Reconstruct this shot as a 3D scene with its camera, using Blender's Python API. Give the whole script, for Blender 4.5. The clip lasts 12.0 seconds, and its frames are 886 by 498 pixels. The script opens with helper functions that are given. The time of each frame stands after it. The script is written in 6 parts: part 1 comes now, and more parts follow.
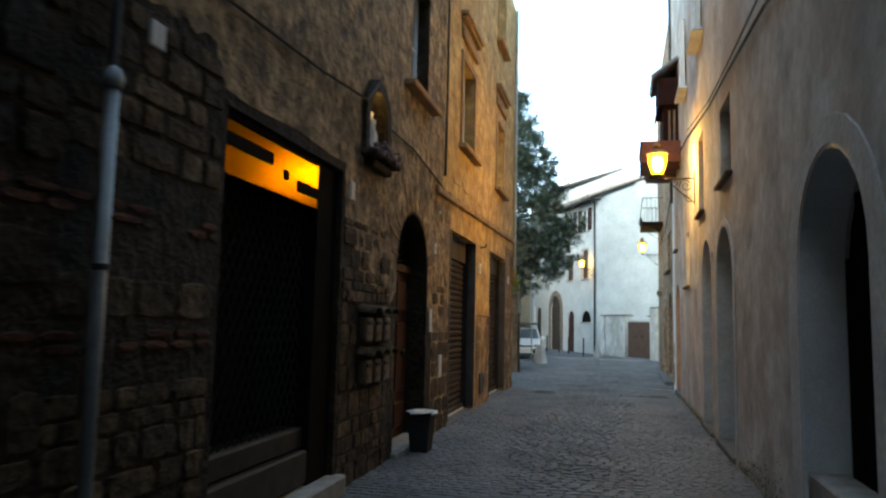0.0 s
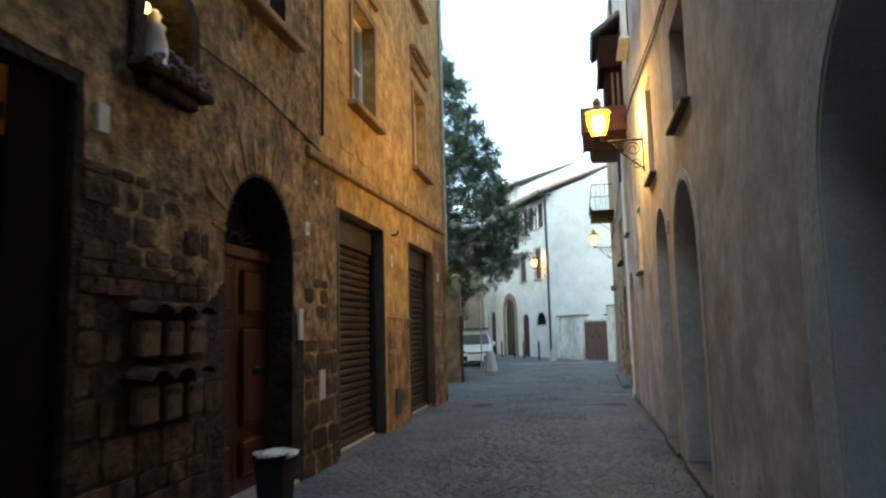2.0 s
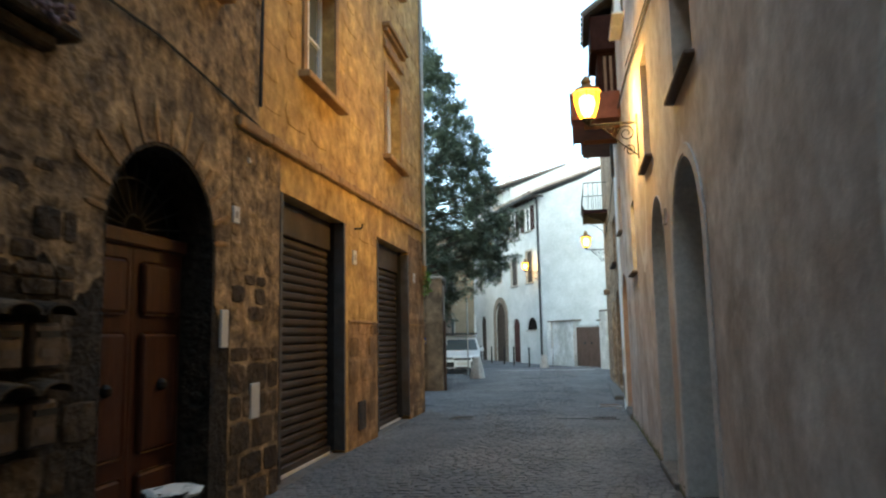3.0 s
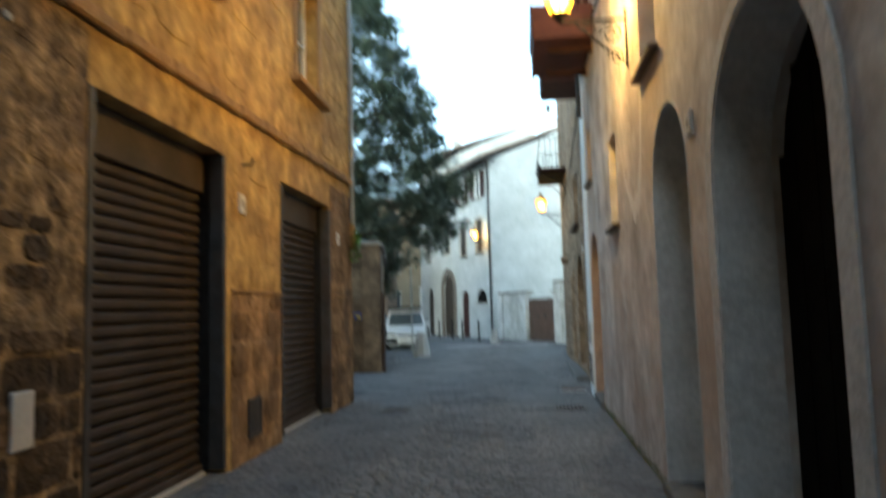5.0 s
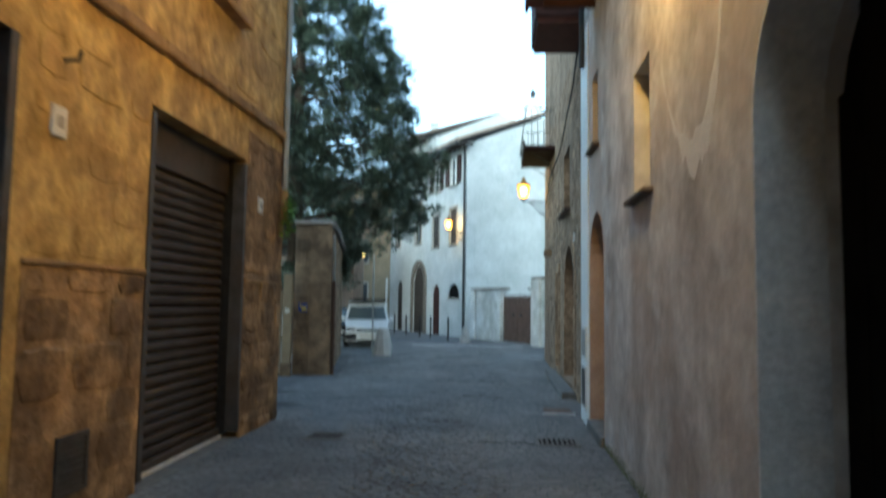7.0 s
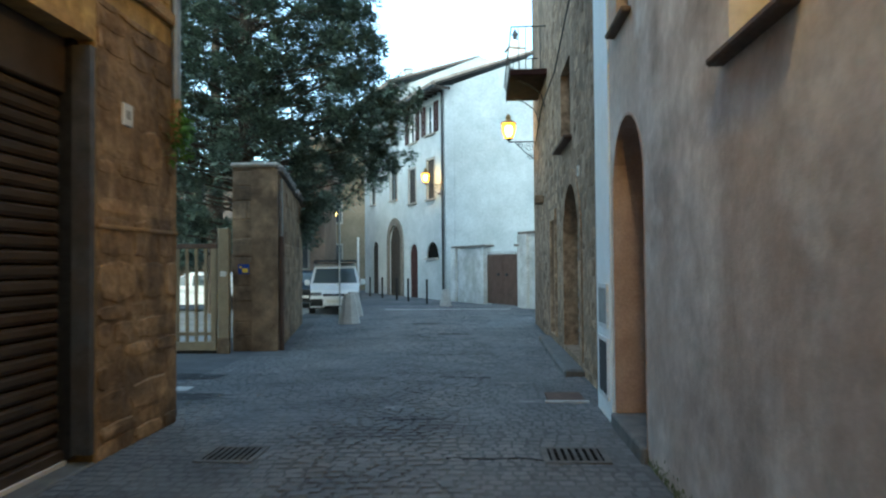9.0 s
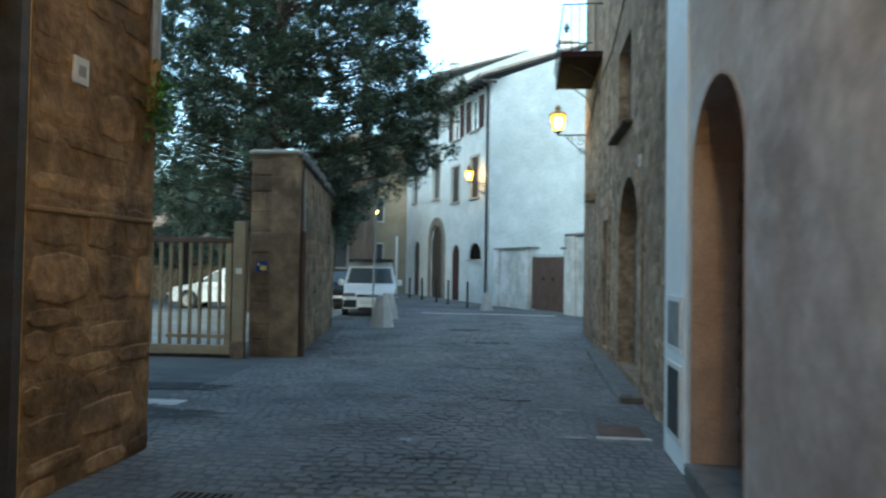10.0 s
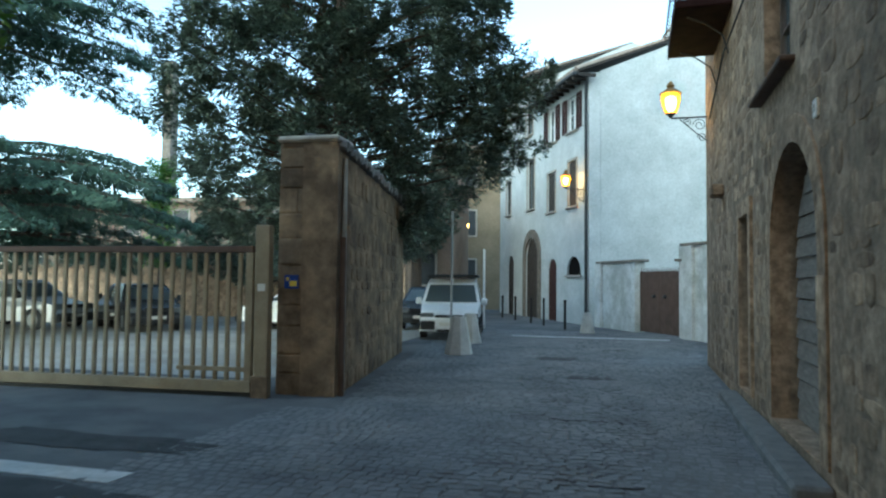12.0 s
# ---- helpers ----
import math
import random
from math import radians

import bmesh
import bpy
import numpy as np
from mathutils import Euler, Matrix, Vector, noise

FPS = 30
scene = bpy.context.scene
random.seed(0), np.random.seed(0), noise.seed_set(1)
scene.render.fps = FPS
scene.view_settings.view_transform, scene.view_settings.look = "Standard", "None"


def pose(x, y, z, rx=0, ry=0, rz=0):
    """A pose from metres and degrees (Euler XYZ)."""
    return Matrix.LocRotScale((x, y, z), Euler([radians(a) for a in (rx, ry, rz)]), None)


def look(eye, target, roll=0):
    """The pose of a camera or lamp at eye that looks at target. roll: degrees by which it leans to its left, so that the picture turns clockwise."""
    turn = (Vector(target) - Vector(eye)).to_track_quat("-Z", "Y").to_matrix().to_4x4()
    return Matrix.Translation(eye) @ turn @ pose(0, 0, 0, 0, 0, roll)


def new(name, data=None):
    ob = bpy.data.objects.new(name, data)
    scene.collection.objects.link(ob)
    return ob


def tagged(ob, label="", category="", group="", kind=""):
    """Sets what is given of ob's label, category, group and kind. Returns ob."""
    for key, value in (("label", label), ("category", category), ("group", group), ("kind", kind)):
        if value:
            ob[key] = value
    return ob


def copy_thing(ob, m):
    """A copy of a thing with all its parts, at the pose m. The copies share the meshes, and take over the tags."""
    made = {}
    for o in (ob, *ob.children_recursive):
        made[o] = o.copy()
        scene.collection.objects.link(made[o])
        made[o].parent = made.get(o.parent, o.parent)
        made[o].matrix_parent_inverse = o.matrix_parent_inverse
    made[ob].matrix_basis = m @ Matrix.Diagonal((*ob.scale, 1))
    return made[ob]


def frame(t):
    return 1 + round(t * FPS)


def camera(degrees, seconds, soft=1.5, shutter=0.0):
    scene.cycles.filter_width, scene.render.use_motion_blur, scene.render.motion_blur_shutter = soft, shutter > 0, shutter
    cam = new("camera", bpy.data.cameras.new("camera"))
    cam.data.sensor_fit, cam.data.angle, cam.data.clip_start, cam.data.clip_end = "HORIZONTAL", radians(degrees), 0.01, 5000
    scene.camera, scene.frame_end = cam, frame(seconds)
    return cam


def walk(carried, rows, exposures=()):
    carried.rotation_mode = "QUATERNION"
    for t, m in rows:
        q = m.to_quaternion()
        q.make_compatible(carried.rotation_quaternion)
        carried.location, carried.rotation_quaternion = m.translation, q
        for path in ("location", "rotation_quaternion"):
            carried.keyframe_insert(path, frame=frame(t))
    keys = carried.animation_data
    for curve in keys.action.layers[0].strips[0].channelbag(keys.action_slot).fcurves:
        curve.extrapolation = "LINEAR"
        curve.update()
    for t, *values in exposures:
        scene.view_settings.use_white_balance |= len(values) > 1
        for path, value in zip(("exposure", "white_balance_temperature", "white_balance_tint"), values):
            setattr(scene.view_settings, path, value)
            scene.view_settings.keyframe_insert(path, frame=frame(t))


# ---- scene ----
cam = camera(65.2, 12.0, soft=2.2, shutter=0.7)
PATH = [
    (0, (0.068, -0.144, 1.522), (-0.432, 1.781, 1.729), 1.3),
    (0.5, (0.230, 0.561, 1.529), (-0.259, 2.492, 1.708), -1.7),
    (1, (0.251, 1.273, 1.495), (-0.096, 3.236, 1.657), -1.3),
    (1.5, (0.313, 1.992, 1.447), (-0.068, 3.946, 1.637), -1.6),
    (2, (0.387, 2.721, 1.407), (-0.002, 4.669, 1.643), -1.5),
    (2.5, (0.486, 3.440, 1.410), (0.107, 5.380, 1.711), -0.8),
    (3, (0.517, 4.115, 1.424), (0.142, 6.064, 1.672), -1.1),
    (3.2, (0.516, 4.413, 1.400), (0.175, 6.369, 1.645), -0.2),
    (4.8, (0.326, 6.674, 1.383), (0.045, 8.636, 1.648), -0.3),
    (5, (0.309, 6.934, 1.414), (0.074, 8.913, 1.584), -1.6),
    (5.5, (0.237, 7.629, 1.381), (0.084, 9.622, 1.435), -1.4),
    (6, (0.217, 8.396, 1.398), (0.062, 10.382, 1.578), -0.2),
    (6.5, (0.169, 9.130, 1.393), (-0.008, 11.108, 1.627), 0.5),
    (7, (0.236, 9.897, 1.426), (0.070, 11.884, 1.580), 0.8),
    (7.2, (0.242, 10.170, 1.432), (0.069, 12.162, 1.458), 0.5),
    (8.8, (0.173, 12.521, 1.339), (0.031, 14.515, 1.378), -1.1),
    (9, (0.198, 12.863, 1.314), (0.084, 14.859, 1.360), -0.5),
    (9.5, (0.245, 13.551, 1.315), (0.113, 15.547, 1.330), -0.9),
    (10, (0.245, 14.287, 1.319), (0.000, 16.271, 1.369), 0.9),
    (10.5, (0.280, 14.994, 1.317), (-0.053, 16.966, 1.357), 0.2),
    (11, (0.236, 15.725, 1.316), (-0.155, 17.686, 1.373), 0.9),
    (11.5, (0.275, 16.488, 1.311), (-0.231, 18.422, 1.382), 0.4),
    (12, (0.239, 17.199, 1.270), (-0.296, 19.124, 1.368), 0.6),
]
walk(cam, [(t, look(eye, target, roll)) for t, eye, target, roll in PATH],
     exposures=((0, 0.8, 6400, -8), (1, 0.74, 6400, -8), (3, 0.88, 6350, -8), (5, 0.74, 6200, -11), (6.5, 0.6, 5650, -13), (7, 0.6, 5700, -13), (9, 0.62, 5580, -15), (10.5, 0.48, 5550, -15), (12, 0.4, 5700, -15)))

# ---- world and light ----
world = bpy.data.worlds.new("dusk_sky")
scene.world = world
world.use_nodes = True
wn = world.node_tree.nodes
sky = wn.new("ShaderNodeTexSky")
sky.sky_type = 'NISHITA'
sky.sun_disc = False
sky.sun_elevation = radians(28)
sky.sun_rotation = radians(200)
sky.air_density, sky.dust_density, sky.ozone_density = 1.0, 1.4, 2.0
wn["Background"].inputs["Strength"].default_value = 0.15
haze = wn.new("ShaderNodeHueSaturation")
haze.inputs["Saturation"].default_value, haze.inputs["Value"].default_value = 0.8, 3.0
world.node_tree.links.new(sky.outputs["Color"], haze.inputs["Color"])
world.node_tree.links.new(haze.outputs["Color"], wn["Background"].inputs["Color"])

# weak wide fill from behind, added to lift the white fronts; dusk has no sun
fill_data = bpy.data.lights.new("dusk_fill", 'SUN')
fill_data.energy, fill_data.angle, fill_data.color = 0.1, radians(60), (1.0, 0.97, 0.94)
dusk_fill = new("dusk_fill", fill_data)
dusk_fill.matrix_world = look((0, 0, 40), (6, 30, 12))

# ---- materials ----


def mat(name, low, high, scale=4.0, fine=45.0, bump=0.35, rough=0.85, metal=0.0, stain=None, stain_scale=0.6, stain_amount=0.5,
        random=0.0, stretch=(1, 1, 1), spec=0.3, depth=0.02, bloom=None, grit=0.28):
    """Two-scale mottled paint, stone or metal in real-world size, with an optional stain colour and a tint by piece."""
    m = bpy.data.materials.new(name)
    m.use_nodes = True
    n, l = m.node_tree.nodes, m.node_tree.links
    p = n["Principled BSDF"]
    co = n.new("ShaderNodeNewGeometry")
    mp = n.new("ShaderNodeMapping")
    mp.inputs["Scale"].default_value = stretch
    l.new(co.outputs["Position"], mp.inputs["Vector"])

    def tex(s, detail=6.0):
        t = n.new("ShaderNodeTexNoise")
        t.inputs["Scale"].default_value, t.inputs["Detail"].default_value, t.inputs["Roughness"].default_value = s, detail, 0.62
        l.new(mp.outputs["Vector"], t.inputs["Vector"])
        return t
    big, small = tex(scale), tex(fine, 4.0)
    ramp = n.new("ShaderNodeValToRGB")
    ramp.color_ramp.elements[0].position, ramp.color_ramp.elements[1].position = 0.32, 0.68
    ramp.color_ramp.elements[0].color, ramp.color_ramp.elements[1].color = (*low, 1), (*high, 1)
    l.new(big.outputs["Fac"], ramp.inputs["Fac"])
    colour = ramp.outputs["Color"]
    if stain:
        st = tex(stain_scale, 5.0)
        r2 = n.new("ShaderNodeValToRGB")
        r2.color_ramp.elements[0].position, r2.color_ramp.elements[1].position = 0.47, 0.62
        r2.color_ramp.elements[1].color = (stain_amount,) * 3 + (1,)
        l.new(st.outputs["Fac"], r2.inputs["Fac"])
        mx = n.new("ShaderNodeMix")
        mx.data_type = 'RGBA'
        l.new(r2.outputs["Color"], mx.inputs["Factor"])
        l.new(colour, mx.inputs["A"])
        mx.inputs["B"].default_value = (*stain, 1)
        colour = mx.outputs["Result"]
    if bloom:
        bl = tex(0.8, 7.0)
        r3 = n.new("ShaderNodeValToRGB")
        r3.color_ramp.elements[0].position, r3.color_ramp.elements[1].position = 0.60, 0.68
        r3.color_ramp.elements[1].color = (0.8, 0.8, 0.8, 1)
        l.new(bl.outputs["Fac"], r3.inputs["Fac"])
        m3 = n.new("ShaderNodeMix")
        m3.data_type = 'RGBA'
        l.new(r3.outputs["Color"], m3.inputs["Factor"])
        l.new(colour, m3.inputs["A"])
        m3.inputs["B"].default_value = (*bloom, 1)
        colour = m3.outputs["Result"]
    grain = n.new("ShaderNodeMapRange")
    grain.inputs["To Min"].default_value, grain.inputs["To Max"].default_value = 1 - grit, 1 + grit
    grain.inputs["From Min"].default_value, grain.inputs["From Max"].default_value = (0.0, 1.0) if grit < 0.3 else (0.25, 0.75)
    l.new(small.outputs["Fac"], grain.inputs["Value"])
    value = grain.outputs["Result"]
    if random:
        info = n.new("ShaderNodeObjectInfo")
        geo = n.new("ShaderNodeNewGeometry")
        add = n.new("ShaderNodeMath")
        add.operation = 'ADD'
        l.new(info.outputs["Random"], add.inputs[0])
        l.new(geo.outputs["Random Per Island"], add.inputs[1])
        fr = n.new("ShaderNodeMath")
        fr.operation = 'FRACT'
        l.new(add.outputs["Value"], fr.inputs[0])
        rr = n.new("ShaderNodeMapRange")
        rr.inputs["To Min"].default_value, rr.inputs["To Max"].default_value = 1 - random, 1 + random
        l.new(fr.outputs["Value"], rr.inputs["Value"])
        mul = n.new("ShaderNodeMath")
        mul.operation = 'MULTIPLY'
        l.new(rr.outputs["Result"], mul.inputs[0])
        l.new(value, mul.inputs[1])
        value = mul.outputs["Value"]
    sc = n.new("ShaderNodeVectorMath")
    sc.operation = 'SCALE'
    l.new(colour, sc.inputs[0])
    l.new(value, sc.inputs["Scale"])
    l.new(sc.outputs["Vector"], p.inputs["Base Color"])
    if bump:
        both = n.new("ShaderNodeMath")
        both.operation = 'MULTIPLY_ADD'
        l.new(big.outputs["Fac"], both.inputs[0])
        both.inputs[1].default_value = 2.0
        l.new(small.outputs["Fac"], both.inputs[2])
        b = n.new("ShaderNodeBump")
        b.inputs["Strength"].default_value, b.inputs["Distance"].default_value = bump, depth
        l.new(both.outputs["Value"], b.inputs["Height"])
        l.new(b.outputs["Normal"], p.inputs["Normal"])
    p.inputs["Roughness"].default_value, p.inputs["Metallic"].default_value = rough, metal
    p.inputs["Specular IOR Level"].default_value = spec
    return m


def glow(name, colour, strength):
    m = bpy.data.materials.new(name)
    m.use_nodes = True
    p = m.node_tree.nodes["Principled BSDF"]
    p.inputs["Base Color"].default_value = (*colour, 1)
    p.inputs["Emission Color"].default_value, p.inputs["Emission Strength"].default_value = (*colour, 1), strength
    return m


def glass(name, tint=(0.02, 0.025, 0.03)):
    m = bpy.data.materials.new(name)
    m.use_nodes = True
    p = m.node_tree.nodes["Principled BSDF"]
    p.inputs["Base Color"].default_value = (*tint, 1)
    p.inputs["Roughness"].default_value, p.inputs["Specular IOR Level"].default_value = 0.06, 0.8
    return m


M_OCHRE = mat("ochre_render", (0.29, 0.172, 0.055), (0.66, 0.445, 0.172), 3.0, 7, 0.45, 0.92, stain=(0.31, 0.19, 0.082), stain_scale=1.4, stain_amount=0.65, depth=0.025, grit=0.34)
# tuff and rubble tones of the left wall are set close to black
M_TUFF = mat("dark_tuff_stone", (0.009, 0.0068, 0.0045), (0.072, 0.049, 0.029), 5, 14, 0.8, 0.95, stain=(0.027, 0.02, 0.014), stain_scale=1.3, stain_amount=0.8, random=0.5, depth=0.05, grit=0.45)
M_COAT = mat("flaking_tan_plaster", (0.072, 0.05, 0.031), (0.50, 0.345, 0.188), 4.5, 9, 0.5, 0.94, stain=(0.125, 0.09, 0.06), stain_scale=1.5, stain_amount=0.7, depth=0.04, grit=0.42)
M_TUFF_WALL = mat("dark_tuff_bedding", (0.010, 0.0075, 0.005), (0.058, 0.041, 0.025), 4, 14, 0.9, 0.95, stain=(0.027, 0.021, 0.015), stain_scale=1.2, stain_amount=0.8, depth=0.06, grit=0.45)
M_GREY = mat("weathered_grey_plaster", (0.41, 0.375, 0.35), (0.82, 0.80, 0.775), 1.7, 8, 0.28, 0.93, stain=(0.52, 0.42, 0.35), stain_scale=0.45, stain_amount=0.7, depth=0.02, bloom=(0.78, 0.78, 0.77))
M_RUBBLE = mat("dark_brown_rubble", (0.02, 0.014, 0.0085), (0.16, 0.105, 0.057), 4.5, 12, 0.7, 0.95, stain=(0.045, 0.032, 0.021), stain_scale=1.2, stain_amount=0.8, random=0.45, depth=0.05, grit=0.42)
M_PALE = mat("pale_plaster_reveal", (0.56, 0.57, 0.57), (0.74, 0.74, 0.73), 2.5, 20, 0.3, 0.9)
M_WHITE = mat("white_plaster", (0.43, 0.455, 0.455), (0.56, 0.58, 0.58), 1.2, 12, 0.15, 0.9, stain=(0.40, 0.42, 0.415), stain_scale=0.35, stain_amount=0.7)
M_OLDWHITE = mat("stained_white_plaster", (0.40, 0.41, 0.40), (0.72, 0.73, 0.72), 1.4, 14, 0.3, 0.92, stain=(0.33, 0.34, 0.30), stain_scale=0.9, stain_amount=0.7)
M_PORTAL = mat("grey_brown_portal_stone", (0.12, 0.105, 0.09), (0.24, 0.21, 0.18), 5, 40, 0.4, 0.9, random=0.15)
M_BROWNSTONE = mat("brown_rubble_stone", (0.14, 0.094, 0.060), (0.43, 0.305, 0.20), 5, 12, 0.5, 0.95, stain=(0.17, 0.12, 0.082), stain_scale=0.9, stain_amount=0.75, random=0.42, depth=0.03, grit=0.38)
M_BROWNWALL = mat("brown_stone_mortar", (0.16, 0.113, 0.075), (0.42, 0.305, 0.21), 4, 12, 0.5, 0.95, stain=(0.14, 0.105, 0.073), stain_amount=0.7, depth=0.03, grit=0.38)
M_PIER = mat("pier_tuff", (0.10, 0.073, 0.05), (0.32, 0.23, 0.148), 2.6, 12, 0.45, 0.95, stain=(0.075, 0.056, 0.041), stain_scale=0.9, stain_amount=0.6, random=0.28, depth=0.03)
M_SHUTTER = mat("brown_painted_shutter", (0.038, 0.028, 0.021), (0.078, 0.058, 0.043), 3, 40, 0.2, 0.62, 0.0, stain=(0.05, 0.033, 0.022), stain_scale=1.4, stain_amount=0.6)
M_DARKWOOD = mat("dark_brown_wood", (0.038, 0.012, 0.006), (0.10, 0.034, 0.015), 6, 60, 0.25, 0.38, stretch=(4, 4, 0.5))
M_OLDWOOD = mat("weathered_brown_wood", (0.10, 0.075, 0.06), (0.18, 0.135, 0.105), 6, 80, 0.3, 0.75, stretch=(4, 4, 0.5))
M_REDWOOD = mat("red_brown_boards", (0.085, 0.03, 0.024), (0.145, 0.052, 0.038), 5, 60, 0.2, 0.7)
M_TRAV = mat("grey_stone_trim", (0.27, 0.25, 0.22), (0.42, 0.39, 0.35), 6, 60, 0.3, 0.85)
M_IRON = mat("black_wrought_iron", (0.025, 0.024, 0.024), (0.05, 0.048, 0.045), 12, 90, 0.1, 0.55, 0.6)
M_ZINC = mat("grey_zinc_pipe", (0.24, 0.25, 0.25), (0.36, 0.37, 0.37), 5, 50, 0.1, 0.5, 0.5)
M_ASPHALT = mat("worn_paving_bed", (0.066, 0.070, 0.076), (0.118, 0.123, 0.131), 1.2, 60, 0.5, 0.8, stain=(0.14, 0.142, 0.14), stain_scale=0.6, stain_amount=0.6)
M_SETT = mat("basalt_setts", (0.078, 0.084, 0.092), (0.14, 0.147, 0.157), 1.2, 50, 0.3, 0.6, stain=(0.185, 0.187, 0.184), stain_scale=0.5, stain_amount=0.6, random=0.16)
M_DIRT = mat("pale_gravel_yard", (0.25, 0.245, 0.23), (0.37, 0.36, 0.335), 0.8, 40, 0.3, 0.95, stain=(0.20, 0.185, 0.165), stain_scale=0.3)
M_TILE = mat("terracotta_roof_tile", (0.24, 0.185, 0.15), (0.38, 0.31, 0.26), 4, 40, 0.3, 0.9, random=0.25)
M_LEAF = mat("conifer_foliage", (0.04, 0.062, 0.05), (0.18, 0.228, 0.175), 2.4, 20, 0.0, 0.75, spec=0.35, random=0.55)
M_CEDAR = mat("cedar_foliage", (0.045, 0.085, 0.06), (0.09, 0.15, 0.105), 1.5, 20, 0.0, 0.7, random=0.35)
M_IVY = mat("ivy_foliage", (0.075, 0.17, 0.03), (0.17, 0.33, 0.06), 2.5, 20, 0.0, 0.6, random=0.35)
M_BARK = mat("brown_bark", (0.055, 0.042, 0.033), (0.11, 0.085, 0.065), 8, 60, 0.8, 0.95, stretch=(3, 3, 0.6))
# near-black colour that stands in for the shade of rooms and deep recesses
M_DEEPSHADE = mat("painted_deep_shade", (0.006, 0.005, 0.005), (0.012, 0.011, 0.01), 3, 30, 0.0, 0.95, spec=0.05)
M_GLASS = glass("window_glass", (0.10, 0.12, 0.13))
M_LAMP = glow("lit_lantern_glass", (1.0, 0.43, 0.022), 7.0)
nd = M_LAMP.node_tree
clear, lit, mixed = nd.nodes.new("ShaderNodeBsdfTransparent"), nd.nodes["Principled BSDF"], nd.nodes.new("ShaderNodeMixShader")
clear.inputs["Color"].default_value, mixed.inputs["Fac"].default_value = (1.0, 0.86, 0.5, 1), 0.22
nd.links.new(clear.outputs["BSDF"], mixed.inputs[1])
nd.links.new(lit.outputs["BSDF"], mixed.inputs[2])
nd.links.new(mixed.outputs["Shader"], nd.nodes["Material Output"].inputs["Surface"])
M_CORE = glow("lamp_core", (1.0, 0.66, 0.22), 16.0)
# golden crown colour that carries the lamp's bloom
M_CROWNTINT = mat("glow_tinted_crown", (0.16, 0.10, 0.04), (0.30, 0.19, 0.075), 12, 80, 0.2, 0.5, 0.4)
M_CREAM = mat("cream_painted_steel", (0.23, 0.18, 0.118), (0.32, 0.26, 0.175), 3, 50, 0.1, 0.5)
M_CONCRETE = mat("pale_concrete", (0.36, 0.35, 0.33), (0.50, 0.49, 0.46), 4, 50, 0.3, 0.9)
M_WINWHITE = mat("white_window_paint", (0.76, 0.78, 0.79), (0.85, 0.87, 0.88), 5, 60, 0.05, 0.5)

# ---- mesh helpers ----


def link(name, bm, material, parent=None, label="", smooth=False):
    bmesh.ops.recalc_face_normals(bm, faces=bm.faces)
    me = bpy.data.meshes.new(name)
    bm.to_mesh(me)
    bm.free()
    if smooth:
        for f in me.polygons:
            f.use_smooth = True
    me.materials.append(material)
    ob = new(name, me)
    ob.parent = parent
    if label:
        ob["label"] = label
    return ob


def part(name, bm, material, parent, label="", smooth=False):
    return link(name, bm, material, parent, label, smooth)


def thing(name, label, category, group="", kind=""):
    """An Empty at the world's origin that holds the parts of one thing."""
    return tagged(new(name), label, category, group, kind)


class Frame2:
    """A facade's own axes: u along it, d out of it, z up."""

    def __init__(self, ox, oy, ux, uy, nx, ny):
        s = math.hypot(ux, uy)
        self.o, self.u = Vector((ox, oy, 0)), Vector((ux / s, uy / s, 0))
        s = math.hypot(nx, ny)
        self.n = Vector((nx / s, ny / s, 0))

    def p(self, u, d, z):
        return self.o + self.u * u + self.n * d + Vector((0, 0, z))


FL = Frame2(-2.62, 0, -0.0205, 1, 1, 0.0205)
FR = Frame2(1.5, 0, 0, 1, -1, 0)
FS = Frame2(1.65, 0, 0, 1, -1, 0)
FW = Frame2(-1.5, 44.7, -0.46, 0.888, -0.888, -0.46)
FV = Frame2(-1.5, 44.7, 0.976, 0.22, 0.22, -0.976)
FB = Frame2(-1.4, 44.6, 0.49, -0.872, -0.872, -0.49)
FG = Frame2(-4.72, 25.75, -1, -0.07, 0.07, -1)
WORLD = Frame2(0, 0, 1, 0, 0, 1)


def gz(y):
    if y < 8:
        return -0.23
    if y < 20:
        return -0.23 - 0.07 * (y - 8) / 12
    return max(-0.33, -0.30 - 0.03 * (y - 20) / 10)


def box(bm, F, u0, u1, d0, d1, z0, z1, bevel=0.0):
    v = [bm.verts.new(F.p(u, d, z)) for z in (z0, z1) for d in (d0, d1) for u in (u0, u1)]
    fs = [bm.faces.new([v[i] for i in q]) for q in ((0, 1, 3, 2), (4, 6, 7, 5), (0, 4, 5, 1), (2, 3, 7, 6), (0, 2, 6, 4), (1, 5, 7, 3))]
    if bevel:
        es = {e for f in fs for e in f.edges}
        bmesh.ops.bevel(bm, geom=list(es), offset=bevel, segments=1, affect='EDGES')
    return bm


def boxes(F, *rows, bevel=0.0):
    bm = bmesh.new()
    for r in rows:
        box(bm, F, *r, bevel=bevel)
    return bm


def rod(bm, a, b, r0, r1=None, seg=8):
    """A tapered round bar from a to b."""
    a, b = Vector(a), Vector(b)
    r1 = r0 if r1 is None else r1
    m = Matrix.Translation((a + b) / 2) @ (b - a).to_track_quat("Z", "Y").to_matrix().to_4x4()
    bmesh.ops.create_cone(bm, cap_ends=True, segments=seg, radius1=r0, radius2=r1, depth=(b - a).length, matrix=m)
    return bm


def chain(bm, pts, r, seg=6):
    for a, b in zip(pts, pts[1:]):
        rod(bm, a, b, r, r, seg)
    return bm


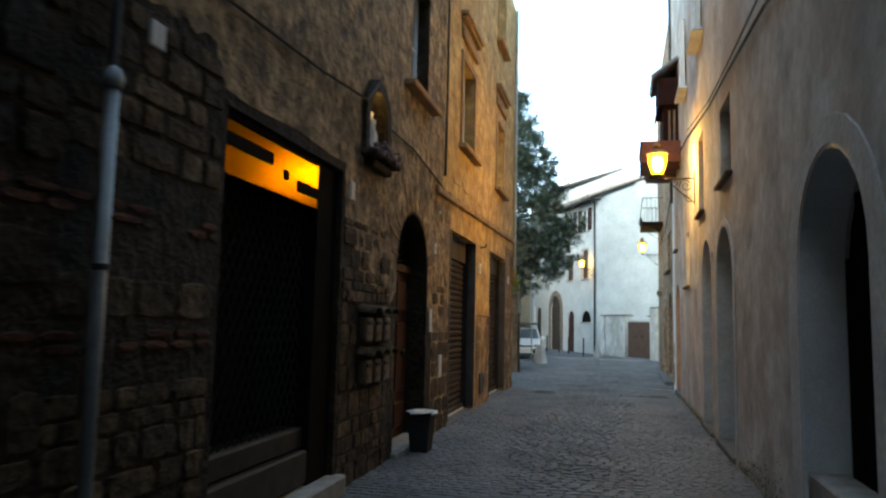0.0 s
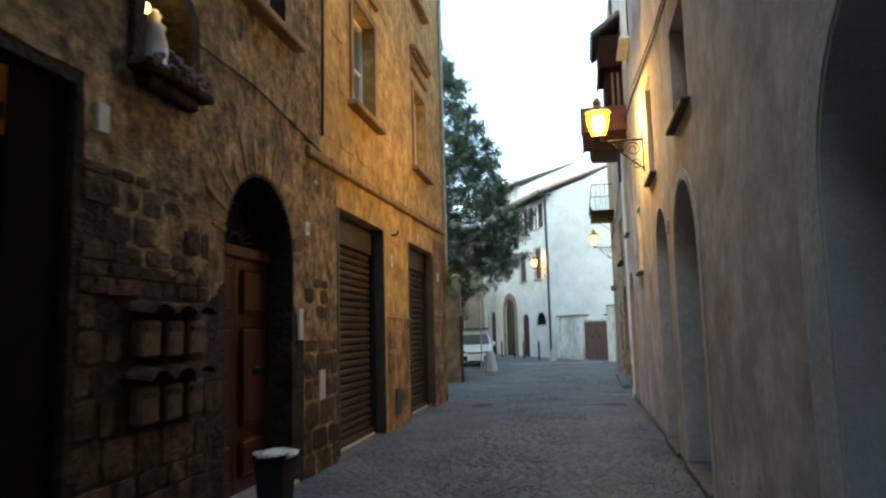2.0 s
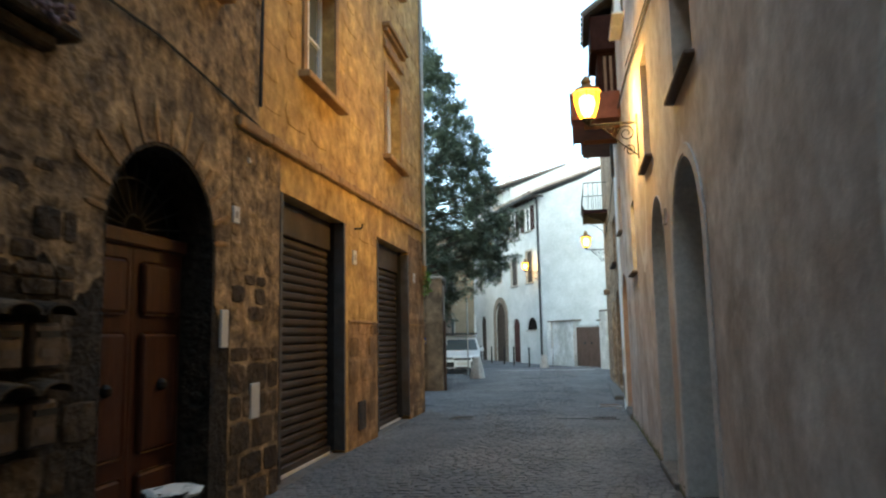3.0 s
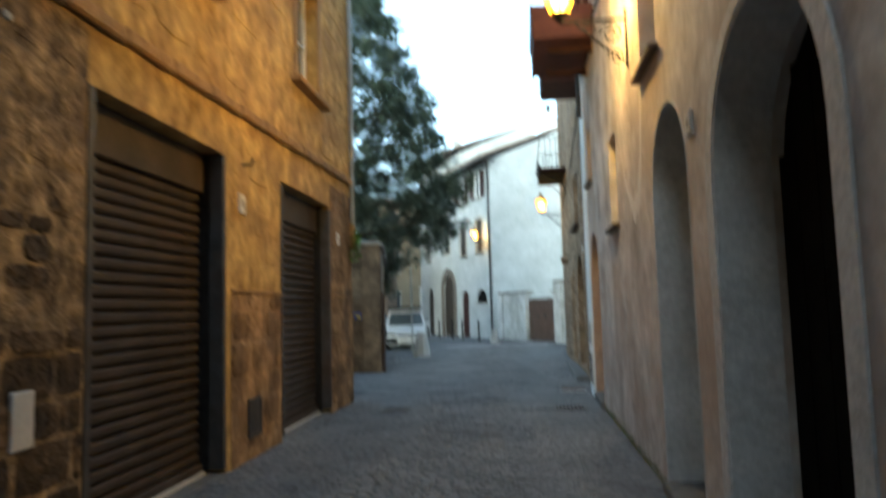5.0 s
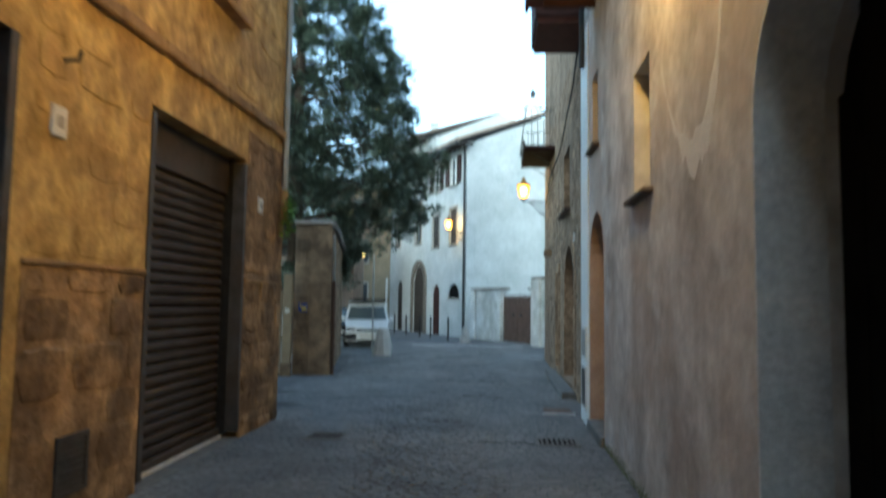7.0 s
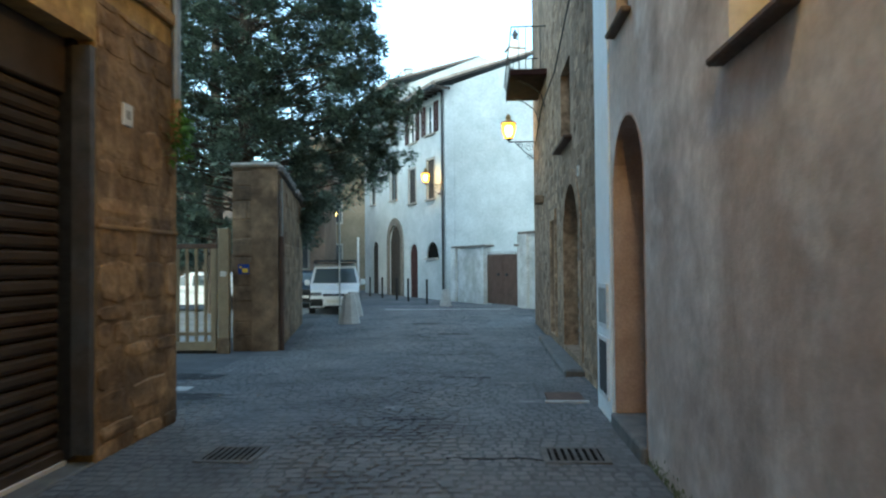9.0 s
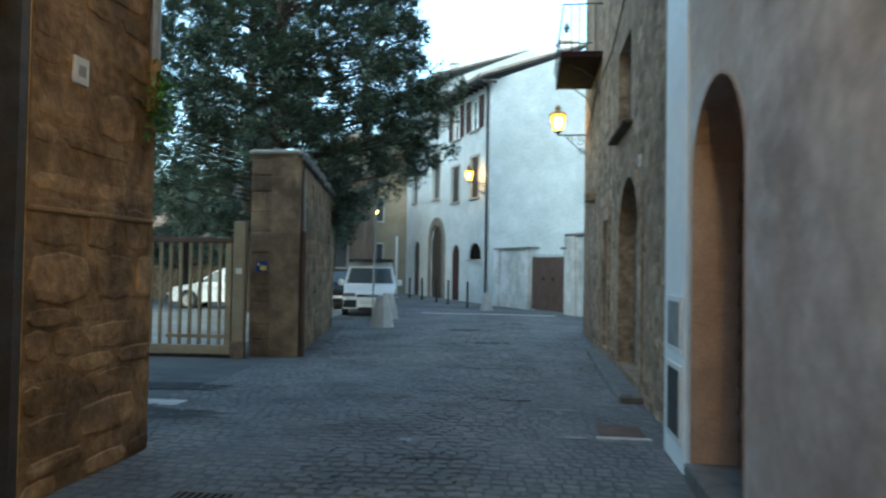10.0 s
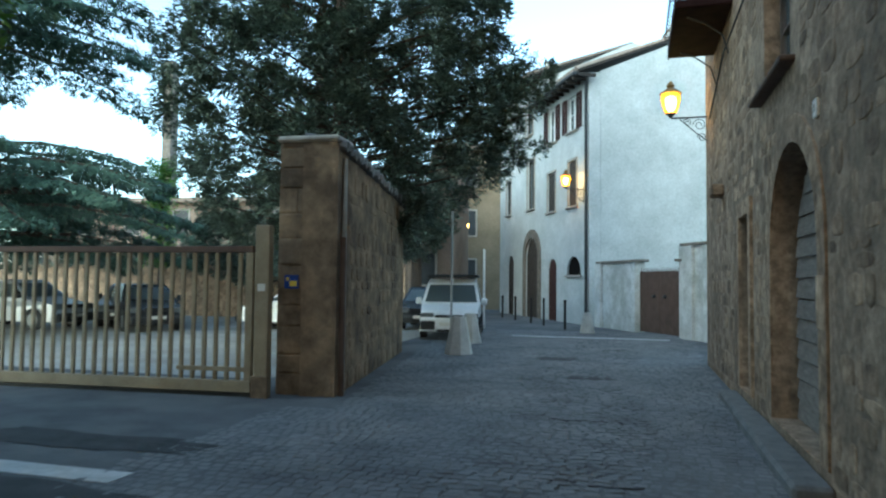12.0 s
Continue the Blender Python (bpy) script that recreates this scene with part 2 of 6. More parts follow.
def lathe(bm, centre, profile, seg=12, turn=0.0):
    """A turned form from (radius, height) pairs."""
    rings = []
    for r, h in profile:
        rings.append([bm.verts.new(Vector(centre) + Vector((r * math.cos(turn + 2 * math.pi * i / seg), r * math.sin(turn + 2 * math.pi * i / seg), h))) for i in range(seg)])
    for a, b in zip(rings, rings[1:]):
        for i in range(seg):
            bm.faces.new((a[i], a[(i + 1) % seg], b[(i + 1) % seg], b[i]))
    bm.faces.new(rings[0][::-1])
    bm.faces.new(rings[-1])
    return bm


def arch(u0, u1, z0, top, seg=14, lift=None):
    """The outline of a round-headed opening."""
    r, c = (u1 - u0) / 2, (u0 + u1) / 2
    rise = r if lift is None else lift
    pts = [(u0, z0), (u1, z0)]
    for i in range(seg + 1):
        a = math.pi * i / seg
        pts.append((c + r * math.cos(a), top - rise + rise * math.sin(a)))
    return pts


def rect(u0, u1, z0, z1):
    return [(u0, z0), (u1, z0), (u1, z1), (u0, z1)]


def slab(F, outline, holes=(), d0=0.0, d1=-0.45):
    """A thick panel in a facade's plane, with openings that go right through."""
    from mathutils.geometry import tessellate_polygon
    loops = [outline, *holes]
    flat = [p for loop in loops for p in loop]
    tris = tessellate_polygon([[Vector((u, z, 0)) for u, z in loop] for loop in loops])
    bm = bmesh.new()
    front = [bm.verts.new(F.p(u, d0, z)) for u, z in flat]
    back = [bm.verts.new(F.p(u, d1, z)) for u, z in flat]
    for a, b, c in tris:
        if len({a, b, c}) == 3:
            bm.faces.new((front[a], front[b], front[c]))
            bm.faces.new((back[c], back[b], back[a]))
    at = 0
    for loop in loops:
        k = len(loop)
        for i in range(k):
            j = (i + 1) % k
            bm.faces.new((front[at + i], front[at + j], back[at + j], back[at + i]))
        at += k
    return bm


def ring_loop(F, outer, inner, d0, d1):
    """A band between two outlines of as many points."""
    bm = bmesh.new()
    k = len(outer)
    rows = [[bm.verts.new(F.p(u, d, z)) for u, z in loop] for loop, d in ((outer, d0), (inner, d0), (inner, d1), (outer, d1))]
    for a, b in ((0, 1), (1, 2), (2, 3), (3, 0)):
        for i in range(k):
            j = (i + 1) % k
            bm.faces.new((rows[a][i], rows[a][j], rows[b][j], rows[b][i]))
    return bm


def structure(name, bm, material, label, category):
    return tagged(link(name, bm, material), label, category, kind="structure")

# ---- ground and road ----
bm = bmesh.new()
xs = [-400, -60, -30, -14, -8, -3.1, 0, 1.6, 8, 30, 60, 400]
ys = [-300, -40, -6, 0, 4, 8, 12, 16, 20, 24, 30, 40, 60, 120, 800]
grid = [[bm.verts.new((x, y, gz(y))) for x in xs] for y in ys]
for j in range(len(ys) - 1):
    for i in range(len(xs) - 1):
        bm.faces.new((grid[j][i], grid[j][i + 1], grid[j + 1][i + 1], grid[j + 1][i]))
ground = structure("ground", bm, M_ASPHALT, "dark worn grey paving bed under the street setts", "ground")

# ---- left facades ----
SHOP = rect(4.22, 6.5, -0.2, 3.06)
ARCH_DOOR = arch(8.5, 10.05, -0.2, 3.03)
NICHE = arch(7.12, 7.78, 3.5, 4.22, lift=0.36)
W0 = rect(8.9, 9.85, 4.84, 6.5)
# carried up to 15.5 m, out of view, to cut sky light near the start
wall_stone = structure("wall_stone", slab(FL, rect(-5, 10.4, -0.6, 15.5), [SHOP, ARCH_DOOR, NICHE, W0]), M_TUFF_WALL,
                       "very dark tuff stone house wall with patched plaster", "wall")
rag = random.Random(17)
rough_edge = [(-5, 3.6), (0.5, 3.5), (2.0, 3.65), (3.3, 3.4), (4.0, 3.45), (4.15, 3.16), (6.55, 3.16), (6.6, 2.5), (6.9, 2.3), (7.1, 1.95), (7.5, 1.85), (7.9, 2.0), (8.2, 1.7), (8.47, 1.9), (8.47, 2.2)]
edge = []
for (ua, za), (ub, zb) in zip(rough_edge, rough_edge[1:]):
    for k in range(6):
        f = k / 6
        edge.append((ua + (ub - ua) * f, za + (zb - za) * f + (rag.uniform(-0.035, 0.035) if 0 < k else 0)))
edge += [(9.275 - 0.82 * math.cos(math.pi * k / 14), 2.25 + 0.82 * math.sin(math.pi * k / 14)) for k in range(15)]
edge += [(10.1, 1.75), (10.2, 1.6), (10.3, 1.75), (10.39, 1.6)]
tagged(part("plaster_coat", slab(FL, edge + [(10.39, 15.4), (-5, 15.4)], [arch(6.99, 7.91, 3.36, 4.37, lift=0.46), W0], d0=0.005, d1=0.001), M_COAT, wall_stone, "flaking tan plaster coat"))
G1, G2 = rect(11.6, 14.06, -0.3, 3.15), rect(15.87, 18.4, -0.3, 3.2)
W1, W2 = rect(12.38, 13.55, 4.86, 6.55), rect(16.62, 17.75, 4.86, 6.58)
W1B, W2B = rect(12.4, 13.5, 8.7, 10.3), rect(16.65, 17.7, 8.7, 10.3)
wall_ochre = structure("wall_ochre", slab(FL, rect(10.4, 20.0, -0.6, 11.0), [G1, G2, W1, W2, W1B, W2B]), M_OCHRE,
                       "ochre rendered house wall with flaking patches", "wall")
structure("wall_ochre_end", boxes(WORLD, (-12, -3.48, 19.6, 20.0, -0.6, 11)), M_OCHRE, "ochre rendered end wall of the corner house", "wall")
# unseen lid, added so that no sky light falls into the left rooms
structure("ceiling_left_houses", boxes(WORLD, (-12, -3.1, -5, 19.6, 10.8, 11.0)), M_TILE, "unseen flat cover added to keep sky light out of the rooms", "roof")
# added inner wall, near-black so the rooms behind the openings read as unlit
structure("wall_dark_rooms_left", boxes(WORLD, (-5.2, -5.0, -5, 19.6, -0.6, 11.4)), M_DEEPSHADE, "near-black inner wall added to stand for room shade", "wall")

# ---- right facades ----
A0, A1, B1 = arch(4.45, 6.2, -0.25, 2.85), arch(9.72, 11.4, -0.25, 3.0), arch(12.05, 13.46, -0.28, 3.07)
D3 = arch(18.5, 19.85, -0.2, 2.67)
U1, U2, U3, U4 = rect(9.7, 10.75, 3.62, 4.75), rect(12.95, 13.75, 3.62, 5.1), rect(15.85, 16.55, 2.42, 3.62), rect(19.0, 19.55, 3.55, 4.55)
wall_grey = structure("wall_grey", slab(FR, rect(-5, 20.8, -0.6, 12.0), [A0, A1, B1, D3, U1, U2, U3, U4]), M_GREY,
                      "weathered grey and pink plaster house wall with damp stains", "wall")
D4 = arch(23.3, 25.3, -0.12, 2.62)
W4, D5 = rect(24.25, 25.6, 3.42, 4.75), rect(26.7, 27.5, -0.1, 2.2)
wall_rubble = structure("wall_rubble", slab(FS, rect(20.8, 32.3, -0.6, 12.0), [D4, W4, D5]), M_BROWNWALL,
                        "brown rubble stone house wall", "wall")
structure("wall_rubble_end", boxes(WORLD, (2.1, 9, 31.9, 32.3, -0.6, 12)), M_BROWNWALL, "brown stone end wall of the house", "wall")
# unseen lid over the right rooms, added against sky light from above
structure("ceiling_right_houses", boxes(WORLD, (1.95, 9, -5, 32, 11.4, 11.6)), M_TILE, "unseen flat cover added to keep sky light out of the rooms", "roof")
# same added near-black wall for the rooms on the right
structure("wall_dark_rooms_right", boxes(WORLD, (3.4, 3.6, -5, 32, -0.6, 11.4)), M_DEEPSHADE, "near-black inner wall added to stand for room shade", "wall")
# unseen wall, added only to keep sky light off the near street
structure("wall_behind", boxes(WORLD, (-9, 9, -5.4, -5, -0.6, 15.5)), M_TUFF_WALL, "unseen wall added behind the street to hold back sky light", "wall")

# ---- the pale houses at the bend ----
wa = slab(FW, rect(0, 5.6, -0.6, 9.55), [arch(3.45, 4.45, -0.35, 2.4), arch(0.8, 2.25, 1.65, 2.42, lift=0.7), rect(3.6, 4.55, 4.5, 6.25), rect(1.2, 2.1, 4.5, 6.4), rect(3.5, 4.5, 7.6, 9.15), rect(1.15, 2.2, 7.65, 9.1)])
wall_white = structure("wall_white_front", wa, M_WHITE, "white plastered house front with arched doors", "wall")
wb = slab(FW, rect(5.6, 12.1, -0.6, 11.0), [arch(5.75, 7.55, -0.35, 3.5), arch(9.6, 10.5, -0.35, 2.75), rect(6.35, 7.4, 4.9, 7.3), rect(10.1, 10.9, 4.95, 6.8), rect(6.6, 7.6, 8.6, 10.1)])
structure("wall_white_far", wb, M_WHITE, "white plastered house front with a stone portal", "wall")
structure("wall_white_gable", slab(FV, [(0.45, -0.6), (10, -0.6), (10, 9.6), (5.2, 11.5), (0.45, 9.7)]), M_WHITE, "blank white plastered gable wall", "wall")
FV2 = Frame2(-1.5 - 0.46 * 5.6, 44.7 + 0.888 * 5.6, 0.976, 0.22, 0.22, -0.976)
structure("wall_white_gable_far", slab(FV2, [(0.45, 6), (10, 6), (10, 11), (4.3, 12.7), (0.45, 11.1)]), M_WHITE, "white plastered upper gable wall", "wall")

# bend wall with gate
structure("wall_bend", slab(FB, rect(0.5, 3.45, -0.6, 2.05), d1=-0.3), M_OLDWHITE, "low white plastered garden wall with stains", "wall")
structure("wall_bend_end", slab(FB, rect(5.95, 9.5, -0.6, 2.45), d1=-0.3), M_OLDWHITE, "white plastered garden wall with dark weathering", "wall")

# ---- pier and side wall by the car park ----
FP = Frame2(-4.65, 26.06, 1, 0.05, 0.05, -1)
FQ = Frame2(-3.77, 26.1, -0.19, 1, 1, 0.19)
structure("wall_pier", slab(FP, rect(0, 0.85, -0.6, 3.25), d1=-0.5), M_PIER, "tall tuff block pier with dark damp stains", "wall")
structure("wall_yard", slab(FQ, [(0, -0.6), (6.6, -0.6), (6.6, 3.05), (0, 3.2)], d1=-0.5), M_PIER, "tuff block yard wall with a tiled coping", "wall")

# ---- lanterns ----


def point(at, watts, colour=(1.0, 0.53, 0.15), radius=0.16):
    d = bpy.data.lights.new("lantern_light", 'POINT')
    d.energy, d.color, d.shadow_soft_size = watts, colour, radius
    ob = new("lantern_light", d)
    ob.location = at
    return ob


def lantern(at, wall, watts, label):
    """A wall lantern: a tapered six-sided glass body with an iron crown, on a scrolled bracket."""
    x, y, z = at
    t = thing("wall_lantern", label, "lantern", "street lanterns")
    body = part("glass_body", lathe(bmesh.new(), (x, y, z - 0.24), [(0.10, 0), (0.155, 0.15), (0.19, 0.30), (0.18, 0.40)], 8), M_LAMP, t, "lit amber glass body")
    body.visible_shadow = False
    core = part("lamp_core", lathe(bmesh.new(), (x, y, z - 0.2), [(0.04, 0), (0.10, 0.08), (0.125, 0.2), (0.10, 0.3), (0.04, 0.33)], 10), M_CORE, t, "bright lamp core", smooth=True)
    core.visible_shadow = False
    # the glow round the lamp is put into the crown's colour
    part("crown", lathe(bmesh.new(), (x, y, z + 0.165), [(0.225, 0), (0.215, 0.035), (0.12, 0.09), (0.06, 0.13), (0.085, 0.17), (0.06, 0.22), (0.02, 0.27)], 8), M_CROWNTINT, t, "crown tinted golden for the lamp's glow")
    part("base_cup", lathe(bmesh.new(), (x, y, z - 0.33), [(0.03, 0), (0.05, 0.04), (0.115, 0.088)], 6), M_IRON, t)
    bm = bmesh.new()
    for i in range(8):
        a = 2 * math.pi * i / 8
        chain(bm, [(x + q * math.cos(a), y + q * math.sin(a), z + h) for q, h in ((0.105, -0.245), (0.162, -0.09), (0.198, 0.06), (0.188, 0.17))], 0.008, 5)
    part("glazing_bars", bm, M_IRON, t)
    wx, wy = wall
    zb = z - 0.34
    part("arm", chain(bmesh.new(), [(x, y, zb), (wx, wy, zb)], 0.018), M_IRON, t)
    bm = bmesh.new()
    w, e = Vector((wx, wy, zb)), Vector((x, y, zb))
    run = (e - w).length
    dirn = (e - w).normalized()
    for cx, cz, r, turns in ((0.22 * run, -0.16, 0.13, 1.6), (0.55 * run, -0.1, 0.085, 1.5), (0.16 * run, -0.42, 0.09, 1.5)):
        pts = []
        for i in range(26):
            f = i / 25
            a = f * turns * 2 * math.pi
            rr = r * (1 - 0.75 * f)
            pts.append(w + dirn * (cx + rr * math.cos(a)) + Vector((0, 0, cz + rr * math.sin(a))))
        chain(bm, pts, 0.009, 5)
    chain(bm, [w + Vector((0, 0, 0.12)), w + Vector((0, 0, -0.55))], 0.016, 6)
    chain(bm, [w + Vector((0, 0, -0.5)), w + dirn * 0.3 * run + Vector((0, 0, -0.33)), w + dirn * 0.75 * run + Vector((0, 0, -0.03))], 0.012, 6)
    part("scroll_bracket", bm, M_IRON, t)
    point((x, y, z - 0.04), watts)
    return t


lantern((0.78, 14.45, 4.85), (1.49, 14.45), 205, "lit iron street lantern on the grey plaster wall")
lantern((0.95, 32.0, 5.03), (1.66, 32.0), 5, "lit iron street lantern beyond the rubble wall")
lantern((-2.42, 44.9, 5.4), (-1.75, 45.15), 40, "lit iron street lantern on the white house")

# ---- trees ----


def foliage(name, mat_, parent, sprays, size, rng, droop=0.25):
    """One crown of many small flat needle sprays, each a few narrow blades."""
    verts, faces = [], []
    for c, out in sprays:
        ax = Vector(out).normalized()
        side = ax.cross(Vector((0, 0, 1)))
        side = side.normalized() if side.length > 0.01 else Vector((1, 0, 0))
        tilt = rng.uniform(-0.6, 0.6)
        side = (side + Vector((0, 0, tilt))).normalized()
        for k in range(5):
            a = (k - 2) * 0.5 + rng.uniform(-0.2, 0.2)
            d = (ax * math.cos(a) + side * math.sin(a) - Vector((0, 0, droop * rng.random()))).normalized()
            ln = size * rng.uniform(0.6, 1.2)
            wv = d.cross(side.cross(ax)).normalized() * ln * 0.15
            p = Vector(c) + Vector((rng.uniform(-1, 1), rng.uniform(-1, 1), rng.uniform(-1, 1))) * size * 0.4
            i = len(verts)
            verts += [p - wv * 0.4, p + d * ln * 0.45 - wv, p + d * ln, p + d * ln * 0.5 + wv]
            faces.append((i, i + 1, i + 2, i + 3))
    me = bpy.data.meshes.new(name)
    me.from_pydata(verts, [], faces)
    me.materials.append(mat_)
    ob = new(name, me)
    ob.parent = parent
    return ob


def conifer(x, y, base, outline, seed, label, mat_=None, clumps=1500, each=42, size=0.16, boughs=(), lean=0.0):
    """A dense conifer: tapered trunk, limbs, and lumpy clumps of needle sprays filling an outline of (height, reach) pairs."""
    rng = random.Random(seed)
    t = thing("conifer_tree", label, "tree")
    low, top = outline[0][0], outline[-1][0]
    zs, rs_ = [z for z, _ in outline], [r for _, r in outline]
    bm = bmesh.new()
    mid = (base + top) / 2
    rod(bm, (x, y, base - 0.3), (x + lean * 0.5, y, mid), 0.30, 0.17, 10)
    rod(bm, (x + lean * 0.5, y, mid), (x + lean, y, top), 0.17, 0.02, 8)
    part("trunk", bm, M_BARK, t)
    limbs, spots = bmesh.new(), []

    def clump(c, out, r, n):
        for _ in range(n):
            v = Vector((rng.gauss(0, 1), rng.gauss(0, 1), rng.gauss(0, 0.75))).normalized() * r * rng.random() ** 0.45
            spots.append((c + v, out + v.normalized() * 0.9 + Vector((rng.gauss(0, 0.3), rng.gauss(0, 0.3), rng.gauss(0.1, 0.3)))))
    areas = np.cumsum([max(np.interp(low + (top - low) * (k + 0.5) / 100, zs, rs_), 0.15) ** 1.35 for k in range(100)])
    for k in range(clumps):
        f = (float(np.searchsorted(areas, rng.random() * areas[-1])) + rng.random()) / 100
        z = low + (top - low) * f
        if f < 0.12 and k % 2:
            continue
        a = rng.uniform(0, 2 * math.pi)
        reach = float(np.interp(z, zs, rs_)) * (1 + 0.16 * noise.noise(Vector((2.2 * math.cos(a), 2.2 * math.sin(a), z * 0.9 + seed))))
        g = 1 - 0.62 * rng.random() ** 1.7
        r = rng.uniform(0.2, 0.42) * (0.65 if z > top - 3 else 1.0)
        out = Vector((math.cos(a), math.sin(a), 0.15))
        st = Vector((x + lean * f, y, z - 0.18 * reach * g))
        c = Vector((x + lean * f + (reach - 0.6 * r) * g * math.cos(a), y + (reach - 0.6 * r) * g * math.sin(a), z))
        if k % 5 == 0:
            rod(limbs, st, c, 0.045 * (1 - f) + 0.012, 0.008, 5)
        clump(c, out, r, each if g > 0.7 else each // 2)
    for tip, n in boughs:
        tip = Vector(tip)
        st = Vector((x, y, tip.z - 1.4))
        rod(limbs, st, tip, 0.06, 0.012, 6)
        for k in range(n):
            g = 0.55 + 0.45 * (k + rng.random()) / n
            c = st.lerp(tip, g) + Vector((rng.gauss(0, 0.28), rng.gauss(0, 0.28), rng.gauss(0, 0.24)))
            clump(c, (tip - st).normalized(), rng.uniform(0.2, 0.34), each)
    tagged(part("branchwork", limbs, M_BARK, t), kind="stuff")
    foliage("crown", mat_ or M_LEAF, t, spots, size, rng)
    return t


conifer(-6.7, 32.75, -0.3, [(1.7, 2.0), (2.2, 2.6), (3.0, 3.4), (4.0, 3.95), (5.0, 4.2), (6.2, 4.2), (8.0, 3.95), (10.0, 3.4), (12.0, 2.6), (13.2, 1.95), (15.0, 1.15), (17.0, 0.45), (18.0, 0.08)], 3,
        "tall dense dark green conifer behind the yard wall", clumps=1280, each=50, size=0.165,
        boughs=(((-1.75, 34.3, 6.5), 16), ((-1.9, 34.0, 5.5), 16), ((-2.4, 34.6, 4.9), 12), ((-2.2, 33.4, 6.0), 12)))

# ---- more materials ----
M_BRASS = mat("brushed_brass_sheet", (0.12, 0.064, 0.004), (0.16, 0.087, 0.006), 3, 40, 0.03, 0.16, 1.0)
M_BRASS.node_tree.nodes["Principled BSDF"].inputs["Specular Tint"].default_value = (1.0, 0.62, 0.08, 1)
M_INK = mat("dark_lettering", (0.008, 0.007, 0.006), (0.014, 0.012, 0.01), 8, 60, 0.0, 0.95, spec=0.05)
M_INKWOOD = mat("blackened_timber", (0.028, 0.022, 0.018), (0.055, 0.044, 0.036), 6, 60, 0.2, 0.7)
M_FARGLASS = mat("dull_far_glass", (0.03, 0.034, 0.038), (0.05, 0.055, 0.06), 2, 20, 0.0, 0.5)
M_CORNER = mat("brown_corner_block", (0.17, 0.10, 0.048), (0.44, 0.28, 0.145), 3.5, 9, 0.5, 0.94, stain=(0.11, 0.073, 0.045), stain_scale=1.3, stain_amount=0.7, random=0.28, depth=0.04, grit=0.34)
M_PAPER = mat("pale_notice", (0.60, 0.58, 0.54), (0.72, 0.70, 0.66), 8, 60, 0.0, 0.7)
M_BRICK = mat("old_red_brick", (0.042, 0.019, 0.013), (0.13, 0.055, 0.035), 6, 40, 0.6, 0.92, random=0.45, grit=0.4)
M_OCHRE_STONE = mat("ochre_block", (0.29, 0.17, 0.075), (0.43, 0.27, 0.125), 5, 40, 0.6, 0.93, stain=(0.21, 0.14, 0.085), stain_scale=1.3, stain_amount=0.7, random=0.16)
M_CARWHITE = mat("white_car_paint", (0.76, 0.77, 0.78), (0.82, 0.83, 0.84), 2, 30, 0.0, 0.25, spec=0.6)
M_CARSILVER = mat("silver_car_paint", (0.42, 0.44, 0.47), (0.50, 0.52, 0.55), 2, 30, 0.0, 0.28, 0.4, spec=0.6)
M_CARGREY = mat("grey_car_paint", (0.16, 0.17, 0.19), (0.20, 0.21, 0.23), 2, 30, 0.0, 0.28, 0.3, spec=0.6)
M_CARDARK = mat("dark_car_paint", (0.02, 0.021, 0.025), (0.035, 0.036, 0.04), 2, 30, 0.0, 0.25, 0.2, spec=0.6)
# base colour lightened to stand in for the sky reflected in the windscreen
M_CARGLASS = glass("sky_tinted_car_glass", (0.15, 0.18, 0.19))
M_TYRE = mat("black_rubber", (0.015, 0.015, 0.016), (0.028, 0.028, 0.03), 10, 80, 0.1, 0.8)
M_RIM = mat("alloy_rim", (0.12, 0.125, 0.13), (0.2, 0.205, 0.21), 10, 80, 0.0, 0.35, 0.7)
M_PLASTIC = mat("dark_grey_plastic", (0.035, 0.036, 0.038), (0.055, 0.056, 0.058), 8, 80, 0.05, 0.6)
M_LENS = mat("headlight_lens", (0.10, 0.105, 0.11), (0.16, 0.165, 0.17), 8, 60, 0.0, 0.3)
M_RUST = mat("rusty_brown_gate_paint", (0.07, 0.045, 0.034), (0.125, 0.08, 0.06), 4, 50, 0.2, 0.7, stain=(0.10, 0.06, 0.045))
M_MOSS = mat("green_damp_moss", (0.13, 0.15, 0.075), (0.25, 0.27, 0.15), 8, 60, 0.2, 0.95, random=0.25)
M_MARBLE = mat("pale_carved_stone", (0.60, 0.58, 0.55), (0.74, 0.72, 0.68), 8, 60, 0.2, 0.6)
M_BLUE = mat("blue_enamel", (0.02, 0.05, 0.25), (0.03, 0.08, 0.34), 6, 60, 0.0, 0.35)
M_YELLOW = mat("yellow_enamel", (0.70, 0.52, 0.06), (0.8, 0.6, 0.1), 6, 60, 0.0, 0.35)
M_PINK = mat("faded_pink_plaster", (0.20, 0.15, 0.118), (0.28, 0.215, 0.17), 0.8, 10, 0.1, 0.9)
M_TAN = mat("tan_plaster", (0.19, 0.15, 0.10), (0.27, 0.215, 0.15), 0.8, 10, 0.1, 0.9)
M_PAINTLINE = mat("worn_white_road_paint", (0.36, 0.37, 0.37), (0.52, 0.53, 0.53), 5, 40, 0.1, 0.8)
M_MAILBOX = mat("dull_bronze_letterbox", (0.08, 0.056, 0.038), (0.17, 0.12, 0.08), 8, 40, 0.3, 0.5, 0.3)
M_CABLE = mat("black_cable", (0.02, 0.02, 0.02), (0.035, 0.034, 0.033), 8, 60, 0.0, 0.7)
M_SHRINE = glow("shrine_bulb", (1.0, 0.62, 0.2), 6.0)
M_FARLAMP = glow("far_lamp_glass", (1.0, 0.55, 0.15), 9.0)
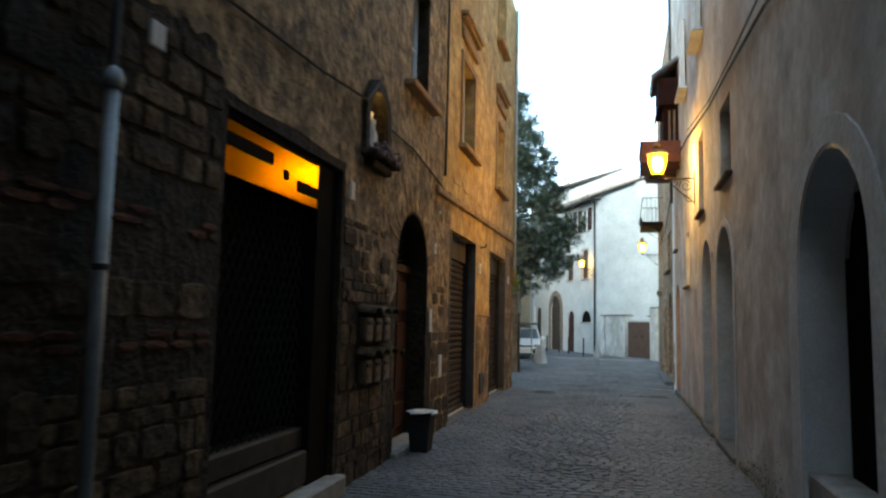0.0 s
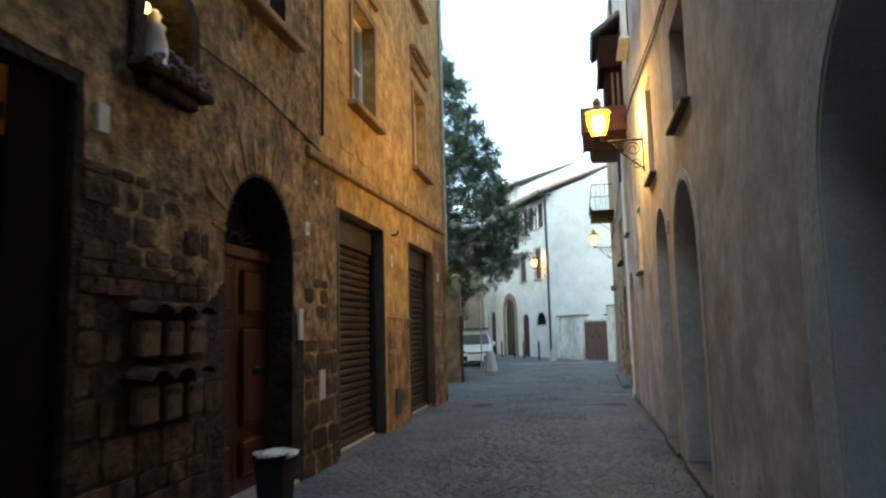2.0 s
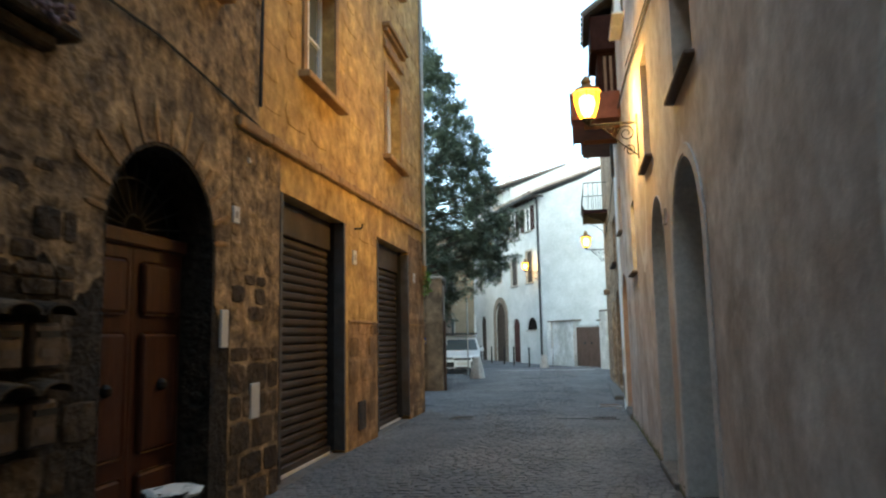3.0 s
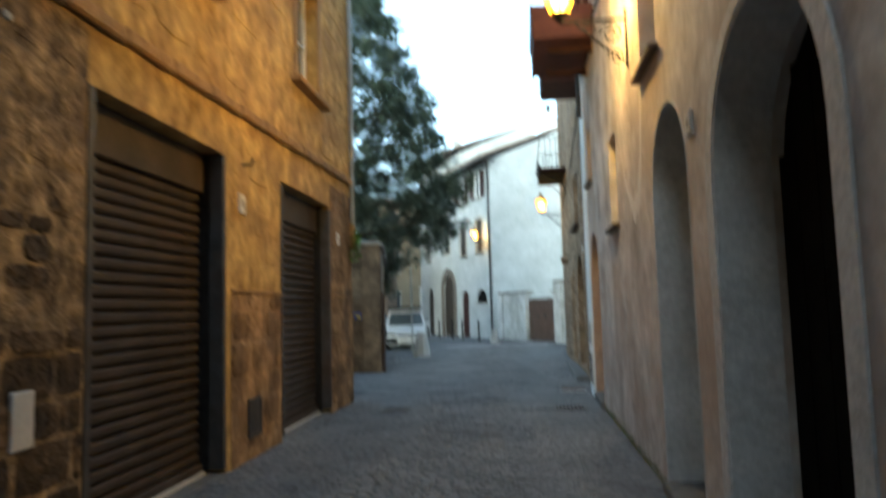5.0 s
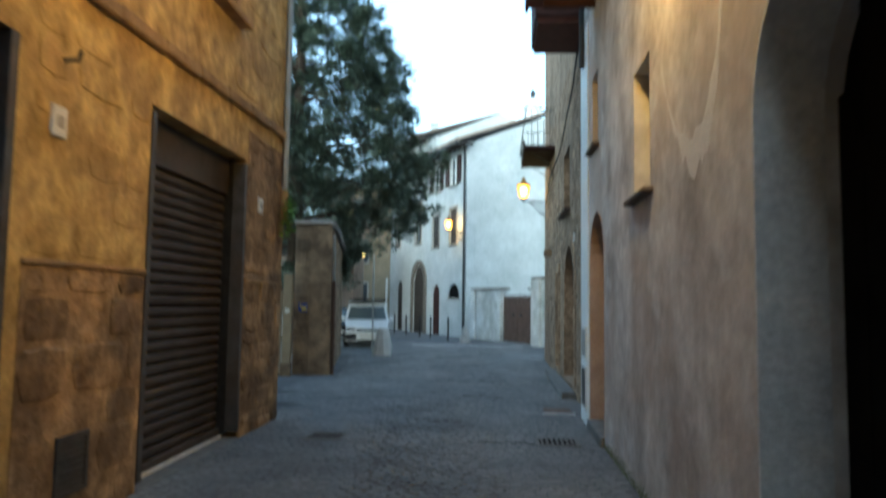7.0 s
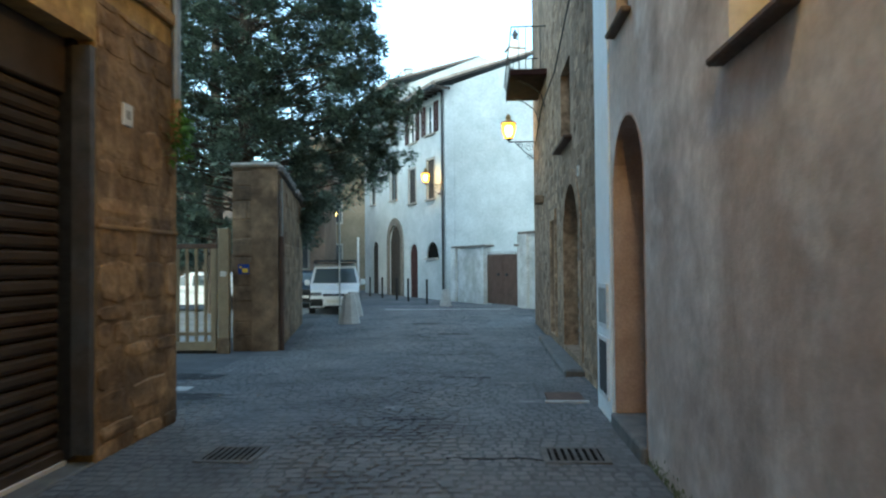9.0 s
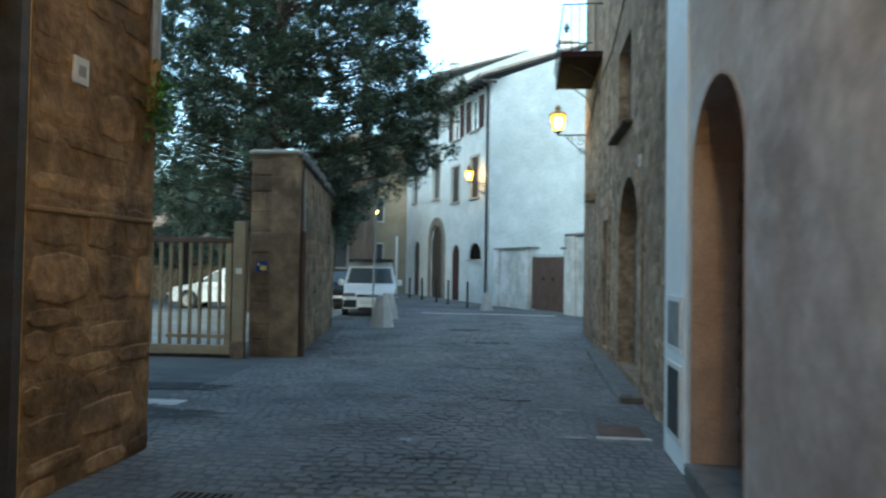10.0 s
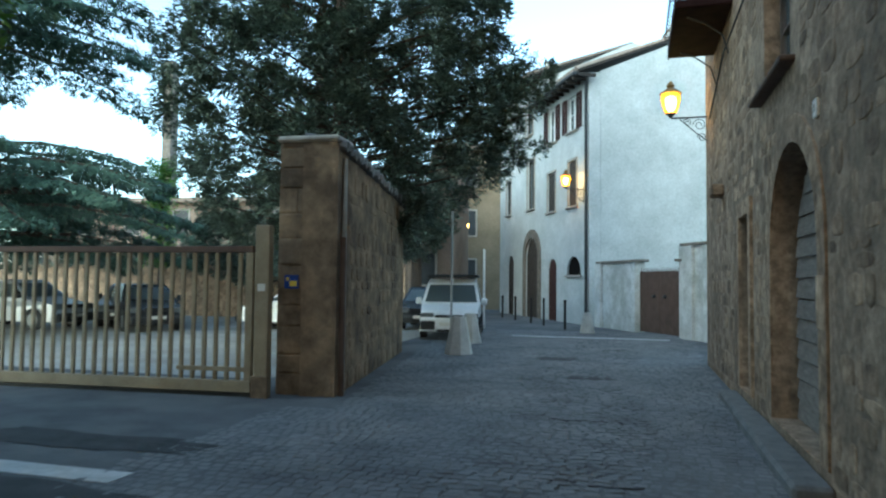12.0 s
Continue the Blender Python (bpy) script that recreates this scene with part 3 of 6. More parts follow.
M_REVEAL_PINK = mat("pink_plaster_reveal", (0.40, 0.29, 0.235), (0.54, 0.41, 0.34), 3, 35, 0.2, 0.9)

M_KERB = mat("dark_worn_kerb", (0.10, 0.10, 0.10), (0.18, 0.178, 0.172), 5, 50, 0.4, 0.85)
M_SLAB = mat("dark_maroon_slab", (0.012, 0.005, 0.005), (0.024, 0.010, 0.009), 5, 50, 0.1, 0.9, spec=0.1)
M_MAROON = mat("dark_maroon_boards", (0.035, 0.014, 0.013), (0.065, 0.026, 0.022), 5, 60, 0.2, 0.75)
M_GREYWOOD = mat("grey_weathered_planks", (0.15, 0.125, 0.105), (0.25, 0.215, 0.185), 6, 80, 0.3, 0.8, stretch=(4, 1, 4))

M_GREYSTEEL = mat("dark_grey_steel", (0.05, 0.048, 0.045), (0.10, 0.095, 0.09), 5, 50, 0.2, 0.6, 0.2, stain=(0.09, 0.06, 0.04), stain_scale=2.0)
M_SALT = mat("salt_bloom_crust", (0.80, 0.80, 0.79), (0.88, 0.88, 0.87), 9, 40, 0.3, 0.95)

# ---- windows, sills and hoods on the house fronts ----


def window(F, u0, u1, z0, z1, label, depth=-0.22, shutters=0, mat_=None, bars=2, group="house windows"):
    mat_ = mat_ or M_WINWHITE
    t = thing("window", label, "window", group)
    part("pane", boxes(F, (u0, u1, depth - 0.03, depth - 0.02, z0, z1)), M_GLASS, t, "dark glass pane")
    w = 0.06
    part("window_frame", ring_loop(F, rect(u0, u1, z0, z1), rect(u0 + w, u1 - w, z0 + w, z1 - w), depth + 0.03, depth - 0.035), mat_, t)
    c = (u0 + u1) / 2
    part("mullion", boxes(F, (c - 0.04, c + 0.04, depth - 0.03, depth + 0.035, z0 + w, z1 - w)), mat_, t)
    for k in range(1, bars):
        z = z0 + (z1 - z0) * k / bars
        part("glazing_bar", boxes(F, (u0 + w, c - 0.04, depth - 0.028, depth + 0.02, z - 0.015, z + 0.015), (c + 0.04, u1 - w, depth - 0.028, depth + 0.02, z - 0.015, z + 0.015)), mat_, t)
    for s in range(shutters):
        h = (u1 - u0) / 2
        a = u0 - h + 0.03 if s == 0 else u1 + 0.02
        leaf = part("shutter", ring_loop(F, rect(a, a + h - 0.05, z0, z1), rect(a + 0.06, a + h - 0.11, z0 + 0.06, z1 - 0.06), 0.015, 0.06), M_MAROON if shutters == 2 else mat_, t, "louvred shutter leaf")
        n = int((z1 - z0 - 0.12) / 0.09)
        bm = bmesh.new()
        for k in range(n):
            z = z0 + 0.06 + (z1 - z0 - 0.12) * (k + 0.5) / n
            box(bm, F, a + 0.06, a + h - 0.11, 0.022, 0.05, z - 0.035, z + 0.03)
        part("louvres", bm, M_MAROON if shutters == 2 else M_OLDWOOD, leaf)
    return t


def sill(F, u0, u1, z, label, mat_=None, out=0.16, thick=0.1):
    t = tagged(link("window_sill", boxes(F, (u0, u1, -0.2, out, z - thick, z), bevel=0.015), mat_ or M_OCHRE_STONE), label, "sill", "window sills", "structure")
    return t


def hood(F, u0, u1, z, label):
    bm = boxes(F, (u0 + 0.06, u1 - 0.06, 0.002, 0.07, z - 0.5, z - 0.32), (u0, u1, 0.002, 0.16, z - 0.1, z), (u0 + 0.03, u1 - 0.03, 0.002, 0.11, z - 0.18, z - 0.1), (u0 + 0.08, u1 - 0.08, 0.002, 0.03, z - 0.32, z - 0.18), bevel=0.012)
    return tagged(link("trim_window_hood", bm, M_OCHRE_STONE), label, "window hood", "window hoods", "structure")


def surround(F, u0, u1, z0, z1, w, mat_, label):
    return tagged(link("trim_window_surround", ring_loop(F, rect(u0 - w, u1 + w, z0 - 0.001, z1 + w), rect(u0, u1, z0, z1), 0.035, 0.0), mat_), label, "trim", kind="structure")


OW = "white framed casement window with ochre surround"
for u0, u1, z0, z1, s0, s1 in ((12.38, 13.55, 4.86, 6.55, 12.15, 13.8), (16.62, 17.75, 4.86, 6.58, 16.38, 18.02), (12.4, 13.5, 8.7, 10.3, 12.2, 13.7), (16.65, 17.7, 8.7, 10.3, 16.4, 17.95)):
    window(FL, u0, u1, z0, z1, OW, group="ochre house windows")
    sill(FL, s0, s1, z0 - 0.01, "moulded ochre stone window sill")
    surround(FL, u0, u1, z0, z1, 0.13, M_OCHRE_STONE, "flat ochre window surround")
    hood(FL, s0, s1, z1 + 0.88, "moulded ochre cornice over the window")
window(FL, 8.9, 9.85, 4.84, 6.5, "white framed casement window in the dark stone wall", group="stone house windows")
sill(FL, 8.6, 10.12, 4.82, "ochre stone window sill on the dark wall")

# string course
bm = bmesh.new()
for k in range(12):
    u = 10.45 + k * 0.79
    z = 3.60 + 0.026 * (u - 11)
    box(bm, FL, u, u + 0.785, 0.0, 0.07, z, z + 0.13, bevel=0.02)
tagged(link("trim_string_course", bm, M_OCHRE_STONE), "ochre moulded string course above the shutters", "string course", kind="structure")

# rolling shutters in the garage openings


def roll_shutter(u0, u1, z1, head, label):
    t = thing("roll_shutter", label, "shutter", "garage shutters")
    zb = gz((u0 + u1) / 2) + 0.1
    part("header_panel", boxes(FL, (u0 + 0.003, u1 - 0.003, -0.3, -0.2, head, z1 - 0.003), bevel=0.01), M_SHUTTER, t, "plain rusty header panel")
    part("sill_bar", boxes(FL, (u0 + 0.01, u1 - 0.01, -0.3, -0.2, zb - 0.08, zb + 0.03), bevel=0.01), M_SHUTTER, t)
    part("guide_rail", boxes(FL, (u0 + 0.003, u0 + 0.09, -0.28, -0.14, zb - 0.05, z1 - 0.003)), M_IRON, t)
    part("guide_rail", boxes(FL, (u1 - 0.09, u1 - 0.003, -0.28, -0.14, zb - 0.05, z1 - 0.003)), M_IRON, t)
    n = int((head - zb) / 0.115)
    h = (head - zb - 0.03) / n
    bm = bmesh.new()
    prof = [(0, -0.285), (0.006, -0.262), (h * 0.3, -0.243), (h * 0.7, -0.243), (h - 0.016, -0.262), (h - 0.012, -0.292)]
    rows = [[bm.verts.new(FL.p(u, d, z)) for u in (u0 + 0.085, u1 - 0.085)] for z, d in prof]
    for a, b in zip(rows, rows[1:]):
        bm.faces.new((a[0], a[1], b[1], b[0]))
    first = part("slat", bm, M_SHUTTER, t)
    first.location.z = zb + 0.03
    for k in range(1, n):
        o = new("slat", first.data)
        o.parent = t
        o.location.z = zb + 0.03 + k * h
    part("sill_stone", boxes(FL, (u0 + 0.004, u1 - 0.004, -0.4, 0.02, zb - 0.45, zb - 0.085), bevel=0.015), M_KERB, t, "worn dark stone threshold")
    part("sill_edge", boxes(FL, (u0 + 0.1, u1 - 0.1, -0.196, -0.17, zb - 0.084, zb - 0.05)), M_PAPER, t, "pale worn edge strip")
    return t


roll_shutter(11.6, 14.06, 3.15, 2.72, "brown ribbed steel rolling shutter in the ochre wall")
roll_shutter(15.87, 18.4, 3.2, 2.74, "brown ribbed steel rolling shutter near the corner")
for a, e in ((14.2, 15.86), (18.41, 19.99)):
    part("drip_ledge", boxes(FL, (a, e, 0.0, 0.026, 1.645, 1.685), bevel=0.008), M_OCHRE_STONE, wall_ochre)
# steel linings whose dark colour also carries the shade in the jambs
for a in (13.975, 11.6, 15.875, 18.31):
    part("jamb_lining", boxes(FL, (a, a + 0.08, -0.139, 0.012, -0.2, 3.14)), M_GREYSTEEL, wall_ochre, "dark grey steel jamb lining, also standing for jamb shade")

# ---- the shop front ----
shop = thing("shop_front", "closed shop front with brass fascia and lattice gate", "shop front")
part("fascia", boxes(FL, (4.23, 6.0, -0.12, -0.06, 2.58, 3.0)), M_BRASS, shop, "amber brass fascia sheet")
bars = [(4.3, 5.06, 2.77, 2.87), (5.28, 5.36, 2.70, 2.78), (5.55, 5.98, 2.64, 2.74)]
for u0, u1, z0, z1 in bars:
    part("lettering_bar", boxes(FL, (u0, u1, -0.058, -0.05, z0 + 0.03, z1 + 0.03)), M_INK, shop, "dark bar of lettering")
# boards in the shade colour: the dark behind the lattice is painted on
part("side_board", boxes(FL, (6.02, 6.49, -0.4, -0.06, -0.1, 3.04)), M_DEEPSHADE, shop)
part("head_board", boxes(FL, (4.23, 6.0, -0.3, -0.04, 3.003, 3.055)), M_DEEPSHADE, shop)
part("back_board", boxes(FL, (4.225, 6.02, -0.44, -0.38, -0.1, 2.575)), M_DEEPSHADE, shop)
lat = bmesh.new()
for k in range(-14, 18):
    for s in (1, -1):
        pts = []
        for f in (0.0, 1.0):
            pts.append((4.25 + k * 0.12 + (f if s > 0 else 1 - f) * 1.24, 0.50 + f * 2.05))
        (ua, za), (ub, zb) = pts
        lo, hi = 4.25, 6.0

        def clip(ua, za, ub, zb):
            if max(ua, ub) < lo or min(ua, ub) > hi:
                return None
            out = []
            for u, z, u2, z2 in ((ua, za, ub, zb), (ub, zb, ua, za)):
                if u < lo:
                    z += (z2 - z) * (lo - u) / (u2 - u)
                    u = lo
                elif u > hi:
                    z += (z2 - z) * (hi - u) / (u2 - u)
                    u = hi
                out.append((u, z))
            return out
        c = clip(ua, za, ub, zb)
        if c and abs(c[0][0] - c[1][0]) > 0.03:
            rod(lat, FL.p(c[0][0], -0.2 - 0.012 * s, c[0][1]), FL.p(c[1][0], -0.2 - 0.012 * s, c[1][1]), 0.009, seg=4)
part("lattice", lat, M_IRON, shop, "dark diagonal lattice gate")
part("plinth", boxes(FL, (4.23, 6.02, -0.38, -0.12, 0.3, 0.5), (4.23, 6.02, -0.38, -0.06, -0.02, 0.29), bevel=0.02), M_INKWOOD, shop, "moulded timber plinth")
part("step", boxes(FL, (4.23, 6.6, -0.44, 0.12, -0.4, -0.04), bevel=0.02), M_TRAV, shop, "worn grey stone doorstep")

# ---- drainpipe on the stone wall ----
pipe = thing("drainpipe", "grey zinc drainpipe with a rounded cast collar", "pipe")
part("lower_pipe", rod(bmesh.new(), FL.p(2.97, 0.06, -0.22), FL.p(2.955, 0.06, 2.76), 0.037, seg=14), M_ZINC, pipe, smooth=True)
part("collar", lathe(bmesh.new(), FL.p(2.955, 0.06, 2.74), [(0.04, 0), (0.055, 0.02), (0.055, 0.07), (0.04, 0.11), (0.02, 0.13)], 14), M_ZINC, pipe, smooth=True)
part("upper_pipe", rod(bmesh.new(), FL.p(2.955, 0.05, 2.86), FL.p(2.955, 0.05, 11.3), 0.027, seg=10), M_PLASTIC, pipe)
for z in (0.5, 1.75):
    part("pipe_clip", lathe(bmesh.new(), FL.p(2.965, 0.06, z), [(0.045, 0), (0.045, 0.035)], 12), M_IRON, pipe)
pipe2 = thing("drainpipe", "pale grey drainpipe at the corner of the ochre house", "pipe")
part("pipe_run", rod(bmesh.new(), FL.p(19.86, 0.06, 3.0), FL.p(19.86, 0.06, 10.9), 0.045, seg=10), M_ZINC, pipe2)
part("cast_shoe", rod(bmesh.new(), FL.p(19.86, 0.06, 2.6), FL.p(19.86, 0.06, 3.05), 0.055, seg=10), M_OCHRE_STONE, pipe2)
for z in (4.2, 6.6, 9.0):
    part("clip", lathe(bmesh.new(), FL.p(19.86, 0.06, z), [(0.055, 0), (0.055, 0.04)], 10), M_ZINC, pipe2)

# ---- shrine niche ----
shrine = thing("wall_shrine", "small arched wall shrine with a pale figure and lamp", "shrine")
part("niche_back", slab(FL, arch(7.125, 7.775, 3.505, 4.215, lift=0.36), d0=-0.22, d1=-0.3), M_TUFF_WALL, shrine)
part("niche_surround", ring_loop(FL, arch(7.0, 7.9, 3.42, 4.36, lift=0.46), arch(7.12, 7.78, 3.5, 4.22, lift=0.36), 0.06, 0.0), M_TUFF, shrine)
part("shelf", boxes(FL, (6.98, 7.92, 0.0, 0.2, 3.36, 3.44), (7.1, 7.8, 0.0, 0.12, 3.26, 3.36), bevel=0.02), M_TUFF, shrine)
bm = bmesh.new()
rr = random.Random(5)
for _ in range(70):
    c = FL.p(rr.uniform(7.15, 7.8), rr.uniform(0.06, 0.22), rr.uniform(3.4, 3.56))
    bmesh.ops.create_icosphere(bm, subdivisions=1, radius=rr.uniform(0.018, 0.035), matrix=Matrix.Translation(c))
tagged(part("garland", bm, mat("faded_flowers", (0.12, 0.09, 0.10), (0.28, 0.20, 0.22), 8, 40, 0.2, 0.8), shrine, "faded little flowers"), kind="stuff")
part("bulb", lathe(bmesh.new(), FL.p(7.45, -0.16, 4.0), [(0.012, 0), (0.03, 0.03), (0.03, 0.06), (0.01, 0.09)], 8), M_SHRINE, shrine)
fig = link("statue", lathe(bmesh.new(), FL.p(7.45, -0.08, 3.5), [(0.13, 0), (0.13, 0.05), (0.10, 0.08), (0.11, 0.2), (0.075, 0.32), (0.085, 0.38), (0.04, 0.42), (0.05, 0.47), (0.015, 0.52)], 14), M_MARBLE, smooth=True)
tagged(fig, "small pale carved stone figure in the shrine", "statue")
point(FL.p(7.45, 0.02, 4.1), 1.2, (1.0, 0.6, 0.22), 0.03)

# ---- cables on the walls ----


def cable(pts, r, label):
    t = tagged(link("wall_cable", chain(bmesh.new(), pts, r, 5), M_CABLE), label, "cable", "wall cables")
    return t


cable([FL.p(0.5, 0.03, 3.7), FL.p(4.1, 0.03, 3.8), FL.p(5.7, 0.035, 3.88), FL.p(6.95, 0.08, 3.97), FL.p(7.2, 0.09, 4.2), FL.p(7.45, 0.09, 4.4)], 0.014, "dark cable sagging along the stone wall")
cable([FL.p(7.9, 0.05, 3.9), FL.p(9.0, 0.03, 3.93), FL.p(10.3, 0.03, 3.8), FL.p(11.0, 0.03, 3.72)], 0.012, "dark cable from the shrine along the wall")
cable([FR.p(3.5, 0.04, 4.1), FR.p(7.1, 0.04, 4.74), FR.p(9.6, 0.05, 4.95), FR.p(11.6, 0.05, 5.1), FR.p(15.4, 0.05, 5.6), FR.p(19.0, 0.05, 5.9)], 0.02, "thick dark cable along the grey wall")
cable([FR.p(3.5, 0.04, 4.3), FR.p(7.1, 0.04, 4.95), FR.p(9.6, 0.05, 5.05), FR.p(11.6, 0.05, 5.2), FR.p(15.4, 0.05, 5.75)], 0.012, "thin dark cable along the grey wall")
cable([FS.p(21.2, 0.06, 6.6), FS.p(23, 0.06, 5.6), FS.p(26, 0.06, 4.95), FS.p(28.6, 0.08, 4.9), FS.p(30.9, 0.06, 4.4)], 0.015, "dark cable looped along the rubble wall")

cable([FL.p(10.93, 0.05, 3.95), FL.p(10.95, 0.05, 5.0), FL.p(10.93, 0.05, 8.0), FL.p(10.95, 0.05, 10.8)], 0.022, "grey upright conduit where the two houses join")

# ---- arched street door of the stone house ----
door = thing("arched_door", "brown panelled double door under an iron fanlight", "door")
leafd = -0.30
for a, b in ((8.53, 9.27), (9.28, 10.02)):
    leaf = part("door_leaf", boxes(FL, (a, b, leafd - 0.06, leafd, -0.2, 2.22)), M_DARKWOOD, door)
    for z0, z1 in ((0.0, 0.36), (0.5, 1.5), (1.64, 2.1)):
        part("raised_panel", boxes(FL, (a + 0.1, b - 0.1, leafd + 0.001, leafd + 0.045, z0, z1), bevel=0.035), M_DARKWOOD, leaf)
    part("knob", lathe(bmesh.new(), FL.p((a + b) / 2, leafd + 0.06, 1.0), [(0.02, 0), (0.05, 0.03), (0.05, 0.07), (0.02, 0.1)], 10), M_IRON, leaf, "round dark knob")
part("transom", boxes(FL, (8.51, 10.04, leafd - 0.08, leafd + 0.05, 2.22, 2.34), bevel=0.012), M_DARKWOOD, door)
# backing painted with the dark of the hall behind the fanlight
part("fanlight_back", slab(FL, arch(8.505, 10.045, 2.34, 3.02, lift=0.68), d0=leafd - 0.04, d1=leafd - 0.08), M_DEEPSHADE, door)
bm = bmesh.new()
for k in range(11):
    a = math.pi * (k + 0.5) / 11
    rod(bm, FL.p(9.275 + 0.14 * math.cos(a), leafd, 2.36 + 0.12 * math.sin(a)), FL.p(9.275 + 0.72 * math.cos(a), leafd, 2.36 + 0.6 * math.sin(a)), 0.009, seg=5)
chain(bm, [FL.p(9.275 + 0.14 * math.cos(math.pi * k / 12), leafd, 2.36 + 0.12 * math.sin(math.pi * k / 12)) for k in range(13)], 0.012, 5)
chain(bm, [FL.p(9.275 + 0.5 * math.cos(math.pi * k / 14), leafd, 2.36 + 0.43 * math.sin(math.pi * k / 14)) for k in range(15)], 0.009, 5)
part("fanlight_grille", bm, M_IRON, door, "radiating wrought iron grille")
part("threshold", boxes(FL, (8.45, 10.1, -0.42, 0.08, -0.4, -0.16), bevel=0.02), M_TRAV, door, "pale stone threshold")

# letterboxes with tile hoods
for row, z in ((0, 1.29), (1, 0.82)):
    for k in range(3):
        u = 7.12 + 0.31 * k
        t = thing("letterbox", "dull bronze letterbox under a curved tile hood", "letterbox", "letterboxes by the door")
        part("box_body", boxes(FL, (u, u + 0.24, 0.0, 0.1, z - 0.02, z + 0.26), bevel=0.02), M_MAILBOX, t)
        part("flap", boxes(FL, (u + 0.03, u + 0.21, 0.101, 0.115, z + 0.17, z + 0.21)), M_IRON, t, "dark posting flap")
        part("window_slot", boxes(FL, (u + 0.06, u + 0.18, 0.101, 0.108, z + 0.05, z + 0.1)), M_OLDWOOD, t, "dull name slot")
        bm = bmesh.new()
        seg = 8
        for d0, d1 in ((0.0, 0.2),):
            ring = []
            for d, r in ((d0, 0.165), (d1, 0.15)):
                ring.append([bm.verts.new(FL.p(u + 0.12 + rad * math.cos(math.pi * i / seg), d, z + 0.25 + (0.07 if d < 0.1 else 0.05) + rad * 0.5 * math.sin(math.pi * i / seg))) for rad in (r, r - 0.025) for i in range(seg + 1)])
            a, b = ring
            n = seg + 1
            for i in range(seg):
                bm.faces.new((a[i], a[i + 1], b[i + 1], b[i]))
                bm.faces.new((a[n + i], b[n + i], b[n + i + 1], a[n + i + 1]))
                bm.faces.new((b[i], b[i + 1], b[n + i + 1], b[n + i]))
        part("tile_hood", bm, M_RUBBLE, t, "curved clay tile hood")

# planter bin by the door
bm = lathe(bmesh.new(), (-2.58, 9.1, gz(9.1)), [(0.165, 0), (0.17, 0.02), (0.215, 0.47), (0.235, 0.475), (0.235, 0.53), (0.21, 0.53), (0.2, 0.47)], 4, math.pi / 4)
pot = thing("waste_bin", "black tapered bin with a pale liner beside the door", "bin")
part("bin_body", bm, M_TYRE, pot)
bm = bmesh.new()
rr = random.Random(8)
lathe(bm, (-2.58, 9.1, gz(9.1) + 0.505), [(0.2, 0), (0.215, 0.025), (0.18, 0.032), (0.1, 0.025)], 12)
for v in bm.verts:
    v.co += Vector((rr.uniform(-0.015, 0.015), rr.uniform(-0.015, 0.015), rr.uniform(-0.02, 0.02)))
part("liner", bm, M_PAPER, pot, "crumpled pale bin liner")

# small plates and notices
for F, u, z, w, h, lab in ((FL, 3.36, 3.22, 0.14, 0.16, "pale paper notice on the stone wall"), (FL, 6.74, 2.9, 0.12, 0.2, "pale stone plate beside the shop"), (FL, 10.47, 2.67, 0.13, 0.17, "pale enamel plate beside the door"),
                           (FL, 10.27, 1.53, 0.14, 0.36, "pale intercom plate beside the door"), (FL, 10.96, 0.79, 0.2, 0.36, "pale metal meter cover on the stone wall"), (FL, 14.5, 2.67, 0.17, 0.22, "pale enamel plate on the ochre pier"),
                           (FL, 18.92, 2.69, 0.17, 0.2, "pale enamel plate near the corner"), (FR, 11.89, 2.66, 0.15, 0.17, "worn pale ceramic tile between the arches"), (FS, 23.27, 2.7, 0.12, 0.15, "white ceramic tile over the rubble wall"),
                           (FS, 23.2, 1.15, 0.25, 0.42, "brown stone patch plate beside the plank door"), (FL, 10.75, 3.3, 0.05, 0.05, "small pale fixing on the stone wall")):
    p = tagged(link("wall_plate", boxes(F, (u - w / 2, u + w / 2, 0.0, 0.028, z - h / 2, z + h / 2), bevel=0.006), M_BROWNSTONE if "patch" in lab else M_PAPER), lab, "plate", "wall plates")
    if "enamel" in lab or "tile" in lab:
        part("inscription_bar", boxes(F, (u - w * 0.25, u + w * 0.25, 0.0285, 0.030, z - h * 0.2, z + h * 0.2)), M_TRAV, p, "worn grey bar")
vent = thing("wall_vent", "dull grey metal vent cover low in the ochre pier", "vent")
part("vent_back", boxes(FL, (14.7, 15.06, 0.001, 0.014, 0.0, 0.4)), M_GREYSTEEL, vent)
part("vent_frame", ring_loop(FL, rect(14.68, 15.08, -0.02, 0.42), rect(14.72, 15.04, 0.02, 0.38), 0.026, 0.0), M_GREYSTEEL, vent)
for k in range(7):
    part("vent_slat", boxes(FL, (14.72, 15.04, 0.0145, 0.022, 0.035 + 0.05 * k, 0.062 + 0.05 * k)), M_GREYSTEEL, vent)
hook = tagged(link("wall_hook", chain(bmesh.new(), [FL.p(14.53, 0, 3.13), FL.p(14.53, 0.12, 3.13), FL.p(14.53, 0.14, 3.2)], 0.014), M_IRON), "small rusty iron hook above the pier", "hook")

# tuft of plants at the corner
rng = random.Random(21)
tuft = thing("wall_plant", "green wall plant growing at the ochre corner", "plant")
sp = []
for _ in range(95):
    q = FL.p(19.85 + rng.gauss(0, 0.07), rng.uniform(0.0, 0.17), 2.73 + rng.gauss(0, 0.13))
    sp.append((q, Vector((rng.uniform(0.2, 1), rng.gauss(0, 0.5), rng.gauss(-0.2, 0.5)))))
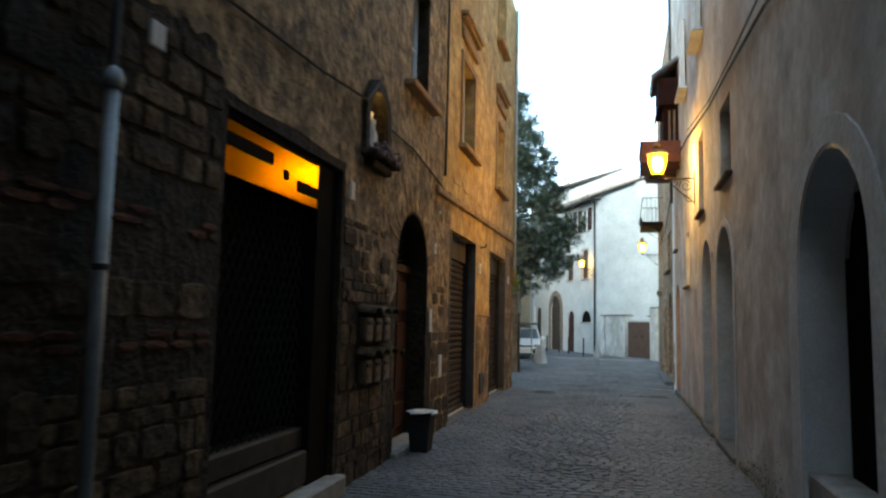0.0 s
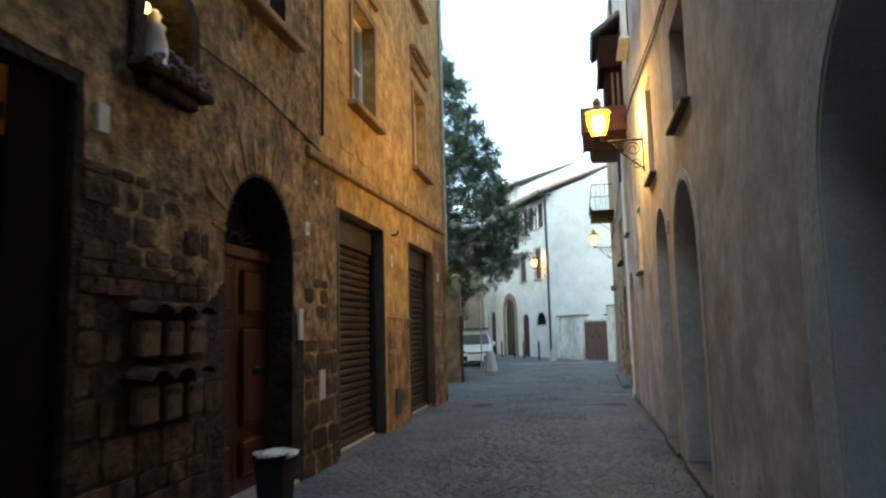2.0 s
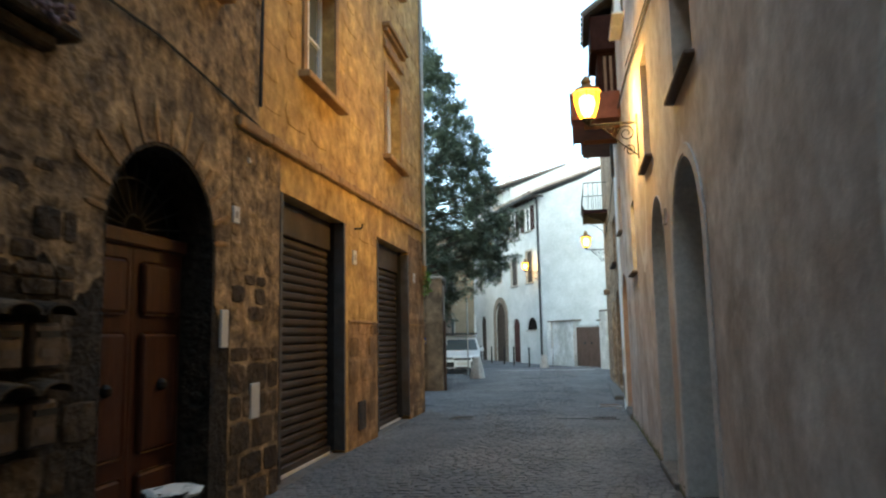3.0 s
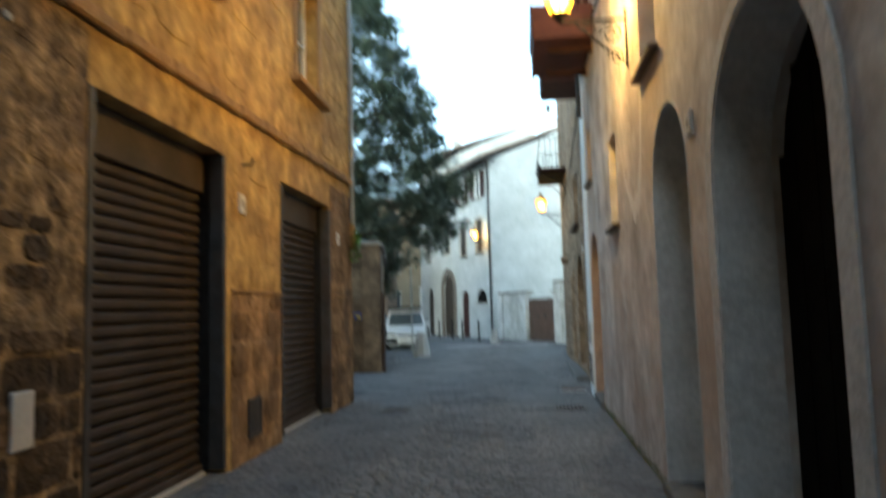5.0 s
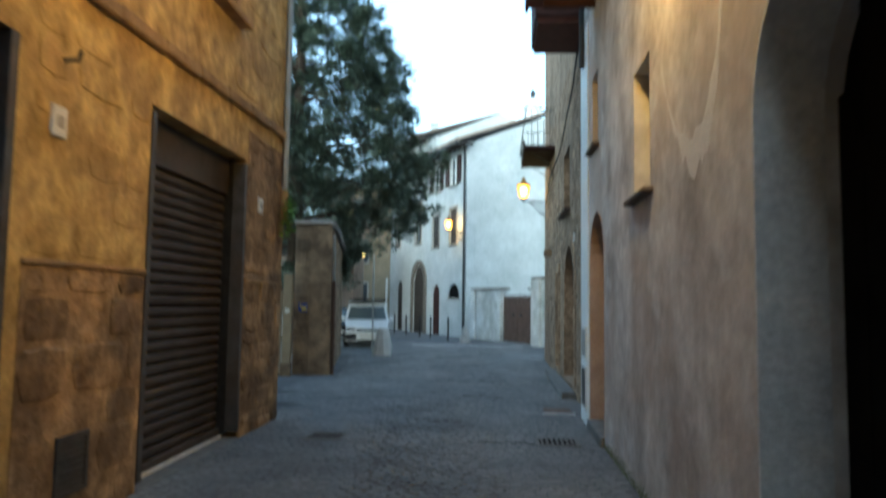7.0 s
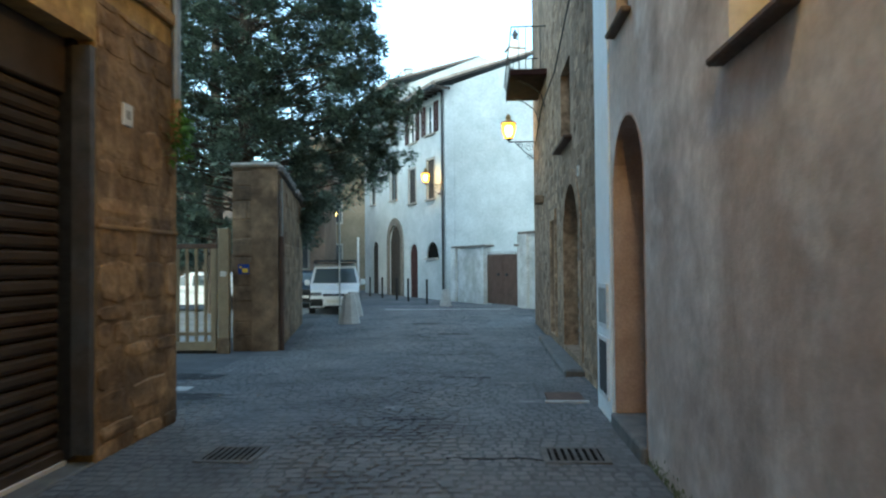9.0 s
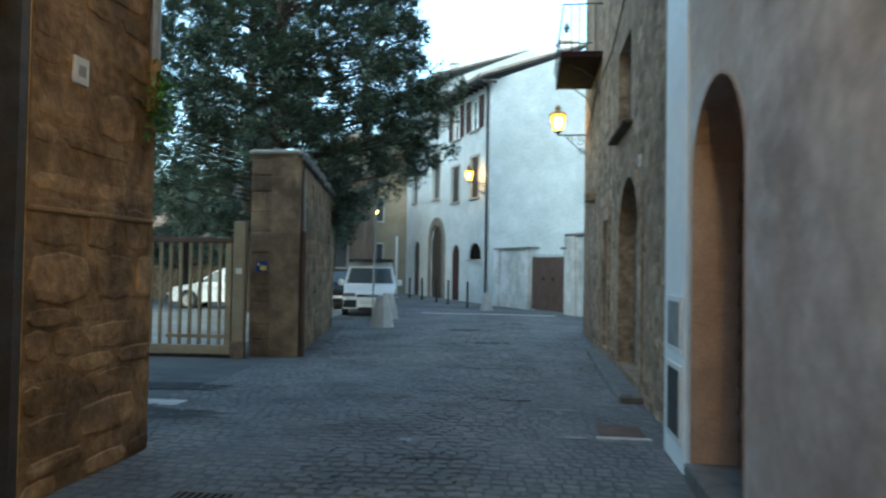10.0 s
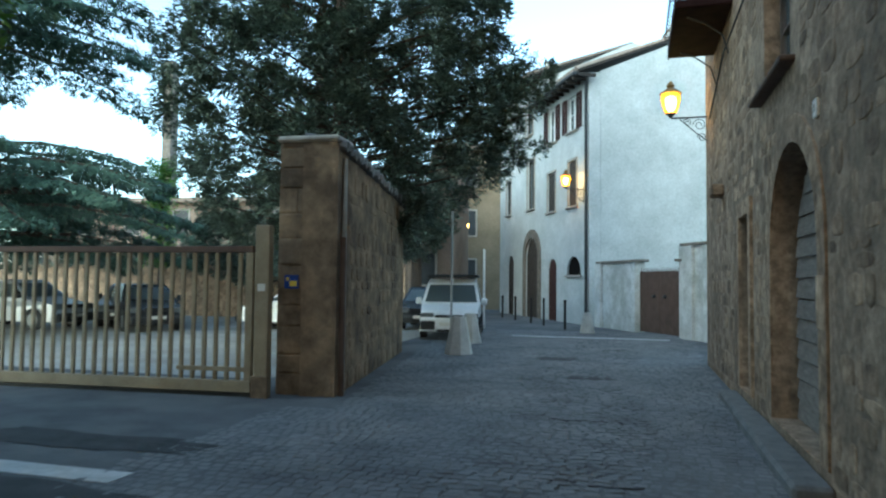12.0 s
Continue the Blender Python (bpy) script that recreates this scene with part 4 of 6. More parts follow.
part("stem", chain(bmesh.new(), [FL.p(19.85, 0.0, 2.5), FL.p(19.86, 0.06, 2.7), FL.p(19.82, 0.12, 2.95)], 0.012, 5), M_BARK, tuft)
foliage("leaves", M_IVY, tuft, sp, 0.09, rng)

# ---- right side: doors, sills, reveals ----


def reveal(F, outline, d0, d1, mat_, name, label, parent):
    """A plastered lining just inside an opening."""
    us, zs = [u for u, z in outline], [z for u, z in outline]
    u0, u1, z0, z1 = min(us), max(us), min(zs), max(zs)
    bm = ring_loop(F, outline, arch(u0 + 0.025, u1 - 0.025, z0, z1 - 0.025), d0, d1)
    return part(name, bm, mat_, parent, label)


def plank_door(F, outline, depth, mat_, label, horizontal=False, handle=True):
    t = thing("plank_door", label, "door", "arched street doors")
    us = [u for u, z in outline]
    zs = [z for u, z in outline]
    part("door_leaf", slab(F, [(u + (0.006 if u < sum(us) / len(us) else -0.006), z - 0.006) for u, z in outline], d0=depth - 0.02, d1=depth - 0.08), mat_, t)
    u0, u1, z0, z1 = min(us) + 0.02, max(us) - 0.02, min(zs) + 0.02, max(zs)
    r, c = (u1 - u0) / 2, (u0 + u1) / 2
    spring = z1 - (max(us) - min(us)) / 2
    if horizontal:
        n = int((z1 - z0) / 0.2)
        for k in range(n):
            za, zb = z0 + (z1 - z0) * k / n, z0 + (z1 - z0) * (k + 1) / n - 0.018
            half = r if zb < spring else math.sqrt(max(0.0, r * r - (zb - spring) ** 2))
            if half > 0.12:
                bm = bmesh.new()
                v = [F.p(c + s * half, depth - 0.02 + e, z) for z, e in ((za, 0.035), (zb, 0.012)) for s in (-1, 1)]
                w = [F.p(c + s * half, depth - 0.021, z) for z in (za, zb) for s in (-1, 1)]
                vs = [bm.verts.new(p) for p in v + w]
                for q in ((0, 1, 3, 2), (4, 5, 1, 0), (2, 3, 7, 6), (0, 2, 6, 4), (1, 5, 7, 3)):
                    bm.faces.new([vs[i] for i in q])
                part("plank", bm, mat_, t)
    else:
        n = 6
        for k in range(n):
            ua, ub = u0 + (u1 - u0) * k / n, u0 + (u1 - u0) * (k + 1) / n - 0.012
            m = max(abs(ua - c), abs(ub - c))
            top = spring + math.sqrt(max(0.0, r * r - m * m)) - 0.02
            part("plank", boxes(F, (ua, ub, depth - 0.02, depth + 0.015, z0, top)), mat_, t)
    if handle:
        part("pull", lathe(bmesh.new(), F.p(c + 0.1, depth + 0.02, 1.0), [(0.02, 0), (0.04, 0.03), (0.02, 0.08)], 8), M_BRASS, t, "small brass pull")
    return t


# first three doors: the shade of their deep arches is put into the colour
plank_door(FR, A0, -0.36, M_DEEPSHADE, "door deep in a plastered arch, recess shade painted almost black")
plank_door(FR, A1, -0.40, M_DEEPSHADE, "door in a tall plastered arch, recess shade painted almost black", handle=False)
plank_door(FR, B1, -0.42, M_DEEPSHADE, "timber door in a plastered arch, recess shade painted almost black", handle=False)
plank_door(FR, D3, -0.36, M_OLDWOOD, "dark plank door in a pink plastered arch", horizontal=True, handle=False)
plank_door(FS, D4, -0.24, M_GREYWOOD, "weathered grey-brown door of lapped horizontal planks", horizontal=True, handle=False)
for out in (A0, A1, B1):
    reveal(FR, out, 0.004, -0.34, M_WINWHITE if out is A0 else M_PALE, "reveal_lining", "pale grey plaster lining", wall_grey)
reveal(FR, D3, 0.004, -0.34, M_REVEAL_PINK, "reveal_lining", "pink plaster lining", wall_grey)
part("white_edge", boxes(FR, (19.95, 20.79, 0.001, 0.018, -0.3, 5.6)), M_WINWHITE, wall_grey, "white painted strip at the house edge")
part("ledge", boxes(FR, (4.46, 6.19, -0.33, -0.02, -0.4, 0.38), bevel=0.02), M_TRAV, wall_grey, "dark stone ledge in the arch")
for u0, u1, zz in ((9.72, 11.4, -0.16), (12.05, 13.46, -0.18), (18.5, 19.85, -0.16)):
    part("door_step", boxes(FR, (u0 + 0.004, u1 - 0.004, -0.44, 0.05, -0.5, zz), bevel=0.015), M_KERB, wall_grey, "worn stone step")
for a, e, t_, m_ in ((4.45, 6.2, 2.85, 0.34), (9.72, 11.4, 3.0, 0.16)):
    part("arch_band", ring_loop(FR, arch(a - m_, e + m_, -0.252, t_ + m_ * 0.6), arch(a, e, -0.251, t_), 0.014, 0.0), M_PALE, wall_grey, "pale smooth plaster band round the arch")
DARKSILL = "thin dark slate window sill on the grey wall"
for u0, u1, z0, z1 in ((9.7, 10.75, 3.62, 4.75), (12.95, 13.75, 3.62, 5.1), (15.85, 16.55, 2.42, 3.62), (19.0, 19.55, 3.55, 4.55)):
    sill(FR, u0 - 0.12, u1 + 0.12, z0, DARKSILL, M_OLDWOOD, out=0.09, thick=0.05)
    window(FR, u0, u1, z0, z1, "dark timber casement in a deep plain reveal", depth=-0.3, mat_=M_OLDWOOD, group="grey house windows")
for u0, u1 in ((9.6, 10.6), (12.7, 13.7), (15.9, 16.8)):
    window(FR, u0, u1, 6.9, 8.5, "white framed upper window on the pale wall", depth=0.06, group="grey house upper windows")
    sill(FR, u0 - 0.12, u1 + 0.12, 6.9, "pale upper window sill", M_PALE, out=0.2, thick=0.06)

# pale salt stain below the lantern
line = [(15.7, 4.0), (15.45, 3.4), (15.2, 2.95), (14.9, 2.6), (14.55, 2.42), (14.25, 2.5), (14.0, 2.85), (13.85, 3.4), (13.8, 3.9)]
rr = random.Random(2)
bm = bmesh.new()
rows = []
for k in range(41):
    f = k / 40 * (len(line) - 1)
    i = min(int(f), len(line) - 2)
    u = line[i][0] + (line[i + 1][0] - line[i][0]) * (f - i)
    z = line[i][1] + (line[i + 1][1] - line[i][1]) * (f - i)
    w = 0.02 + 0.10 * math.sin(math.pi * k / 40) ** 2 * rr.uniform(0.5, 1.2)
    rows.append([bm.verts.new(FR.p(u + w * 0.4, 0.003, z + w)), bm.verts.new(FR.p(u - w * 0.4, 0.003, z - w * rr.uniform(0.4, 1.6)))])
for a, c in zip(rows, rows[1:]):
    bm.faces.new((a[0], a[1], c[1], c[0]))
part("salt_stain", bm, M_SALT, wall_grey, "pale salt bloom in a loop")

# meter cupboards by the pink arch
for z0, z1, m, lab in ((0.68, 1.06, M_ZINC, "grey metal meter cupboard in the white strip"), (-0.05, 0.5, M_PLASTIC, "dark metal gas cupboard near the ground")):
    t = thing("meter_cupboard", lab, "meter box", "meter boxes")
    part("cupboard_door", boxes(FR, (20.1, 20.55, 0.019, 0.04, z0, z1), bevel=0.006), m, t)
    part("cupboard_frame", ring_loop(FR, rect(20.06, 20.59, z0 - 0.04, z1 + 0.04), rect(20.1, 20.55, z0, z1), 0.04, 0.018), M_PALE, t)

# rainwater pipe where the houses meet
pipe3 = thing("drainpipe", "thin dark drainpipe where the two houses meet", "pipe")
part("pipe_run", rod(bmesh.new(), FR.p(20.3, 0.06, 5.0), FR.p(20.3, 0.06, 11.8), 0.04, seg=10), M_PLASTIC, pipe3)
for z in (5.3, 7.5, 9.6):
    part("clip", lathe(bmesh.new(), FR.p(20.3, 0.06, z), [(0.05, 0), (0.05, 0.04)], 10), M_IRON, pipe3)

# timber balcony over the grey wall
bal = thing("timber_balcony", "red-brown timber balcony box under a tiled canopy", "balcony")
bu0, bu1, bd = 17.7, 19.65, 0.9
part("deck", boxes(FR, (bu0, bu1, 0.0, bd, 5.66, 5.84)), M_REDWOOD, bal)
part("fascia_board", boxes(FR, (bu0, bu1, bd + 0.001, bd + 0.04, 5.6, 6.15), bevel=0.01), M_REDWOOD, bal)
part("side_board", boxes(FR, (bu0 - 0.041, bu0 - 0.001, 0.0, bd + 0.04, 5.6, 6.15), bevel=0.01), M_REDWOOD, bal)
part("loggia_wall", boxes(FR, (18.3, bu1, 0.0, 0.36, 5.841, 7.2)), M_SLAB, bal, "dark boarded loggia wall")
for k in range(5):
    u = 18.34 + 0.31 * k
    part("loggia_board", boxes(FR, (u, u + 0.27, 0.361, 0.385, 5.85, 7.15), bevel=0.006), M_SLAB, bal)
for d in (0.08, 0.2):
    part("loggia_strip", boxes(FR, (18.27, 18.299, d, d + 0.05, 5.9, 7.1)), M_OLDWOOD, bal, "pale weathered strip")
part("canopy", boxes(FR, (18.15, bu1, 0.0, 0.5, 7.2, 7.95), bevel=0.02), M_SLAB, bal, "boarded upper loggia")
part("rail", boxes(FR, (18.1, bu1, 0.5, 0.54, 7.13, 7.2)), M_INKWOOD, bal)
bm = bmesh.new()
v = [bm.verts.new(FR.p(u, d, z)) for d, z in ((0.62, 7.96), (0.0, 8.42), (0.0, 8.36), (0.62, 7.9)) for u in (18.05, bu1 + 0.1)]
for q in ((0, 1, 3, 2), (2, 3, 5, 4), (4, 5, 7, 6), (6, 7, 1, 0), (0, 2, 4, 6), (1, 7, 5, 3)):
    bm.faces.new([v[i] for i in q])
part("canopy_roof", bm, M_INKWOOD, bal, "sloping tiled roof")
for k in range(7):
    u = 18.15 + 0.25 * k
    part("canopy_tile", rod(bmesh.new(), FR.p(u, 0.64, 7.975), FR.p(u, 0.0, 8.45), 0.075, seg=6), M_KERB, bal)
part("eave_moulding", boxes(FR, (bu0 - 0.06, bu1, bd + 0.041, bd + 0.07, 6.08, 6.17), bevel=0.01), M_MAROON, bal)
part("bracket", boxes(FR, (bu0 + 0.35, bu0 + 0.45, 0.0, 0.7, 5.5, 5.598)), M_MAROON, bal)
part("bracket", boxes(FR, (bu1 - 0.45, bu1 - 0.35, 0.0, 0.7, 5.5, 5.598)), M_MAROON, bal)
bal2 = thing("timber_bay", "dark red-brown timber bay on the rubble wall", "bay")
part("bay_box", boxes(FS, (20.9, 22.45, 0.0, 0.88, 6.08, 6.95), bevel=0.02), M_MAROON, bal2)
part("bay_floor", boxes(FS, (20.95, 22.4, 0.0, 0.84, 6.0, 6.079)), M_REDWOOD, bal2)

# iron balcony of the rubble house
ib = thing("iron_balcony", "small balcony with a dark slab and thin iron railing", "balcony")
part("slab", boxes(FS, (28.1, 30.55, 0.0, 0.8, 5.48, 5.62), bevel=0.015), M_SLAB, ib, "dark brown slab")
part("edge_board", boxes(FS, (28.08, 30.57, 0.801, 0.82, 5.46, 5.66)), M_SLAB, ib)
for k in range(15):
    u = 28.14 + 2.37 * k / 14
    bm = chain(bmesh.new(), [FS.p(u, 0.76, 5.62), FS.p(u, 0.87, 5.85), FS.p(u, 0.83, 6.1), FS.p(u, 0.77, 6.55)], 0.009, 5)
    part("baluster", bm, M_IRON, ib)
for u in (28.12, 30.53):
    for k in range(4):
        d = 0.14 + 0.16 * k
        part("baluster", rod(bmesh.new(), FS.p(u, d, 5.62), FS.p(u, d, 6.55), 0.009, seg=5), M_IRON, ib)
part("handrail", chain(bmesh.new(), [FS.p(28.12, 0, 6.56), FS.p(28.12, 0.77, 6.56), FS.p(30.53, 0.77, 6.56), FS.p(30.53, 0, 6.56)], 0.016), M_IRON, ib)
for u in (28.5, 30.2):
    pts = [FS.p(u, 0.02, 4.85), FS.p(u, 0.1, 5.15), FS.p(u, 0.35, 5.35), FS.p(u, 0.62, 5.47)]
    part("scroll_stay", chain(bmesh.new(), pts, 0.014, 5), M_IRON, ib)

# rubble house openings
window(FS, 24.25, 25.6, 3.42, 4.75, "dark shuttered window in the rubble wall", depth=-0.2, mat_=M_OLDWOOD, group="rubble house windows")
sill(FS, 24.05, 25.85, 3.4, "dark brown stone window sill on the rubble wall", M_RUST, out=0.14, thick=0.06)
part("arch_surround", ring_loop(FS, arch(23.05, 25.55, -0.121, 2.87), D4, 0.022, 0.0), M_BROWNSTONE, wall_rubble, "dressed stone arch surround")
d5 = thing("side_door", "narrow dark timber door in the rubble wall", "door")
part("door_leaf", boxes(FS, (26.71, 27.49, -0.26, -0.2, -0.1, 2.19)), M_OLDWOOD, d5)
for k in range(4):
    part("door_plank", boxes(FS, (26.72 + 0.19 * k, 26.9 + 0.19 * k, -0.199, -0.18, -0.08, 2.17)), M_OLDWOOD, d5)
part("jamb", ring_loop(FS, rect(26.52, 27.68, -0.11, 2.4), rect(26.7, 27.5, -0.1, 2.2), 0.04, 0.0), M_BROWNSTONE, d5, "brown stone jamb")
part("kerb_step", boxes(FS, (22.9, 26.2, 0.0, 0.3, -0.6, -0.2), bevel=0.03), M_KERB, wall_rubble, "long worn stone kerb step")
part("kerb_step", boxes(FS, (26.25, 28.0, 0.0, 0.26, -0.6, -0.22), bevel=0.03), M_KERB, wall_rubble, "worn stone kerb step")
part("bracket_stone", boxes(FS, (29.3, 29.7, 0.0, 0.2, 2.75, 2.95), bevel=0.03), M_BROWNSTONE, wall_rubble, "projecting bracket stone")

# ---- roofs and fittings of the white houses ----


def tiled_roof(F, u0, u1, d0, z0, d1, z1, label, step=0.24):
    """A sloping tiled roof from the eave (d0, z0) to the ridge (d1, z1), with rows of round tiles and rafter tails."""
    t = tagged(new("tiled_roof"), label, "roof", kind="structure")
    bm = bmesh.new()
    v = [bm.verts.new(F.p(u, d, z)) for d, z in ((d0, z0), (d1, z1), (d1, z1 - 0.1), (d0, z0 - 0.1)) for u in (u0, u1)]
    for q in ((0, 1, 3, 2), (2, 3, 5, 4), (4, 5, 7, 6), (6, 7, 1, 0), (0, 2, 4, 6), (1, 7, 5, 3)):
        bm.faces.new([v[i] for i in q])
    part("deck", bm, M_INKWOOD, t)
    n = max(2, int((u1 - u0) / step))
    for k in range(n):
        u = u0 + (u1 - u0) * (k + 0.5) / n
        part("tile_row", rod(bmesh.new(), F.p(u, d0 + 0.06, z0 + 0.03), F.p(u, d1, z1 + 0.03), 0.105, 0.085, 7), M_TILE, t)
    m = max(2, int((u1 - u0) / 0.55))
    s = (z1 - z0) / (d1 - d0)
    for k in range(m):
        u = u0 + 0.1 + (u1 - u0 - 0.2) * k / (m - 1)
        part("rafter_tail", boxes(F, (u - 0.05, u + 0.05, d0 - 0.75 if d0 > 0 else d0, d0 - 0.02, z0 - 0.24, z0 - 0.12)), M_INKWOOD, t)
    return t


tiled_roof(FW, -0.4, 5.7, 0.6, 9.62, -4.9, 11.75, "shallow terracotta tiled roof of the white house")
tiled_roof(FW, 5.2, 12.4, 0.7, 11.05, -4.6, 12.95, "terracotta tiled roof of the far white house")
structure("trim_verge", boxes(FV, (0.0, 0.44, -0.4, 0.02, -0.6, 9.62)), M_WHITE, "white plastered corner of the house", "wall")
ch = thing("chimney", "white plastered chimney with a clay cap", "chimney", "chimneys")
part("stack", boxes(FV2, (6.05, 6.95, -1.0, -0.2, 11.3, 13.3), bevel=0.03), M_WINWHITE, ch)
part("cap", boxes(FV2, (5.97, 7.03, -1.08, -0.12, 13.301, 13.4), bevel=0.02), M_TILE, ch)
part("hood", boxes(FV2, (6.2, 6.8, -0.85, -0.35, 13.401, 13.9), bevel=0.12), M_WINWHITE, ch, "pale domed hood")
part("cowl", lathe(bmesh.new(), FV2.p(6.5, -0.6, 13.9), [(0.16, 0), (0.12, 0.2), (0.2, 0.28), (0.05, 0.6)], 8), M_PLASTIC, ch, "dark metal cowl")
ch = thing("chimney", "small pale chimney on the far roof", "chimney", "chimneys")
part("stack", boxes(FV2, (0.4, 0.8, -2.0, -1.6, 11.2, 12.3), bevel=0.02), M_WHITE, ch)
part("cap", boxes(FV2, (0.34, 0.86, -2.06, -1.54, 12.301, 12.36), bevel=0.01), M_TILE, ch)
for u0, u1, z0, z1, s in ((3.6, 4.55, 4.5, 6.25, 0), (1.2, 2.1, 4.5, 6.4, 0), (3.5, 4.5, 7.6, 9.15, 2), (1.15, 2.2, 7.65, 9.1, 2), (6.35, 7.4, 4.9, 7.3, 0), (10.1, 10.9, 4.95, 6.8, 0), (6.6, 7.6, 8.6, 10.1, 0)):
    window(FW, u0, u1, z0, z1, "white framed window with open maroon shutters under the eave" if s else "dark window with a stone surround in the white wall", depth=-0.12, shutters=s, mat_=M_WINWHITE if s else M_INKWOOD, group="white house windows")
    sill(FW, u0 - 0.12, u1 + 0.12, z0, "grey stone sill on the white wall", M_TRAV, out=0.12, thick=0.08)
    if not s:
        surround(FW, u0, u1, z0, z1, 0.1, M_TRAV, "grey stone window surround")
        if u0 < 5:
            for a in (u0 + 0.06, (u0 + u1) / 2 + 0.01):
                tagged(link("window_shutter", boxes(FW, (a, a + (u1 - u0) / 2 - 0.08, -0.08, -0.03, z0 + 0.05, z1 - 0.05)), M_INKWOOD), "closed dark brown timber shutter leaf", "shutter", "closed shutters")
plank_door(FW, arch(3.45, 4.45, -0.35, 2.4), -0.04, M_MAROON, "brown timber door in the white house", handle=False)
plank_door(FW, arch(5.75, 7.55, -0.35, 3.5), -0.05, M_INKWOOD, "dark timber door in a stone portal", handle=False)
plank_door(FW, arch(9.6, 10.5, -0.35, 2.75), -0.04, M_INKWOOD, "dark narrow arched door in the white house", handle=False)
tagged(link("trim_portal", ring_loop(FW, arch(5.4, 7.9, -0.351, 3.9), arch(5.75, 7.55, -0.35, 3.5), 0.08, 0.0), M_PORTAL), "grey stone portal of the white house", "portal", kind="structure")
lun = thing("lunette_window", "dark half-round window low in the white wall", "window")
# pane in the shade colour, for the unlit room behind
part("pane", slab(FW, arch(0.81, 2.24, 1.66, 2.41, lift=0.69), d0=-0.06, d1=-0.09), M_DEEPSHADE, lun)
part("sill", boxes(FW, (0.7, 2.35, 0.0, 0.08, 1.57, 1.65)), M_TRAV, lun)
pp = thing("drainpipe", "dark drainpipe down the corner of the white house", "pipe")
part("pipe_run", rod(bmesh.new(), FW.p(0.12, 0.08, -0.2), FW.p(0.12, 0.08, 9.3), 0.06, seg=10), M_PLASTIC, pp)
part("gutter", rod(bmesh.new(), FW.p(-0.5, 0.8, 9.42), FW.p(5.6, 0.8, 9.42), 0.075, seg=8), M_PLASTIC, pp)

# garden wall and gate at the bend
tagged(link("trim_coping", boxes(FB, (0.5, 3.6, -0.38, 0.08, 2.051, 2.14), bevel=0.015), M_PORTAL), "weathered grey coping on the garden wall", "coping", kind="structure")
tagged(link("trim_coping", boxes(FB, (5.85, 6.1, -0.4, 0.1, 2.0, 2.08), (6.1, 9.5, -0.38, 0.08, 2.451, 2.54), bevel=0.015), M_PORTAL), "weathered grey coping on the taller wall", "coping", kind="structure")
part("pilaster", boxes(FB, (0.5, 0.95, 0.001, 0.12, -0.5, 2.05), bevel=0.01), M_OLDWHITE, bpy.data.objects["wall_bend"])
part("pilaster", boxes(FB, (3.2, 3.45, 0.001, 0.08, -0.5, 2.05), bevel=0.01), M_OLDWHITE, bpy.data.objects["wall_bend"])
part("pilaster", boxes(FB, (6.3, 6.75, 0.001, 0.1, -0.5, 2.44), (7.3, 7.8, 0.001, 0.1, -0.5, 2.44), bevel=0.01), M_OLDWHITE, bpy.data.objects["wall_bend_end"])
gate = thing("garden_gate", "brown metal double gate with a spiked top", "gate")
for a, b in ((3.47, 4.69), (4.72, 5.93)):
    leaf = part("gate_leaf", boxes(FB, (a, b, -0.16, -0.1, -0.28, 1.72), bevel=0.008), M_RUST, gate)
    part("handle", lathe(bmesh.new(), FB.p((a + b) / 2 + (0.3 if a < 4 else -0.3), -0.1, 0.85), [(0.03, 0), (0.1, 0.05), (0.03, 0.12)], 8), M_IRON, leaf, "dark ring pull")
    for k in range(9):
        u = a + (b - a) * (k + 0.5) / 9
        part("spike", rod(bmesh.new(), FB.p(u, -0.13, 1.72), FB.p(u, -0.13, 1.86), 0.02, 0.004, 5), M_RUST, leaf)

# bollards, concrete cones, block
first = None
for x, y in ((-2.16, 42.0), (-3.2, 44.3), (-3.9, 45.7), (-4.9, 47.8), (-5.85, 49.8)):
    if first is None:
        first = thing("bollard", "slim dark metal street bollard", "bollard", "bollards at the bend")
        part("shaft", rod(bmesh.new(), (0, 0, -0.05), (0, 0, 0.98), 0.045, seg=10), M_IRON, first)
        part("cap", lathe(bmesh.new(), (0, 0, 0.98), [(0.055, 0), (0.055, 0.04), (0.02, 0.07)], 10), M_IRON, first)
        first.location = (x, y, gz(y))
    else:
        copy_thing(first, pose(x, y, gz(y)))
for x, y, s, lab in ((-3.62, 32.5, 0.9, "pale concrete tapered traffic block in front of the van"), (-4.0, 35.3, 0.84, "pale concrete tapered traffic block beside the van"), (-1.3, 40.6, 0.72, "small weathered stone block by the white corner")):
    c = thing("concrete_block", lab, "barrier", "concrete blocks")
    part("block_body", lathe(bmesh.new(), (0, 0, -0.02), [(0.36 * s, 0), (0.36 * s, 0.04), (0.185 * s, 0.92 * s), (0.16 * s, 0.96 * s)], 8, math.pi / 8), M_CONCRETE, c)
    c.location = (x, y, gz(y))
post = thing("sign_post", "thin grey steel pole without a visible sign", "post")
part("pole", rod(bmesh.new(), (-4.25, 34.2, -0.4), (-4.25, 34.2, 3.1), 0.03, seg=8), M_ZINC, post)
post = thing("sign_post", "pale slim pole beside the parked van", "post")
part("pole", rod(bmesh.new(), (-5.0, 41.6, -0.4), (-5.0, 41.6, 2.5), 0.045, seg=8), M_PAPER, post)

# ---- pier fittings ----
structure("trim_pier_cap", boxes(FP, (-0.04, 0.9, -0.56, 0.05, 3.251, 3.34), bevel=0.03), M_TRAV, "worn stone cap of the pier", "cap")
cop = tagged(new("trim_yard_coping"), "broken clay tile coping on the yard wall", "coping", kind="structure")
